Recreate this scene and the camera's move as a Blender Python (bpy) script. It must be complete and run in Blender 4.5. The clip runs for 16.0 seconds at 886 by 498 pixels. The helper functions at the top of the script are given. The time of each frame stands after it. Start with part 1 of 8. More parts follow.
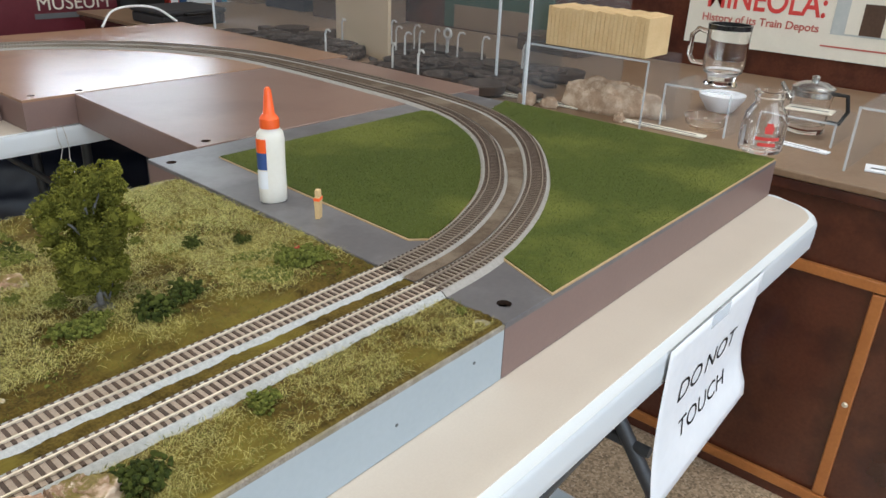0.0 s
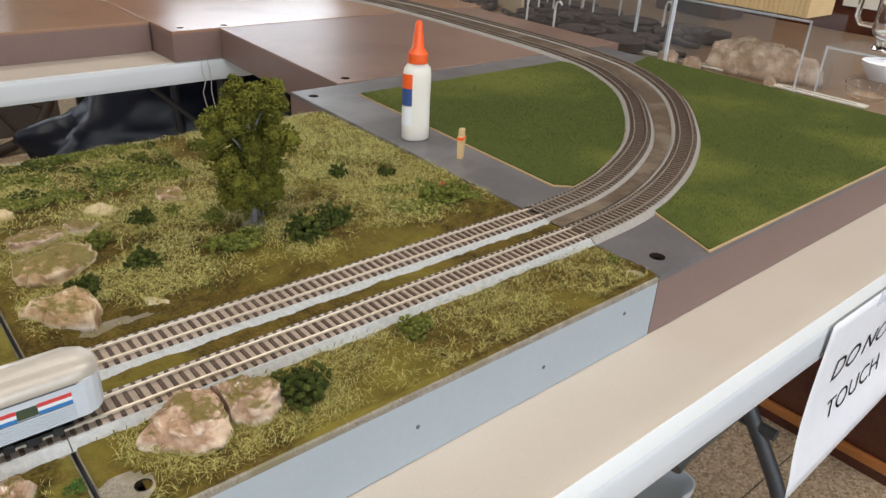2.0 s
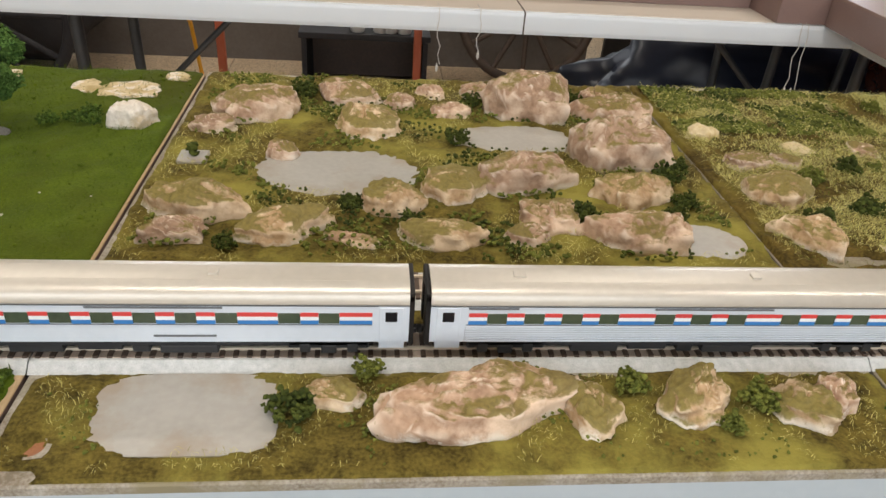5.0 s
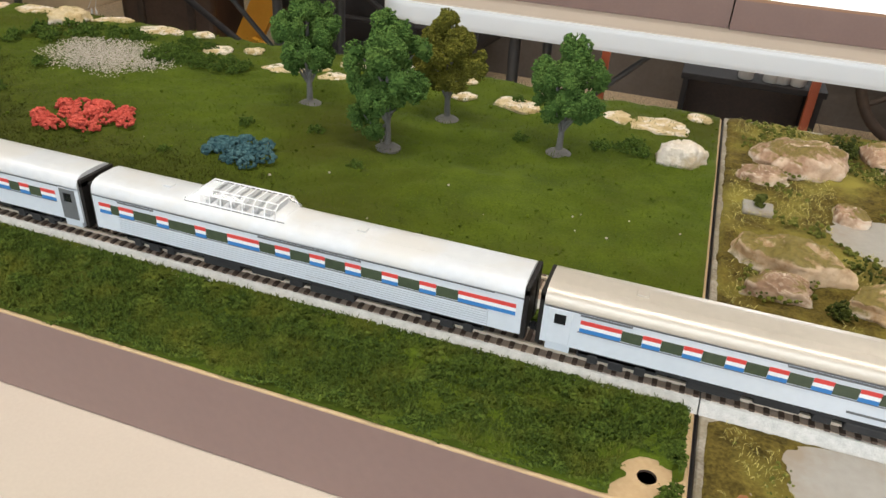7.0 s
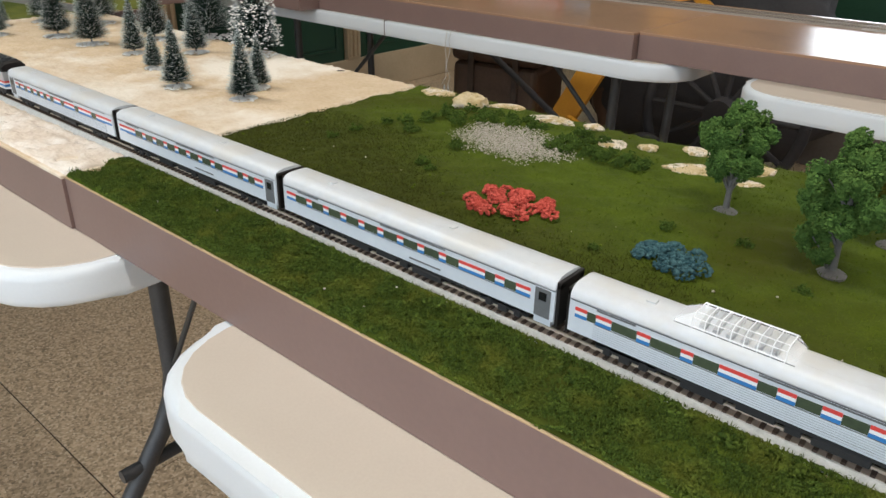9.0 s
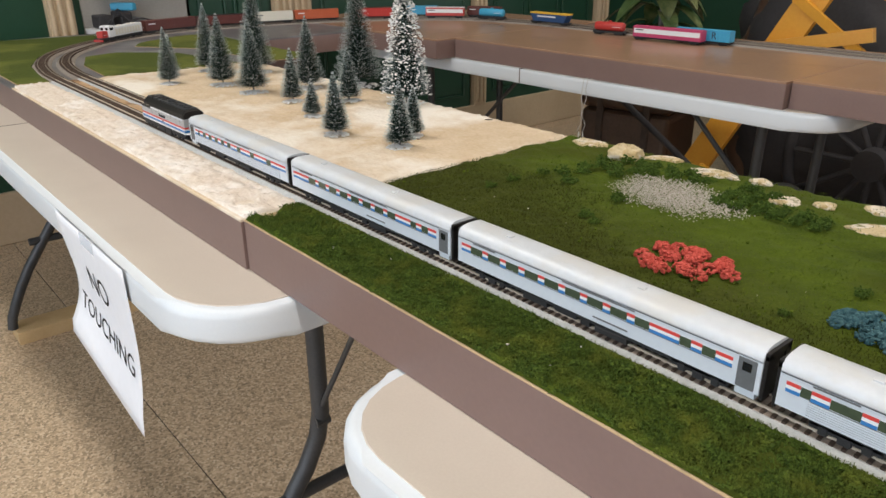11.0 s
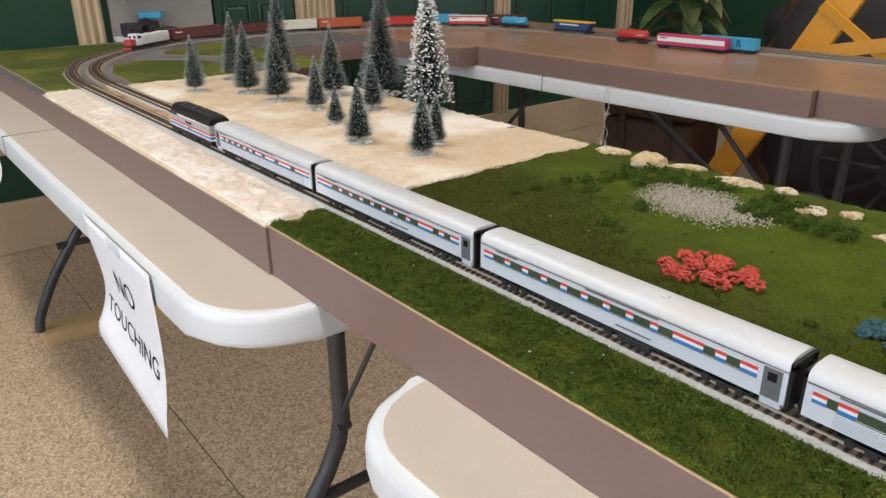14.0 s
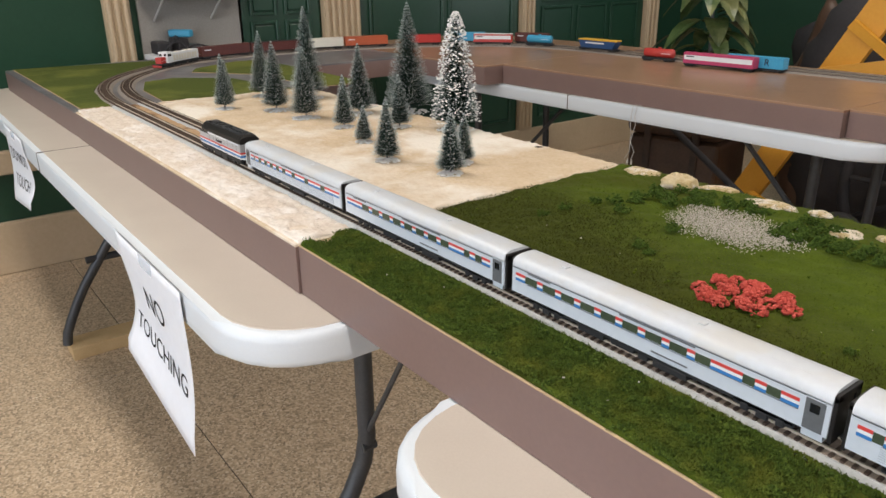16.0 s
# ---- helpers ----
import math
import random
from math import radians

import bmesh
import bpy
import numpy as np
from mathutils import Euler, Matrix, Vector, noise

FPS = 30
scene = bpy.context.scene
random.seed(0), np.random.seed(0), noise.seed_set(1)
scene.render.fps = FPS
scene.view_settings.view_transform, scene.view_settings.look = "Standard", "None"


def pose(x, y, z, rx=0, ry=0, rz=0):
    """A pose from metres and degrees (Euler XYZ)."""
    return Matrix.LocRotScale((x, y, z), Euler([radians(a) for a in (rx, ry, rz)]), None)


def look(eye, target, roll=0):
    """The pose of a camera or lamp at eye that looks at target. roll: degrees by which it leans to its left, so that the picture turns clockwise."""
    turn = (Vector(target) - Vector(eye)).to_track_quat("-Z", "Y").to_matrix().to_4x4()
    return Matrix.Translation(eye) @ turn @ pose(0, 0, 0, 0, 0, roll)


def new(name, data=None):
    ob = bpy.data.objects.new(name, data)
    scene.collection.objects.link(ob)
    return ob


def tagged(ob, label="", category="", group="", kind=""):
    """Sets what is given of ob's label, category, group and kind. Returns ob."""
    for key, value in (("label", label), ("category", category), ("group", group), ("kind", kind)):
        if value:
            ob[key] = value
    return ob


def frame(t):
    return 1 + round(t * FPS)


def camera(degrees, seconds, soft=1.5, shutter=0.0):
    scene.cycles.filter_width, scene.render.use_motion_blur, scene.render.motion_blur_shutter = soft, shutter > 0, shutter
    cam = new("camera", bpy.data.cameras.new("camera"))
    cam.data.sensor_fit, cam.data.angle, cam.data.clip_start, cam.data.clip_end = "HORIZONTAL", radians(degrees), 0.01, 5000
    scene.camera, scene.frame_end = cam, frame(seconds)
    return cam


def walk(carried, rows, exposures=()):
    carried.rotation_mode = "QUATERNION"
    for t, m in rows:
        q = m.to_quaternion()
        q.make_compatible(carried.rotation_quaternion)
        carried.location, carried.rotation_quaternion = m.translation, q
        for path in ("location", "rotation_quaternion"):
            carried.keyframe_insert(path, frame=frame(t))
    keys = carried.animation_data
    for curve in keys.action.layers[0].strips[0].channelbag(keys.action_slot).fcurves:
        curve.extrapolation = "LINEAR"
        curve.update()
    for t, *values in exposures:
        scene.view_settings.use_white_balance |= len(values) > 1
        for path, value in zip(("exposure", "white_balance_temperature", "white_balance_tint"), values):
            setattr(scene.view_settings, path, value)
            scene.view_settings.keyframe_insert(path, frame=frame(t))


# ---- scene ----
cam = camera(62.2, 16.0)
PATH = [
    (0, (-0.549, -0.375, 1.188), (0.846, 0.803, 0.371), 2.3),
    (0.5, (-0.552, -0.376, 1.18), (0.812, 0.818, 0.336), 2.4),
    (1, (-0.558, -0.365, 1.166), (0.77, 0.851, 0.295), 2.8),
    (1.5, (-0.567, -0.349, 1.159), (0.707, 0.91, 0.269), 3.3),
    (2, (-0.579, -0.332, 1.151), (0.6, 1.0, 0.238), 3.4),
    (2.5, (-0.603, -0.321, 1.14), (0.467, 1.092, 0.212), 3.9),
    (3, (-0.633, -0.313, 1.127), (0.293, 1.187, 0.182), 4.3),
    (3.2, (-0.649, -0.31, 1.122), (0.209, 1.225, 0.168), 4.3),
    (5.3, (-0.877, -0.252, 1.103), (-0.788, 1.448, 0.054), 4.1),
    (5.5, (-0.901, -0.251, 1.101), (-0.89, 1.448, 0.046), 3.9),
    (6, (-0.969, -0.252, 1.099), (-1.136, 1.44, 0.045), 3.9),
    (6.5, (-1.03, -0.256, 1.099), (-1.382, 1.418, 0.062), 3.8),
    (7, (-1.08, -0.271, 1.099), (-1.615, 1.367, 0.084), 3.6),
    (7.5, (-1.132, -0.281, 1.105), (-1.853, 1.3, 0.115), 3.4),
    (8, (-1.169, -0.297, 1.11), (-2.062, 1.214, 0.151), 2.8),
    (8.5, (-1.2, -0.307, 1.111), (-2.249, 1.128, 0.193), 2.0),
    (9, (-1.233, -0.322, 1.116), (-2.399, 1.047, 0.241), 1.2),
    (9.5, (-1.265, -0.345, 1.121), (-2.532, 0.959, 0.287), 0.5),
    (10, (-1.286, -0.355, 1.127), (-2.626, 0.895, 0.326), -0.2),
    (12.5, (-1.28, -0.365, 1.121), (-2.709, 0.803, 0.349), -0.3),
    (13, (-1.279, -0.367, 1.122), (-2.712, 0.797, 0.351), -0.4),
    (13.5, (-1.282, -0.366, 1.123), (-2.72, 0.796, 0.358), -0.5),
    (14, (-1.284, -0.364, 1.125), (-2.731, 0.792, 0.37), -0.6),
    (14.5, (-1.284, -0.363, 1.126), (-2.741, 0.786, 0.379), -0.8),
    (15, (-1.285, -0.364, 1.126), (-2.752, 0.779, 0.389), -0.8),
    (15.5, (-1.289, -0.365, 1.125), (-2.768, 0.768, 0.399), -0.7),
    (16, (-1.294, -0.37, 1.131), (-2.788, 0.752, 0.415), -0.7),
]
walk(cam, [(t, look(eye, target, roll)) for t, eye, target, roll in PATH], exposures=[(0.0, -0.03, 5780, 6), (1.0, -0.07, 5800, 6), (2.5, -0.16, 6250, 11), (5.5, 0.02, 6400, 10), (7.0, 0.1, 6350, 9), (8.0, -0.05, 6200, 8), (9.0, -0.12, 6080, 8), (12.5, -0.1, 6220, 12), (16.0, -0.1, 6220, 12)])

# ---- main levels and lines ----
ZD = 0.81            # top of the layout modules
ZT = 0.741           # top of the folding tables
RT = 0.8185          # top of the rails
Y1, Y2 = 0.1058, 0.1665  # centre lines of the two tracks
RX = (0.0, -0.517, -1.035, -2.09, -3.283)   # joints of the front row, from east to west

# ---- world and large lights ----
world = bpy.data.worlds.new("world")
scene.world = world
world.use_nodes = True
wn = world.node_tree.nodes
sky = wn.new("ShaderNodeTexSky")
sky.sky_type, sky.sun_disc = "NISHITA", False
sky.sun_elevation, sky.sun_rotation = radians(40), radians(200)
wn["Background"].inputs["Strength"].default_value = 0.12
world.node_tree.links.new(sky.outputs[0], wn["Background"].inputs["Color"])


def window_light(eye, target, w, h, power, colour):
    lamp = bpy.data.lights.new("window_light", "AREA")
    lamp.shape, lamp.size, lamp.size_y, lamp.energy, lamp.color = "RECTANGLE", w, h, power, colour
    ob = new("window_light", lamp)
    ob.matrix_world = look(eye, target)
    return ob


# daylight through the shop front behind the camera, the back windows and the ceiling panels
window_light((-1.2, -3.25, 1.55), (-1.2, 0, 0.9), 5.2, 2.3, 120, (0.93, 0.97, 1.0))
window_light((1.8, 4.38, 1.475), (1.8, 0, 1.475), 1.2, 0.43, 28, (0.97, 0.98, 1.0))
window_light((-0.35, 4.38, 1.2), (-0.35, 0, 1.2), 1.1, 0.5, 15, (0.97, 0.98, 1.0))
window_light((-1.98, 4.38, 1.2), (-1.98, 0, 1.2), 0.96, 0.5, 12, (0.97, 0.98, 1.0))
for lx in (-3.4, -0.9, 1.6):
    window_light((lx, -0.30, 3.02), (lx, -0.295, 0), 1.5, 0.3, 35, (1.0, 0.93, 0.83))
# added lamp row that brightens the back of the room, no fixture known
for lx in (-2.6, 0.7):
    window_light((lx, 2.6, 3.02), (lx, 2.605, 0), 1.5, 0.3, 26, (1.0, 0.93, 0.83))

# ---- materials ----


def nodes_of(name, rough, metal=0.0):
    m = bpy.data.materials.new(name)
    m.use_nodes = True
    b = m.node_tree.nodes["Principled BSDF"]
    b.inputs["Roughness"].default_value, b.inputs["Metallic"].default_value = rough, metal
    if rough >= 0.8:
        b.inputs["Specular IOR Level"].default_value = 0.18
    return m, m.node_tree, b


def surface(name, c1, c2, scale=30.0, rough=0.6, metal=0.0, bump=0.15, fine=8.0, spread=0.12, c3=None, patch=3.0, vary=0.0, coat=0.0, depth=0.002):
    """Two colours mixed by noise of that scale, speckled by finer noise, with a third in large patches."""
    m, t, b = nodes_of(name, rough, metal)
    n, l = t.nodes, t.links
    co = n.new("ShaderNodeTexCoord")
    big, small = n.new("ShaderNodeTexNoise"), n.new("ShaderNodeTexNoise")
    big.inputs["Scale"].default_value, big.inputs["Detail"].default_value = scale, 6
    small.inputs["Scale"].default_value, small.inputs["Detail"].default_value = scale * fine, 4
    for q in (big, small):
        l.new(co.outputs["Object"], q.inputs["Vector"])
    mix = n.new("ShaderNodeMix")
    mix.data_type = "RGBA"
    mix.inputs[6].default_value, mix.inputs[7].default_value = (*c1, 1), (*c2, 1)
    ramp = n.new("ShaderNodeMapRange")
    ramp.inputs["From Min"].default_value, ramp.inputs["From Max"].default_value = 0.5 - 2 * spread, 0.5 + 2 * spread
    both = n.new("ShaderNodeMath")
    both.operation = "MULTIPLY_ADD"
    both.inputs[1].default_value = 0.45
    half = n.new("ShaderNodeMath")
    half.operation = "MULTIPLY"
    half.inputs[1].default_value = 0.55
    l.new(big.outputs["Fac"], half.inputs[0])
    l.new(small.outputs["Fac"], both.inputs[0])
    l.new(half.outputs[0], both.inputs[2])
    l.new(both.outputs[0], ramp.inputs["Value"])
    l.new(ramp.outputs[0], mix.inputs[0])
    out = mix.outputs[2]
    if c3:
        p = n.new("ShaderNodeTexNoise")
        p.inputs["Scale"].default_value, p.inputs["Detail"].default_value, p.inputs["Roughness"].default_value = patch, 8, 0.62
        l.new(co.outputs["Object"], p.inputs["Vector"])
        r = n.new("ShaderNodeMapRange")
        r.inputs["From Min"].default_value, r.inputs["From Max"].default_value = 0.48, 0.62
        l.new(p.outputs["Fac"], r.inputs["Value"])
        m3 = n.new("ShaderNodeMix")
        m3.data_type = "RGBA"
        m3.inputs[7].default_value = (*c3, 1)
        l.new(r.outputs[0], m3.inputs[0])
        l.new(out, m3.inputs[6])
        out = m3.outputs[2]
    if vary:
        info, hsv = n.new("ShaderNodeObjectInfo"), n.new("ShaderNodeHueSaturation")
        r = n.new("ShaderNodeMapRange")
        r.inputs["To Min"].default_value, r.inputs["To Max"].default_value = 1 - vary, 1 + vary
        l.new(info.outputs["Random"], r.inputs["Value"])
        l.new(r.outputs[0], hsv.inputs["Value"])
        l.new(out, hsv.inputs["Color"])
        out = hsv.outputs[0]
    l.new(out, b.inputs["Base Color"])
    if bump:
        bp = n.new("ShaderNodeBump")
        bp.inputs["Strength"].default_value, bp.inputs["Distance"].default_value = bump, depth
        l.new(both.outputs[0], bp.inputs["Height"])
        l.new(bp.outputs[0], b.inputs["Normal"])
    b.inputs["Coat Weight"].default_value = coat
    return m


def island(name, c1, c2, rough=0.8, c3=None, scale=30.0):
    """Each loose piece takes its own colour between the two; a third comes in patches."""
    m, t, b = nodes_of(name, rough)
    n, l = t.nodes, t.links
    g, mix = n.new("ShaderNodeNewGeometry"), n.new("ShaderNodeMix")
    mix.data_type = "RGBA"
    mix.inputs[6].default_value, mix.inputs[7].default_value = (*c1, 1), (*c2, 1)
    l.new(g.outputs["Random Per Island"], mix.inputs[0])
    out = mix.outputs[2]
    if c3:
        co, z, r, m3 = n.new("ShaderNodeTexCoord"), n.new("ShaderNodeTexNoise"), n.new("ShaderNodeMapRange"), n.new("ShaderNodeMix")
        z.inputs["Scale"].default_value, z.inputs["Detail"].default_value = scale, 4
        r.inputs["From Min"].default_value, r.inputs["From Max"].default_value, r.inputs["To Max"].default_value = 0.48, 0.7, 0.75
        m3.data_type = "RGBA"
        m3.inputs[7].default_value = (*c3, 1)
        l.new(co.outputs["Object"], z.inputs["Vector"])
        l.new(z.outputs["Fac"], r.inputs["Value"])
        l.new(r.outputs[0], m3.inputs[0])
        l.new(out, m3.inputs[6])
        out = m3.outputs[2]
    l.new(out, b.inputs["Base Color"])
    return m


def clear(name, tint=(1, 1, 1), rough=0.02, ior=1.46):
    m, t, b = nodes_of(name, rough)
    b.inputs["Base Color"].default_value = (*tint, 1)
    b.inputs["Transmission Weight"].default_value, b.inputs["IOR"].default_value = 1.0, ior
    return m


def acrylic(name, milky=0.025):
    """Thin clear sheet: lets light through, with a faint milky body and a little gloss."""
    m, t, b = nodes_of(name, 0.05)
    n, l = t.nodes, t.links
    through_it, milk, gloss = n.new("ShaderNodeBsdfTransparent"), n.new("ShaderNodeBsdfDiffuse"), n.new("ShaderNodeBsdfGlossy")
    through_it.inputs["Color"].default_value = (0.975, 0.98, 0.985, 1)
    milk.inputs["Color"].default_value = (0.8, 0.84, 0.88, 1)
    gloss.inputs["Roughness"].default_value = 0.03
    m1, m2 = n.new("ShaderNodeMixShader"), n.new("ShaderNodeMixShader")
    m1.inputs[0].default_value, m2.inputs[0].default_value = milky, 0.014
    l.new(through_it.outputs[0], m1.inputs[1])
    l.new(milk.outputs[0], m1.inputs[2])
    l.new(m1.outputs[0], m2.inputs[1])
    l.new(gloss.outputs[0], m2.inputs[2])
    l.new(m2.outputs[0], n["Material Output"].inputs["Surface"])
    return m


def terrazzo(name):
    m, t, b = nodes_of(name, 0.28)
    n, l = t.nodes, t.links
    co, v, z = n.new("ShaderNodeTexCoord"), n.new("ShaderNodeTexVoronoi"), n.new("ShaderNodeTexNoise")
    v.inputs["Scale"].default_value, z.inputs["Scale"].default_value = 190, 1.4
    l.new(co.outputs["Object"], v.inputs["Vector"])
    l.new(co.outputs["Object"], z.inputs["Vector"])
    sep, ramp = n.new("ShaderNodeSeparateColor"), n.new("ShaderNodeValToRGB")
    l.new(v.outputs["Color"], sep.inputs[0])
    l.new(sep.outputs[0], ramp.inputs[0])
    e = ramp.color_ramp.elements
    e[0].position, e[0].color = 0.0, (0.26, 0.19, 0.12, 1)
    e[1].position, e[1].color = 1.0, (0.72, 0.60, 0.44, 1)
    for p, c in ((0.25, (0.43, 0.32, 0.205)), (0.55, (0.54, 0.405, 0.265)), (0.8, (0.64, 0.49, 0.33))):
        k = e.new(p)
        k.color = (*c, 1)
    mix = n.new("ShaderNodeMix")
    mix.data_type, mix.blend_type = "RGBA", "MULTIPLY"
    mix.inputs[0].default_value = 0.5
    l.new(ramp.outputs[0], mix.inputs[6])
    l.new(z.outputs["Color"], mix.inputs[7])
    r2 = n.new("ShaderNodeMapRange")
    r2.inputs["To Min"].default_value, r2.inputs["To Max"].default_value = 0.7, 1.25
    l.new(z.outputs["Fac"], r2.inputs["Value"])
    l.new(r2.outputs[0], mix.inputs[7])
    l.new(mix.outputs[2], b.inputs["Base Color"])
    return m


M_BROWN = surface("brown_paint", (0.185, 0.12, 0.105), (0.215, 0.142, 0.124), 14, 0.42, bump=0.06, fine=12)
M_BROWNTOP = surface("brown_top_paint", (0.215, 0.135, 0.105), (0.255, 0.165, 0.13), 9, 0.36, bump=0.05, fine=20, c3=(0.19, 0.118, 0.092), patch=4)
M_GLOSSTOP = surface("glossy_tan_top", (0.31, 0.185, 0.115), (0.37, 0.225, 0.145), 5, 0.27, bump=0.04, fine=20, c3=(0.26, 0.16, 0.11), patch=2)
M_GREYPAINT = surface("grey_paint", (0.34, 0.385, 0.415), (0.385, 0.43, 0.46), 12, 0.5, bump=0.06, fine=12)
M_ROAD = surface("dark_grey_paint", (0.10, 0.095, 0.10), (0.14, 0.132, 0.135), 16, 0.4, bump=0.08, c3=(0.19, 0.185, 0.19), patch=5)
M_PLY = surface("raw_board", (0.40, 0.27, 0.14), (0.52, 0.38, 0.22), 40, 0.75, bump=0.2)
M_STAINED = surface("stained_board", (0.34, 0.20, 0.10), (0.50, 0.36, 0.22), 60, 0.85, bump=0.4, c3=(0.22, 0.13, 0.07), patch=18)
M_HOLE = surface("dark_hole", (0.02, 0.013, 0.01), (0.05, 0.03, 0.02), 60, 0.9, bump=0)
M_BED = surface("grey_roadbed", (0.34, 0.35, 0.345), (0.54, 0.545, 0.535), 240, 0.85, bump=0.5, fine=5, spread=0.1, depth=0.001)
M_BEDDARK = surface("weathered_roadbed", (0.20, 0.17, 0.145), (0.31, 0.27, 0.235), 180, 0.85, bump=0.5, fine=5, depth=0.001)
M_BALLAST = surface("pinkish_ballast", (0.32, 0.25, 0.195), (0.47, 0.39, 0.32), 260, 0.9, bump=0.5, depth=0.001)
M_TIE = surface("brown_tie", (0.05, 0.032, 0.022), (0.095, 0.062, 0.043), 150, 0.7, bump=0.2, vary=0.25, depth=0.0005)
M_STEEL = surface("polished_steel", (0.50, 0.50, 0.49), (0.60, 0.60, 0.58), 30, 0.22, metal=0.9, bump=0.03)
M_RAIL = surface("nickel_rail", (0.66, 0.57, 0.44), (0.78, 0.69, 0.56), 40, 0.34, metal=0.35, bump=0.02)
M_RAILDARK = surface("tarnished_rail", (0.26, 0.21, 0.165), (0.36, 0.30, 0.24), 40, 0.4, metal=0.4, bump=0.02)
M_STRAWSOIL = surface("olive_soil", (0.030, 0.020, 0.004), (0.145, 0.100, 0.020), 60, 0.95, bump=0.9, fine=6, spread=0.075, c3=(0.17, 0.135, 0.024), patch=7)
M_STRAW = island("straw_fibre", (0.62, 0.55, 0.19), (0.16, 0.15, 0.022))
M_GLOW = island("bright_straw", (0.62, 0.60, 0.24), (0.30, 0.32, 0.07))
M_MOSS = surface("moss_turf", (0.030, 0.021, 0.004), (0.16, 0.122, 0.024), 70, 0.95, bump=0.9, fine=6, spread=0.075, c3=(0.235, 0.205, 0.042), patch=9)
M_TURF = surface("green_turf", (0.038, 0.066, 0.004), (0.11, 0.16, 0.010), 30, 0.95, bump=0.8, fine=16, c3=(0.052, 0.066, 0.006), patch=3.2)
M_LAWN = surface("lawn_turf", (0.038, 0.060, 0.004), (0.102, 0.140, 0.009), 30, 0.95, bump=0.8, fine=16, c3=(0.056, 0.066, 0.006), patch=3.2)


def lawn_shade(m, y0, y1):
    """Paints shade into the lawn's colour on the track's side, wider towards the west."""
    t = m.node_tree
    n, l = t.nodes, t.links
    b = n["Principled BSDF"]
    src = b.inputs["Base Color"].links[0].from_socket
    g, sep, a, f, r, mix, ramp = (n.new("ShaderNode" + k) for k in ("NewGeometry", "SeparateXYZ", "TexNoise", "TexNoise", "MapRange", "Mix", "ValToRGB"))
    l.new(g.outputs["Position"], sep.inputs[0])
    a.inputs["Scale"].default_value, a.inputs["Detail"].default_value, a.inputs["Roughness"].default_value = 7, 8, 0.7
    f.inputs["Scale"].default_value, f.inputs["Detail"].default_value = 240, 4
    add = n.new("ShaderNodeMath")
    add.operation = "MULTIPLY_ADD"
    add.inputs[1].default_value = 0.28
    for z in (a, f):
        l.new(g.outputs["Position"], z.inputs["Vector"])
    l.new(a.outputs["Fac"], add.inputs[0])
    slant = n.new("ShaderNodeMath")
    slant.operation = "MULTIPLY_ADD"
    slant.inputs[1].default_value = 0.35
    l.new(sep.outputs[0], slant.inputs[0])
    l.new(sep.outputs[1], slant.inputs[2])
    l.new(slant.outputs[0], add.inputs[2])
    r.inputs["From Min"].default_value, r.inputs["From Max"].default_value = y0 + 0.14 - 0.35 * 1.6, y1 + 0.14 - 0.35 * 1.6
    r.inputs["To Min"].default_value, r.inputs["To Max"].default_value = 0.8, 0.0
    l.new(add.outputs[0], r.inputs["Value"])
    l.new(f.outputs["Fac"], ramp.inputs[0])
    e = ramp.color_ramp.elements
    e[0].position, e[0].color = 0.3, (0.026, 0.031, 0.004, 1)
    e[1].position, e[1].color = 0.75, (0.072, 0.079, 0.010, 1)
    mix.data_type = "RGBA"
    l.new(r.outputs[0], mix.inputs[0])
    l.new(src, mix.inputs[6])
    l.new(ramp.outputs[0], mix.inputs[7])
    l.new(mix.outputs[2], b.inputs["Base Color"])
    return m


lawn_shade(M_LAWN, 0.19, 0.36)
M_DUST = surface("dusty_grey_paint", (0.15, 0.12, 0.08), (0.37, 0.335, 0.28), 60, 0.7, bump=0.2, fine=9, spread=0.07, c3=(0.2, 0.17, 0.10), patch=16)
M_BEDMID = surface("dusty_roadbed", (0.27, 0.25, 0.225), (0.38, 0.36, 0.335), 180, 0.85, bump=0.5, fine=5, depth=0.001)
M_BALLASTMID = surface("grey_brown_ballast", (0.24, 0.20, 0.155), (0.38, 0.33, 0.27), 260, 0.9, bump=0.5, depth=0.001)
M_FILL = surface("brown_ballast_fill", (0.07, 0.05, 0.034), (0.15, 0.11, 0.078), 140, 0.95, bump=0.8, c3=(0.19, 0.15, 0.11), patch=12)
M_MAT = surface("grass_mat", (0.046, 0.062, 0.010), (0.09, 0.112, 0.022), 160, 0.95, bump=0.9, fine=5, c3=(0.135, 0.148, 0.03), patch=3.5)
M_TURFCLUMP = island("turf_clump", (0.024, 0.044, 0.005), (0.082, 0.12, 0.016), 0.95, (0.11, 0.122, 0.014), 34)
M_MATBLADE = island("mat_blade", (0.046, 0.062, 0.009), (0.105, 0.128, 0.024), 0.95, (0.165, 0.175, 0.035), 4)
M_TURFBLADE = island("turf_blade", (0.056, 0.084, 0.006), (0.100, 0.140, 0.010), 0.95, (0.062, 0.074, 0.006), 3.2)
for m in (M_STRAW, M_GLOW, M_MATBLADE):
    # shiny nylon fibres
    b = m.node_tree.nodes["Principled BSDF"]
    b.inputs["Specular IOR Level"].default_value, b.inputs["Roughness"].default_value = 0.3, 0.45
M_BUSH = island("dark_bush", (0.022, 0.032, 0.006), (0.068, 0.08, 0.014), 0.95)
M_SHRUB = island("lawn_shrub", (0.028, 0.054, 0.007), (0.08, 0.125, 0.018), 0.95)
M_BUSHY = island("olive_bush", (0.06, 0.07, 0.012), (0.15, 0.16, 0.03), 0.95)
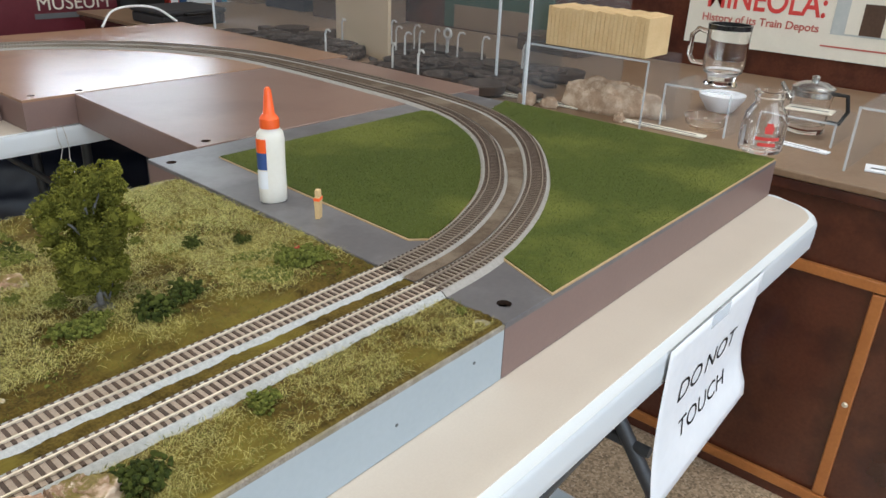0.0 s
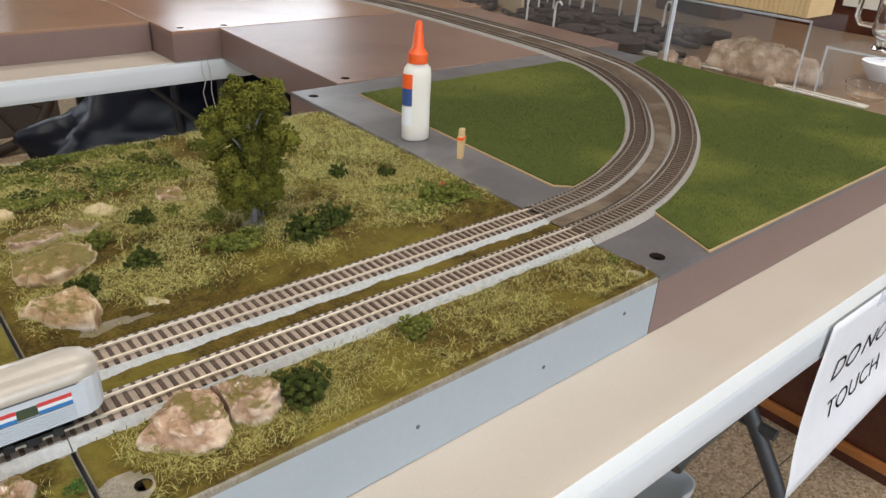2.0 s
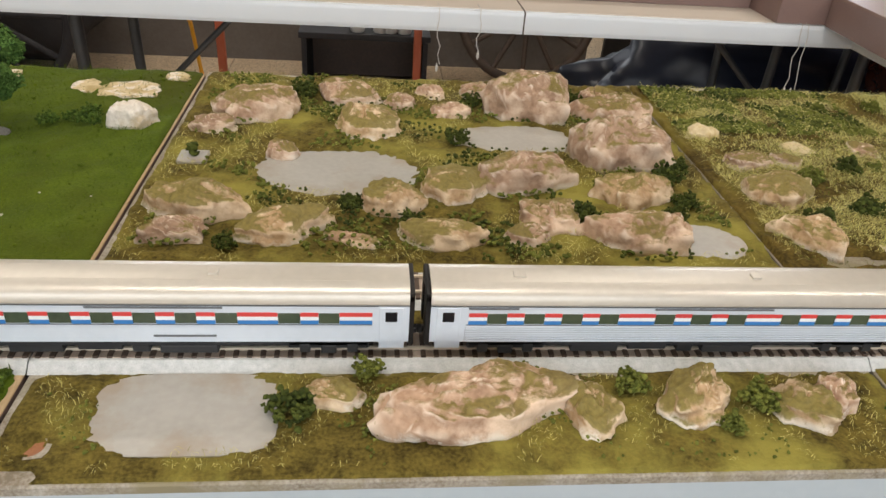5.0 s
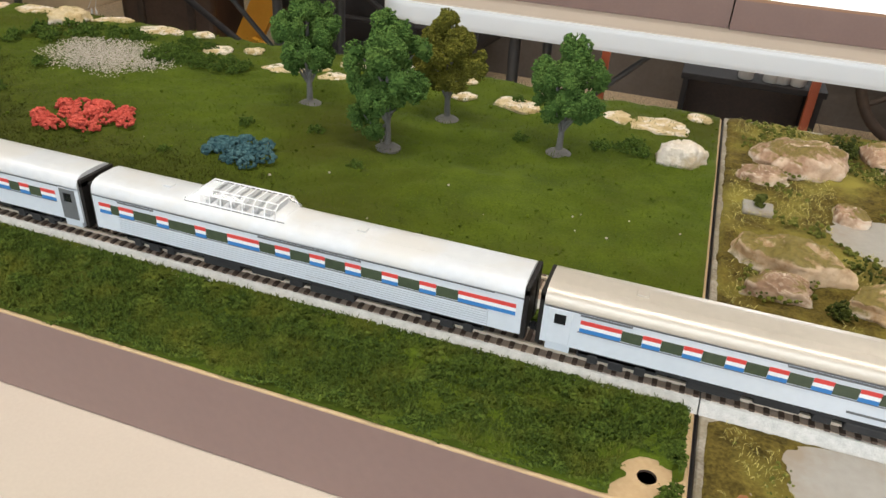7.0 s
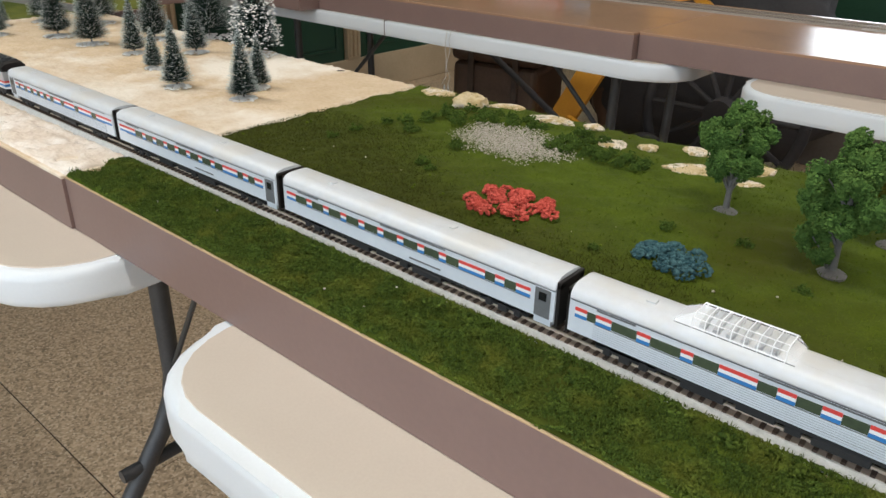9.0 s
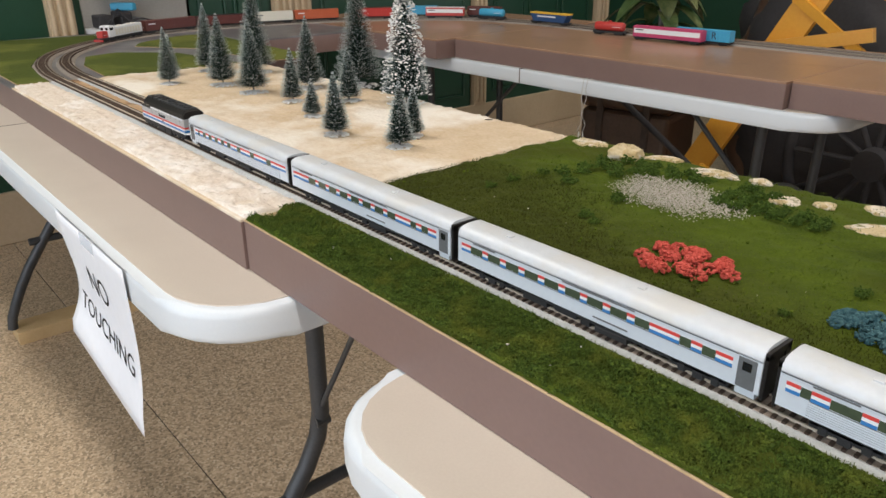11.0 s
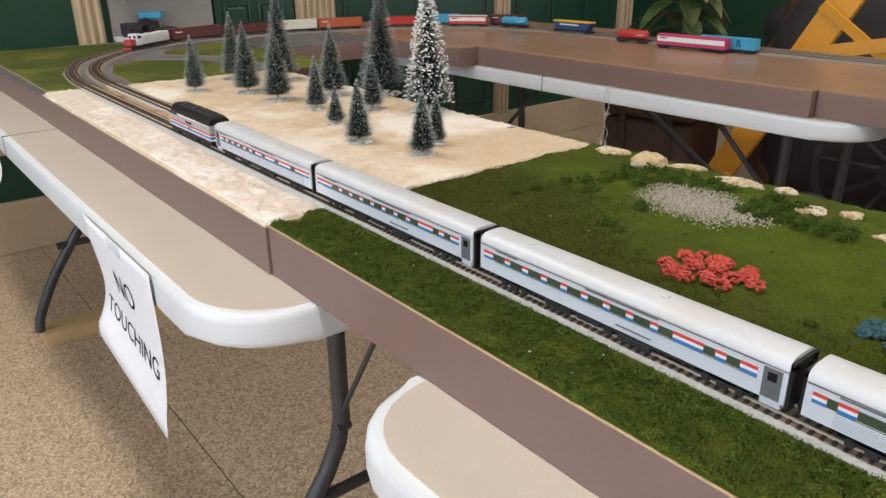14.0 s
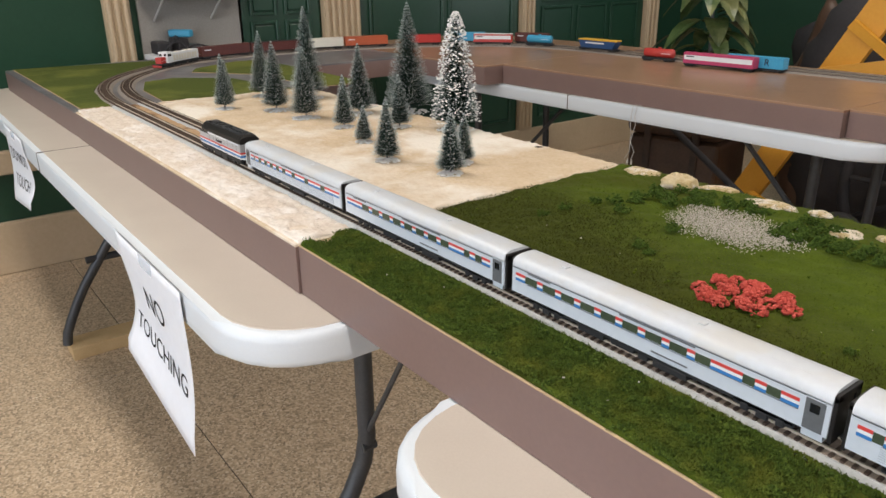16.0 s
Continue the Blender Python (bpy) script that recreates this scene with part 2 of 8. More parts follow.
M_LEAF = island("green_leaf_foam", (0.038, 0.082, 0.017), (0.082, 0.15, 0.032), 0.95, (0.10, 0.165, 0.035), 60)
M_LEAFO = island("olive_leaf_foam", (0.062, 0.065, 0.009), (0.14, 0.138, 0.02), 0.95, (0.19, 0.18, 0.026), 60)
M_REDFL = island("red_flower_foam", (0.42, 0.06, 0.042), (0.60, 0.12, 0.09), 0.9)
M_BLUEFL = island("blue_flower_foam", (0.025, 0.07, 0.085), (0.075, 0.15, 0.165), 0.9)
M_BARK = surface("grey_trunk", (0.10, 0.095, 0.09), (0.20, 0.19, 0.18), 120, 0.6, bump=0.3)


def worn(m, colour, amount=0.55):
    """Rubs the ridges of a stone paler."""
    t = m.node_tree
    n, l = t.nodes, t.links
    b = n["Principled BSDF"]
    src = b.inputs["Base Color"].links[0].from_socket
    g, r, mix = n.new("ShaderNodeNewGeometry"), n.new("ShaderNodeMapRange"), n.new("ShaderNodeMix")
    r.inputs["From Min"].default_value, r.inputs["From Max"].default_value, r.inputs["To Max"].default_value = 0.52, 0.60, amount
    mix.data_type = "RGBA"
    mix.inputs[7].default_value = (*colour, 1)
    l.new(g.outputs["Pointiness"], r.inputs["Value"])
    l.new(r.outputs[0], mix.inputs[0])
    l.new(src, mix.inputs[6])
    l.new(mix.outputs[2], b.inputs["Base Color"])
    return m


def mossed(m, colour, least, scale=26.0):
    """Moss of its own patchy shape on the flatter faces of a stone."""
    t = m.node_tree
    n, l = t.nodes, t.links
    b = n["Principled BSDF"]
    src = b.inputs["Base Color"].links[0].from_socket
    co, z, g, sep = n.new("ShaderNodeTexCoord"), n.new("ShaderNodeTexNoise"), n.new("ShaderNodeNewGeometry"), n.new("ShaderNodeSeparateXYZ")
    z.inputs["Scale"].default_value, z.inputs["Detail"].default_value, z.inputs["Roughness"].default_value = scale, 7, 0.68
    info, shift = n.new("ShaderNodeObjectInfo"), n.new("ShaderNodeVectorMath")
    l.new(co.outputs["Object"], shift.inputs[0])
    l.new(info.outputs["Location"], shift.inputs[1])
    l.new(shift.outputs[0], z.inputs["Vector"])
    l.new(g.outputs["Normal"], sep.inputs[0])
    add, r, mix, hue = n.new("ShaderNodeMath"), n.new("ShaderNodeMapRange"), n.new("ShaderNodeMix"), n.new("ShaderNodeMix")
    add.operation = "MULTIPLY_ADD"
    add.inputs[1].default_value = 0.3
    l.new(sep.outputs[2], add.inputs[0])
    l.new(z.outputs["Fac"], add.inputs[2])
    r.inputs["From Min"].default_value, r.inputs["From Max"].default_value, r.inputs["To Max"].default_value = least, least + 0.09, 0.9
    l.new(add.outputs[0], r.inputs["Value"])
    fine = n.new("ShaderNodeTexNoise")
    fine.inputs["Scale"].default_value = 330
    l.new(co.outputs["Object"], fine.inputs["Vector"])
    hue.data_type = mix.data_type = "RGBA"
    hue.inputs[6].default_value, hue.inputs[7].default_value = (*[0.45 * c for c in colour], 1), (*[1.5 * c for c in colour], 1)
    l.new(fine.outputs["Fac"], hue.inputs[0])
    # bare pale plaster in torn flecks along the foot
    foot, low, fleck, both, pale = n.new("ShaderNodeSeparateXYZ"), n.new("ShaderNodeMapRange"), n.new("ShaderNodeMapRange"), n.new("ShaderNodeMath"), n.new("ShaderNodeMix")
    l.new(co.outputs["Object"], foot.inputs[0])
    l.new(foot.outputs[2], low.inputs["Value"])
    low.inputs["From Min"].default_value, low.inputs["From Max"].default_value, low.inputs["To Min"].default_value, low.inputs["To Max"].default_value = 0.004, 0.009, 1.0, 0.0
    l.new(z.outputs["Fac"], fleck.inputs["Value"])
    fleck.inputs["From Min"].default_value, fleck.inputs["From Max"].default_value = 0.50, 0.56
    both.operation = "MULTIPLY"
    l.new(low.outputs[0], both.inputs[0])
    l.new(fleck.outputs[0], both.inputs[1])
    pale.data_type = "RGBA"
    pale.inputs[7].default_value = (0.70, 0.62, 0.52, 1)
    l.new(both.outputs[0], pale.inputs[0])
    l.new(src, pale.inputs[6])
    src = pale.outputs[2]
    l.new(r.outputs[0], mix.inputs[0])
    l.new(src, mix.inputs[6])
    l.new(hue.outputs[2], mix.inputs[7])
    l.new(mix.outputs[2], b.inputs["Base Color"])
    return m


M_ROCK = surface("pink_rock", (0.22, 0.13, 0.08), (0.46, 0.31, 0.21), 50, 0.85, bump=0.5, fine=4, spread=0.10, c3=(0.58, 0.435, 0.315), patch=30, vary=0.15, depth=0.002)
M_ROCKG = surface("mossy_rock", (0.25, 0.155, 0.078), (0.49, 0.335, 0.195), 50, 0.85, bump=0.5, fine=4, spread=0.10, c3=(0.62, 0.48, 0.33), patch=32, vary=0.14, depth=0.002)
M_ROCKW = surface("cream_rock", (0.46, 0.36, 0.20), (0.68, 0.57, 0.38), 45, 0.8, bump=0.8, fine=5, c3=(0.42, 0.31, 0.14), patch=40, depth=0.002)
worn(M_ROCK, (0.74, 0.62, 0.50), 0.85)
worn(M_ROCKG, (0.66, 0.53, 0.37), 0.85)
mossed(M_ROCK, (0.165, 0.13, 0.034), 0.72)
mossed(M_ROCKG, (0.165, 0.135, 0.034), 0.665)
mossed(M_ROCKW, (0.21, 0.19, 0.06), 0.87, 34.0)
M_FLAT = surface("flat_cream_stone", (0.48, 0.37, 0.20), (0.66, 0.54, 0.35), 50, 0.85, bump=0.3, fine=5, c3=(0.40, 0.30, 0.14), patch=45, depth=0.001)
mossed(M_FLAT, (0.16, 0.15, 0.045), 0.89, 40.0)
M_ROCKP = surface("white_plaster_rock", (0.58, 0.51, 0.42), (0.76, 0.70, 0.62), 60, 0.85, bump=1.0, fine=4, c3=(0.50, 0.40, 0.27), patch=40, depth=0.003)
M_POND = surface("grey_pond", (0.31, 0.293, 0.262), (0.40, 0.38, 0.345), 22, 0.34, bump=0.08, c3=(0.30, 0.25, 0.195), patch=15)
M_PEBBLE = island("pale_pebble", (0.32, 0.28, 0.23), (0.60, 0.55, 0.47), 0.85)
M_SNOW = surface("cream_plaster", (0.52, 0.39, 0.245), (0.69, 0.565, 0.415), 24, 0.9, bump=1.0, fine=6, c3=(0.79, 0.73, 0.64), patch=4, depth=0.004)
M_SNOWF = surface("white_plaster_crust", (0.56, 0.46, 0.36), (0.74, 0.665, 0.575), 46, 0.9, bump=1.0, fine=5, c3=(0.77, 0.72, 0.66), patch=12, depth=0.0025)
# darker blades carry the shade painted on the lawn by the track
M_SHADEBLADE = island("dark_turf_blade", (0.026, 0.032, 0.004), (0.06, 0.072, 0.008), 0.95)
M_PINE = island("pine_bristle", (0.016, 0.045, 0.035), (0.055, 0.11, 0.088), 0.8)
M_FROST = island("frost_tip", (0.36, 0.45, 0.44), (0.76, 0.80, 0.80), 0.7)
M_FLOCK = island("snow_flock", (0.74, 0.73, 0.70), (0.84, 0.84, 0.83), 0.85)
M_MILKY = acrylic("milky_edge", 0.3)
M_PLASTIC = surface("table_plastic", (0.52, 0.455, 0.385), (0.58, 0.515, 0.44), 10, 0.42, bump=0.1, fine=40, depth=0.001)
M_PLASTICRIM = surface("table_rim_plastic", (0.65, 0.69, 0.725), (0.70, 0.74, 0.775), 10, 0.4, bump=0.06, fine=40, depth=0.001)
M_LEG = surface("charcoal_tube", (0.035, 0.037, 0.04), (0.06, 0.062, 0.066), 30, 0.45, bump=0.05)
M_PAPER = surface("white_paper", (0.74, 0.75, 0.78), (0.80, 0.81, 0.84), 8, 0.8, bump=0.1, depth=0.001)
M_INK = surface("black_ink", (0.015, 0.015, 0.017), (0.03, 0.03, 0.033), 40, 0.7, bump=0)
M_SILVER = surface("silver_body", (0.60, 0.645, 0.70), (0.67, 0.715, 0.77), 25, 0.36, metal=0.12, bump=0.03)
M_HATCH = surface("charcoal_hatch", (0.024, 0.025, 0.027), (0.036, 0.038, 0.041), 30, 0.46, bump=0.04)
M_LOCOSILVER = surface("locomotive_silver", (0.42, 0.43, 0.44), (0.49, 0.50, 0.51), 25, 0.36, metal=0.3, bump=0.03)
# body silver at half brightness, painted shade for the recesses between flutes
M_FLUTESHADE = surface("fluting_shade", (0.31, 0.335, 0.37), (0.37, 0.395, 0.43), 30, 0.45, bump=0)
M_ROOF = surface("coach_roof", (0.52, 0.54, 0.565), (0.60, 0.62, 0.645), 20, 0.42, metal=0.05, bump=0.04, c3=(0.55, 0.545, 0.53), patch=14)
M_ROOFTAN = surface("tan_coach_roof", (0.46, 0.42, 0.36), (0.55, 0.50, 0.43), 20, 0.36, metal=0.25, bump=0.04)
M_BLACK = surface("black_body", (0.012, 0.0105, 0.010), (0.022, 0.019, 0.0175), 30, 0.5, bump=0.03)
for m in (M_BLACK,):
    m.node_tree.nodes["Principled BSDF"].inputs["Specular IOR Level"].default_value = 0.25
M_UNDER = surface("black_underframe", (0.010, 0.010, 0.011), (0.022, 0.022, 0.024), 60, 0.6, bump=0.15)
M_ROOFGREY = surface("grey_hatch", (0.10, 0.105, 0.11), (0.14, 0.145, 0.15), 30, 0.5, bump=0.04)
M_RED = surface("red_stripe", (0.56, 0.045, 0.04), (0.62, 0.06, 0.05), 40, 0.45, bump=0)
M_DULLRED = surface("faded_red_print", (0.42, 0.10, 0.08), (0.48, 0.13, 0.10), 40, 0.6, bump=0)
M_WHITE = surface("white_stripe", (0.74, 0.75, 0.76), (0.80, 0.81, 0.82), 40, 0.45, bump=0)
M_BLUE = surface("blue_stripe", (0.03, 0.16, 0.42), (0.04, 0.2, 0.5), 40, 0.45, bump=0)
M_PANE = surface("dark_coach_window", (0.045, 0.06, 0.04), (0.08, 0.10, 0.06), 30, 0.12, bump=0)
M_BLACKGLASS = surface("black_glass", (0.01, 0.01, 0.012), (0.016, 0.016, 0.018), 20, 0.08, bump=0)
M_GLASS = clear("clear_glass")
M_ACRYLIC = acrylic("clear_acrylic")
M_FLOOR = terrazzo("terrazzo")
M_JOINT = surface("dark_joint", (0.05, 0.035, 0.025), (0.08, 0.055, 0.04), 60, 0.7, bump=0)
M_GREENWALL = surface("dark_green_paint", (0.012, 0.048, 0.026), (0.018, 0.06, 0.034), 6, 0.35, bump=0.08)
M_TRIM = surface("tan_trim_paint", (0.46, 0.35, 0.22), (0.54, 0.42, 0.28), 9, 0.5, bump=0.1)
M_WALL = surface("plaster_wall", (0.50, 0.43, 0.33), (0.56, 0.48, 0.38), 5, 0.8, bump=0.1)
M_MAHOG = surface("mahogany", (0.055, 0.014, 0.008), (0.11, 0.032, 0.017), 9, 0.26, bump=0.1, fine=14, c3=(0.04, 0.011, 0.007), patch=5, coat=0.3)
M_STRIP = surface("amber_wood_strip", (0.34, 0.12, 0.03), (0.46, 0.18, 0.05), 20, 0.35, bump=0.1)
M_COUNTER = surface("brown_counter", (0.17, 0.105, 0.06), (0.24, 0.16, 0.10), 14, 0.4, bump=0.05)
M_GLUE = surface("white_glue_bottle", (0.72, 0.68, 0.60), (0.78, 0.75, 0.68), 20, 0.35, bump=0)
M_ORANGE = surface("orange_cap", (0.80, 0.10, 0.015), (0.86, 0.13, 0.025), 30, 0.4, bump=0.02)
M_WOOD = surface("pale_wood", (0.56, 0.38, 0.18), (0.68, 0.50, 0.27), 25, 0.6, bump=0.2)
M_LABELB = surface("blue_label", (0.03, 0.07, 0.22), (0.05, 0.09, 0.27), 40, 0.5, bump=0)
M_YELLOW = surface("yellow_steel", (0.66, 0.30, 0.02), (0.74, 0.36, 0.03), 12, 0.4, bump=0.08)
M_NAVY = surface("navy_gloss", (0.006, 0.008, 0.018), (0.012, 0.016, 0.032), 6, 0.38, bump=0.03)
M_RUST = surface("rusty_iron", (0.034, 0.023, 0.017), (0.078, 0.049, 0.033), 40, 0.7, bump=0.4)
M_COPPER = surface("copper_floor", (0.20, 0.075, 0.025), (0.30, 0.12, 0.045), 90, 0.5, bump=0.1)
M_DARKBROWN = surface("dark_brown_leather", (0.05, 0.026, 0.015), (0.09, 0.05, 0.03), 12, 0.5, bump=0.3)
M_TARP = surface("black_cloth", (0.018, 0.016, 0.018), (0.035, 0.032, 0.034), 10, 0.75, bump=0.4)
M_STRING = surface("grey_string", (0.5, 0.49, 0.47), (0.62, 0.6, 0.58), 80, 0.9, bump=0.2)

# ---- builders ----


def link(name, me, mat, parent, label=""):
    ob = new(name, me)
    if mat:
        me.materials.append(mat)
    ob.parent = parent
    if label:
        ob["label"] = label
    return ob


def part(name, bm, mat, parent, label="", smooth=None):
    me = bpy.data.meshes.new(name)
    bmesh.ops.recalc_face_normals(bm, faces=bm.faces)
    bm.to_mesh(me)
    bm.free()
    if smooth is not None:
        for p in me.polygons:
            p.use_smooth = True
        me.set_sharp_from_angle(angle=radians(smooth))
    return link(name, me, mat, parent, label)


def raw(name, verts, faces, mat, parent, label="", smooth=False):
    me = bpy.data.meshes.new(name)
    me.from_pydata([tuple(v) for v in np.asarray(verts).tolist()], [], [tuple(q) for q in (faces.tolist() if hasattr(faces, "tolist") else faces)])
    if smooth:
        me.polygons.foreach_set("use_smooth", [True] * len(me.polygons))
    me.update()
    return link(name, me, mat, parent, label)


def thing(name, label, category, at=(0, 0, 0), group="", kind="", turn=0.0):
    ob = new(name)
    ob.empty_display_size = 0.02
    ob.location = at
    ob.rotation_euler[2] = radians(turn)
    return tagged(ob, label, category, group, kind)


def box(bm, x0, x1, y0, y1, z0, z1, bevel=0.0, seg=2):
    v = [bm.verts.new((x, y, z)) for z in (z0, z1) for y in (y0, y1) for x in (x0, x1)]
    fs = [bm.faces.new([v[i] for i in q]) for q in ((0, 2, 3, 1), (4, 5, 7, 6), (0, 1, 5, 4), (2, 6, 7, 3), (0, 4, 6, 2), (1, 3, 7, 5))]
    if bevel:
        es = {e for q in fs for e in q.edges}
        bmesh.ops.bevel(bm, geom=list(es), offset=bevel, segments=seg, affect="EDGES", profile=0.5)
    return bm


def slab(x0, x1, y0, y1, z0, z1, bevel=0.0, seg=2):
    return box(bmesh.new(), x0, x1, y0, y1, z0, z1, bevel, seg)


def prism(pts, z0, z1, bm=None, bevel=0.0, seg=2):
    bm = bm or bmesh.new()
    a, b = [bm.verts.new((*p, z0)) for p in pts], [bm.verts.new((*p, z1)) for p in pts]
    n = len(pts)
    fs = [bm.faces.new(a[::-1]), bm.faces.new(b)] + [bm.faces.new((a[i], a[(i + 1) % n], b[(i + 1) % n], b[i])) for i in range(n)]
    if bevel:
        bmesh.ops.bevel(bm, geom=[e for q in fs[:2] for e in q.edges], offset=bevel, segments=seg, affect="EDGES", profile=0.5)
    return bm


def turned(profile, n=24, bm=None, m=None, cap=True):
    """A body of revolution about z from (radius, height) rows."""
    bm = bm or bmesh.new()
    rings = []
    for r, z in profile:
        rings.append([bm.verts.new(((m @ Vector((r * math.cos(k * math.tau / n), r * math.sin(k * math.tau / n), z))) if m else Vector((r * math.cos(k * math.tau / n), r * math.sin(k * math.tau / n), z)))) for k in range(n)])
    for a, b in zip(rings, rings[1:]):
        for k in range(n):
            bm.faces.new((a[k], a[(k + 1) % n], b[(k + 1) % n], b[k]))
    if cap:
        bm.faces.new(rings[0][::-1])
        bm.faces.new(rings[-1])
    return bm


def tube(path, r, n=10, bm=None):
    """A round bar along the points; r is one radius or one for each point."""
    bm = bm or bmesh.new()
    p = [Vector(q) for q in path]
    rs = r if hasattr(r, "__len__") else [r] * len(p)
    rings, side = [], None
    for i, q in enumerate(p):
        d = (p[min(i + 1, len(p) - 1)] - p[max(i - 1, 0)]).normalized()
        if side is None:
            side = d.orthogonal().normalized()
        side = (side - d * side.dot(d)).normalized()
        up = d.cross(side)
        rings.append([bm.verts.new(q + rs[i] * (math.cos(k * math.tau / n) * side + math.sin(k * math.tau / n) * up)) for k in range(n)])
    for a, b in zip(rings, rings[1:]):
        for k in range(n):
            bm.faces.new((a[k], a[(k + 1) % n], b[(k + 1) % n], b[k]))
    bm.faces.new(rings[0][::-1])
    bm.faces.new(rings[-1])
    return bm


def spline(pts, step=0.02):
    """Points at even steps along a smooth line through pts, with the length run."""
    p = np.array(pts, float)
    p = np.vstack([2 * p[0] - p[1], p, 2 * p[-1] - p[-2]])
    fine = []
    for i in range(1, len(p) - 2):
        for u in np.linspace(0, 1, 24, endpoint=False):
            a, b, c, d = p[i - 1:i + 3]
            fine.append(0.5 * (2 * b + (c - a) * u + (2 * a - 5 * b + 4 * c - d) * u * u + (3 * b - a - 3 * c + d) * u ** 3))
    fine.append(p[-2])
    fine = np.array(fine)
    run = np.r_[0, np.cumsum(np.linalg.norm(np.diff(fine, axis=0), axis=1))]
    s = np.linspace(0, run[-1], max(2, int(run[-1] / step) + 1))
    return np.stack([np.interp(s, run, fine[:, k]) for k in range(p.shape[1])], 1), s


def normals(p):
    d = np.gradient(p, axis=0)
    d /= np.linalg.norm(d, axis=1)[:, None]
    return np.stack([-d[:, 1], d[:, 0]], 1), d


def sweep(p, section):
    """Verts and faces of a closed section (side, height) swept along the plan line p."""
    nrm, _ = normals(p)
    k = len(section)
    v = np.concatenate([np.c_[p + nrm * o, np.full(len(p), z)][:, None] for o, z in section], 1).reshape(-1, 3)
    f = [(i * k + j, i * k + (j + 1) % k, (i + 1) * k + (j + 1) % k, (i + 1) * k + j) for i in range(len(p) - 1) for j in range(k)]
    return v, f + [tuple(range(k))[::-1], tuple(range((len(p) - 1) * k, len(p) * k))]


def ico(sub=1):
    bm = bmesh.new()
    bmesh.ops.create_icosphere(bm, subdivisions=sub, radius=1)
    v = np.array([q.co[:] for q in bm.verts])
    f = np.array([[q.index for q in t.verts] for t in bm.faces])
    bm.free()
    return v, f


ICO1 = ico(1)
OCTA = (np.array([(1, 0, 0), (-1, 0, 0), (0, 1, 0), (0, -1, 0), (0, 0, 1), (0, 0, -1)], float),
        np.array([(0, 2, 4), (2, 1, 4), (1, 3, 4), (3, 0, 4), (2, 0, 5), (1, 2, 5), (3, 1, 5), (0, 3, 5)]))


def clumps(centres, radii, rng, squash=0.8, rough=0.35, solid=None):
    """Many small uneven clumps as one set of verts and faces."""
    v0, f0 = solid or ICO1
    n = len(centres)
    j = 1 + rough * rng.uniform(-1, 1, (n, len(v0), 1))
    v = v0[None] * j * np.asarray(radii)[:, None, None]
    a = rng.uniform(0, math.tau, n)
    c, s = np.cos(a)[:, None], np.sin(a)[:, None]
    x, y = v[..., 0] * c - v[..., 1] * s, v[..., 0] * s + v[..., 1] * c
    v = np.stack([x, y, v[..., 2] * squash], 2) + np.asarray(centres)[:, None]
    f = f0[None] + (np.arange(n) * len(v0))[:, None, None]
    return v.reshape(-1, 3), f.reshape(-1, 3)


def height_field(x0, x1, y0, y1, step, amp, seed, base, inside=None, skirt=0.004, coarse=9.0):
    """An uneven ground sheet that falls to its base at the edges; inside(x, y) from 0 to 1 thins it out to bare board."""
    nx, ny = max(2, int((x1 - x0) / step)), max(2, int((y1 - y0) / step))
    xs, ys = np.linspace(x0, x1, nx + 1), np.linspace(y0, y1, ny + 1)
    xs, ys = (np.r_[q[0], q[0] + 0.0012, q[1:-1], q[-1] - 0.0012, q[-1]] for q in (xs, ys))
    nx, ny = len(xs) - 1, len(ys) - 1
    v, bare = [], []
    for y in ys:
        for x in xs:
            q = Vector((x * coarse * 2.2, y * coarse * 2.2, seed))
            rise = amp * max(0.12, 0.55 + 0.6 * noise.noise(q) + 0.45 * noise.noise(q * 4.3) + 0.3 * noise.noise(q * 11))
            k = min(1.0, max(0.0, inside(x, y))) if inside else 1.0
            z = base - 0.002 + (rise + 0.002) * k
            if x in (xs[0], xs[-1]) or y in (ys[0], ys[-1]):
                z = base - skirt
            v.append((x, y, z))
            bare.append(k <= 0.0)
    w = nx + 1
    f = [(j * w + i, j * w + i + 1, (j + 1) * w + i + 1, (j + 1) * w + i) for j in range(ny) for i in range(nx)]
    f = [q for q in f if not all(bare[k] for k in q)]
    return np.array(v), f


def text_mesh(name, body, size, mat, parent, m, label="", squeeze=1.0, bold=0.0):
    cu = bpy.data.curves.new(name, "FONT")
    cu.body, cu.size, cu.extrude, cu.align_x, cu.align_y = body, size, 0.0004, "CENTER", "CENTER"
    cu.offset = bold
    tmp = new("lettering", cu)
    bpy.context.view_layer.update()
    me = bpy.data.meshes.new_from_object(tmp.evaluated_get(bpy.context.evaluated_depsgraph_get()))
    bpy.data.objects.remove(tmp)
    me.transform(m @ Matrix.Diagonal((squeeze, 1, 1, 1)))
    me.name = name
    me.materials.clear()
    return link(name, me, mat, parent, label)

# ---- room ----
XW, XE, YS, YN, ZC = -4.55, 3.3, -3.4, 4.4, 3.1
floor = thing("floor", "speckled brown terrazzo floor with dark joints", "floor", kind="structure")
part("screed", slab(XW - 0.1, XE + 0.1, YS - 0.1, YN + 0.1, -0.1, -0.004), M_JOINT, floor)
ceiling = tagged(part("ceiling", slab(XW - 0.1, XE + 0.1, YS - 0.1, YN + 0.1, ZC, ZC + 0.1), M_WALL, None), "plain painted ceiling", "ceiling", kind="structure")


def wall(name, pieces, label, mat):
    bm = bmesh.new()
    for p in pieces:
        box(bm, *p)
    return tagged(part(name, bm, mat, None), label, "wall", kind="structure")


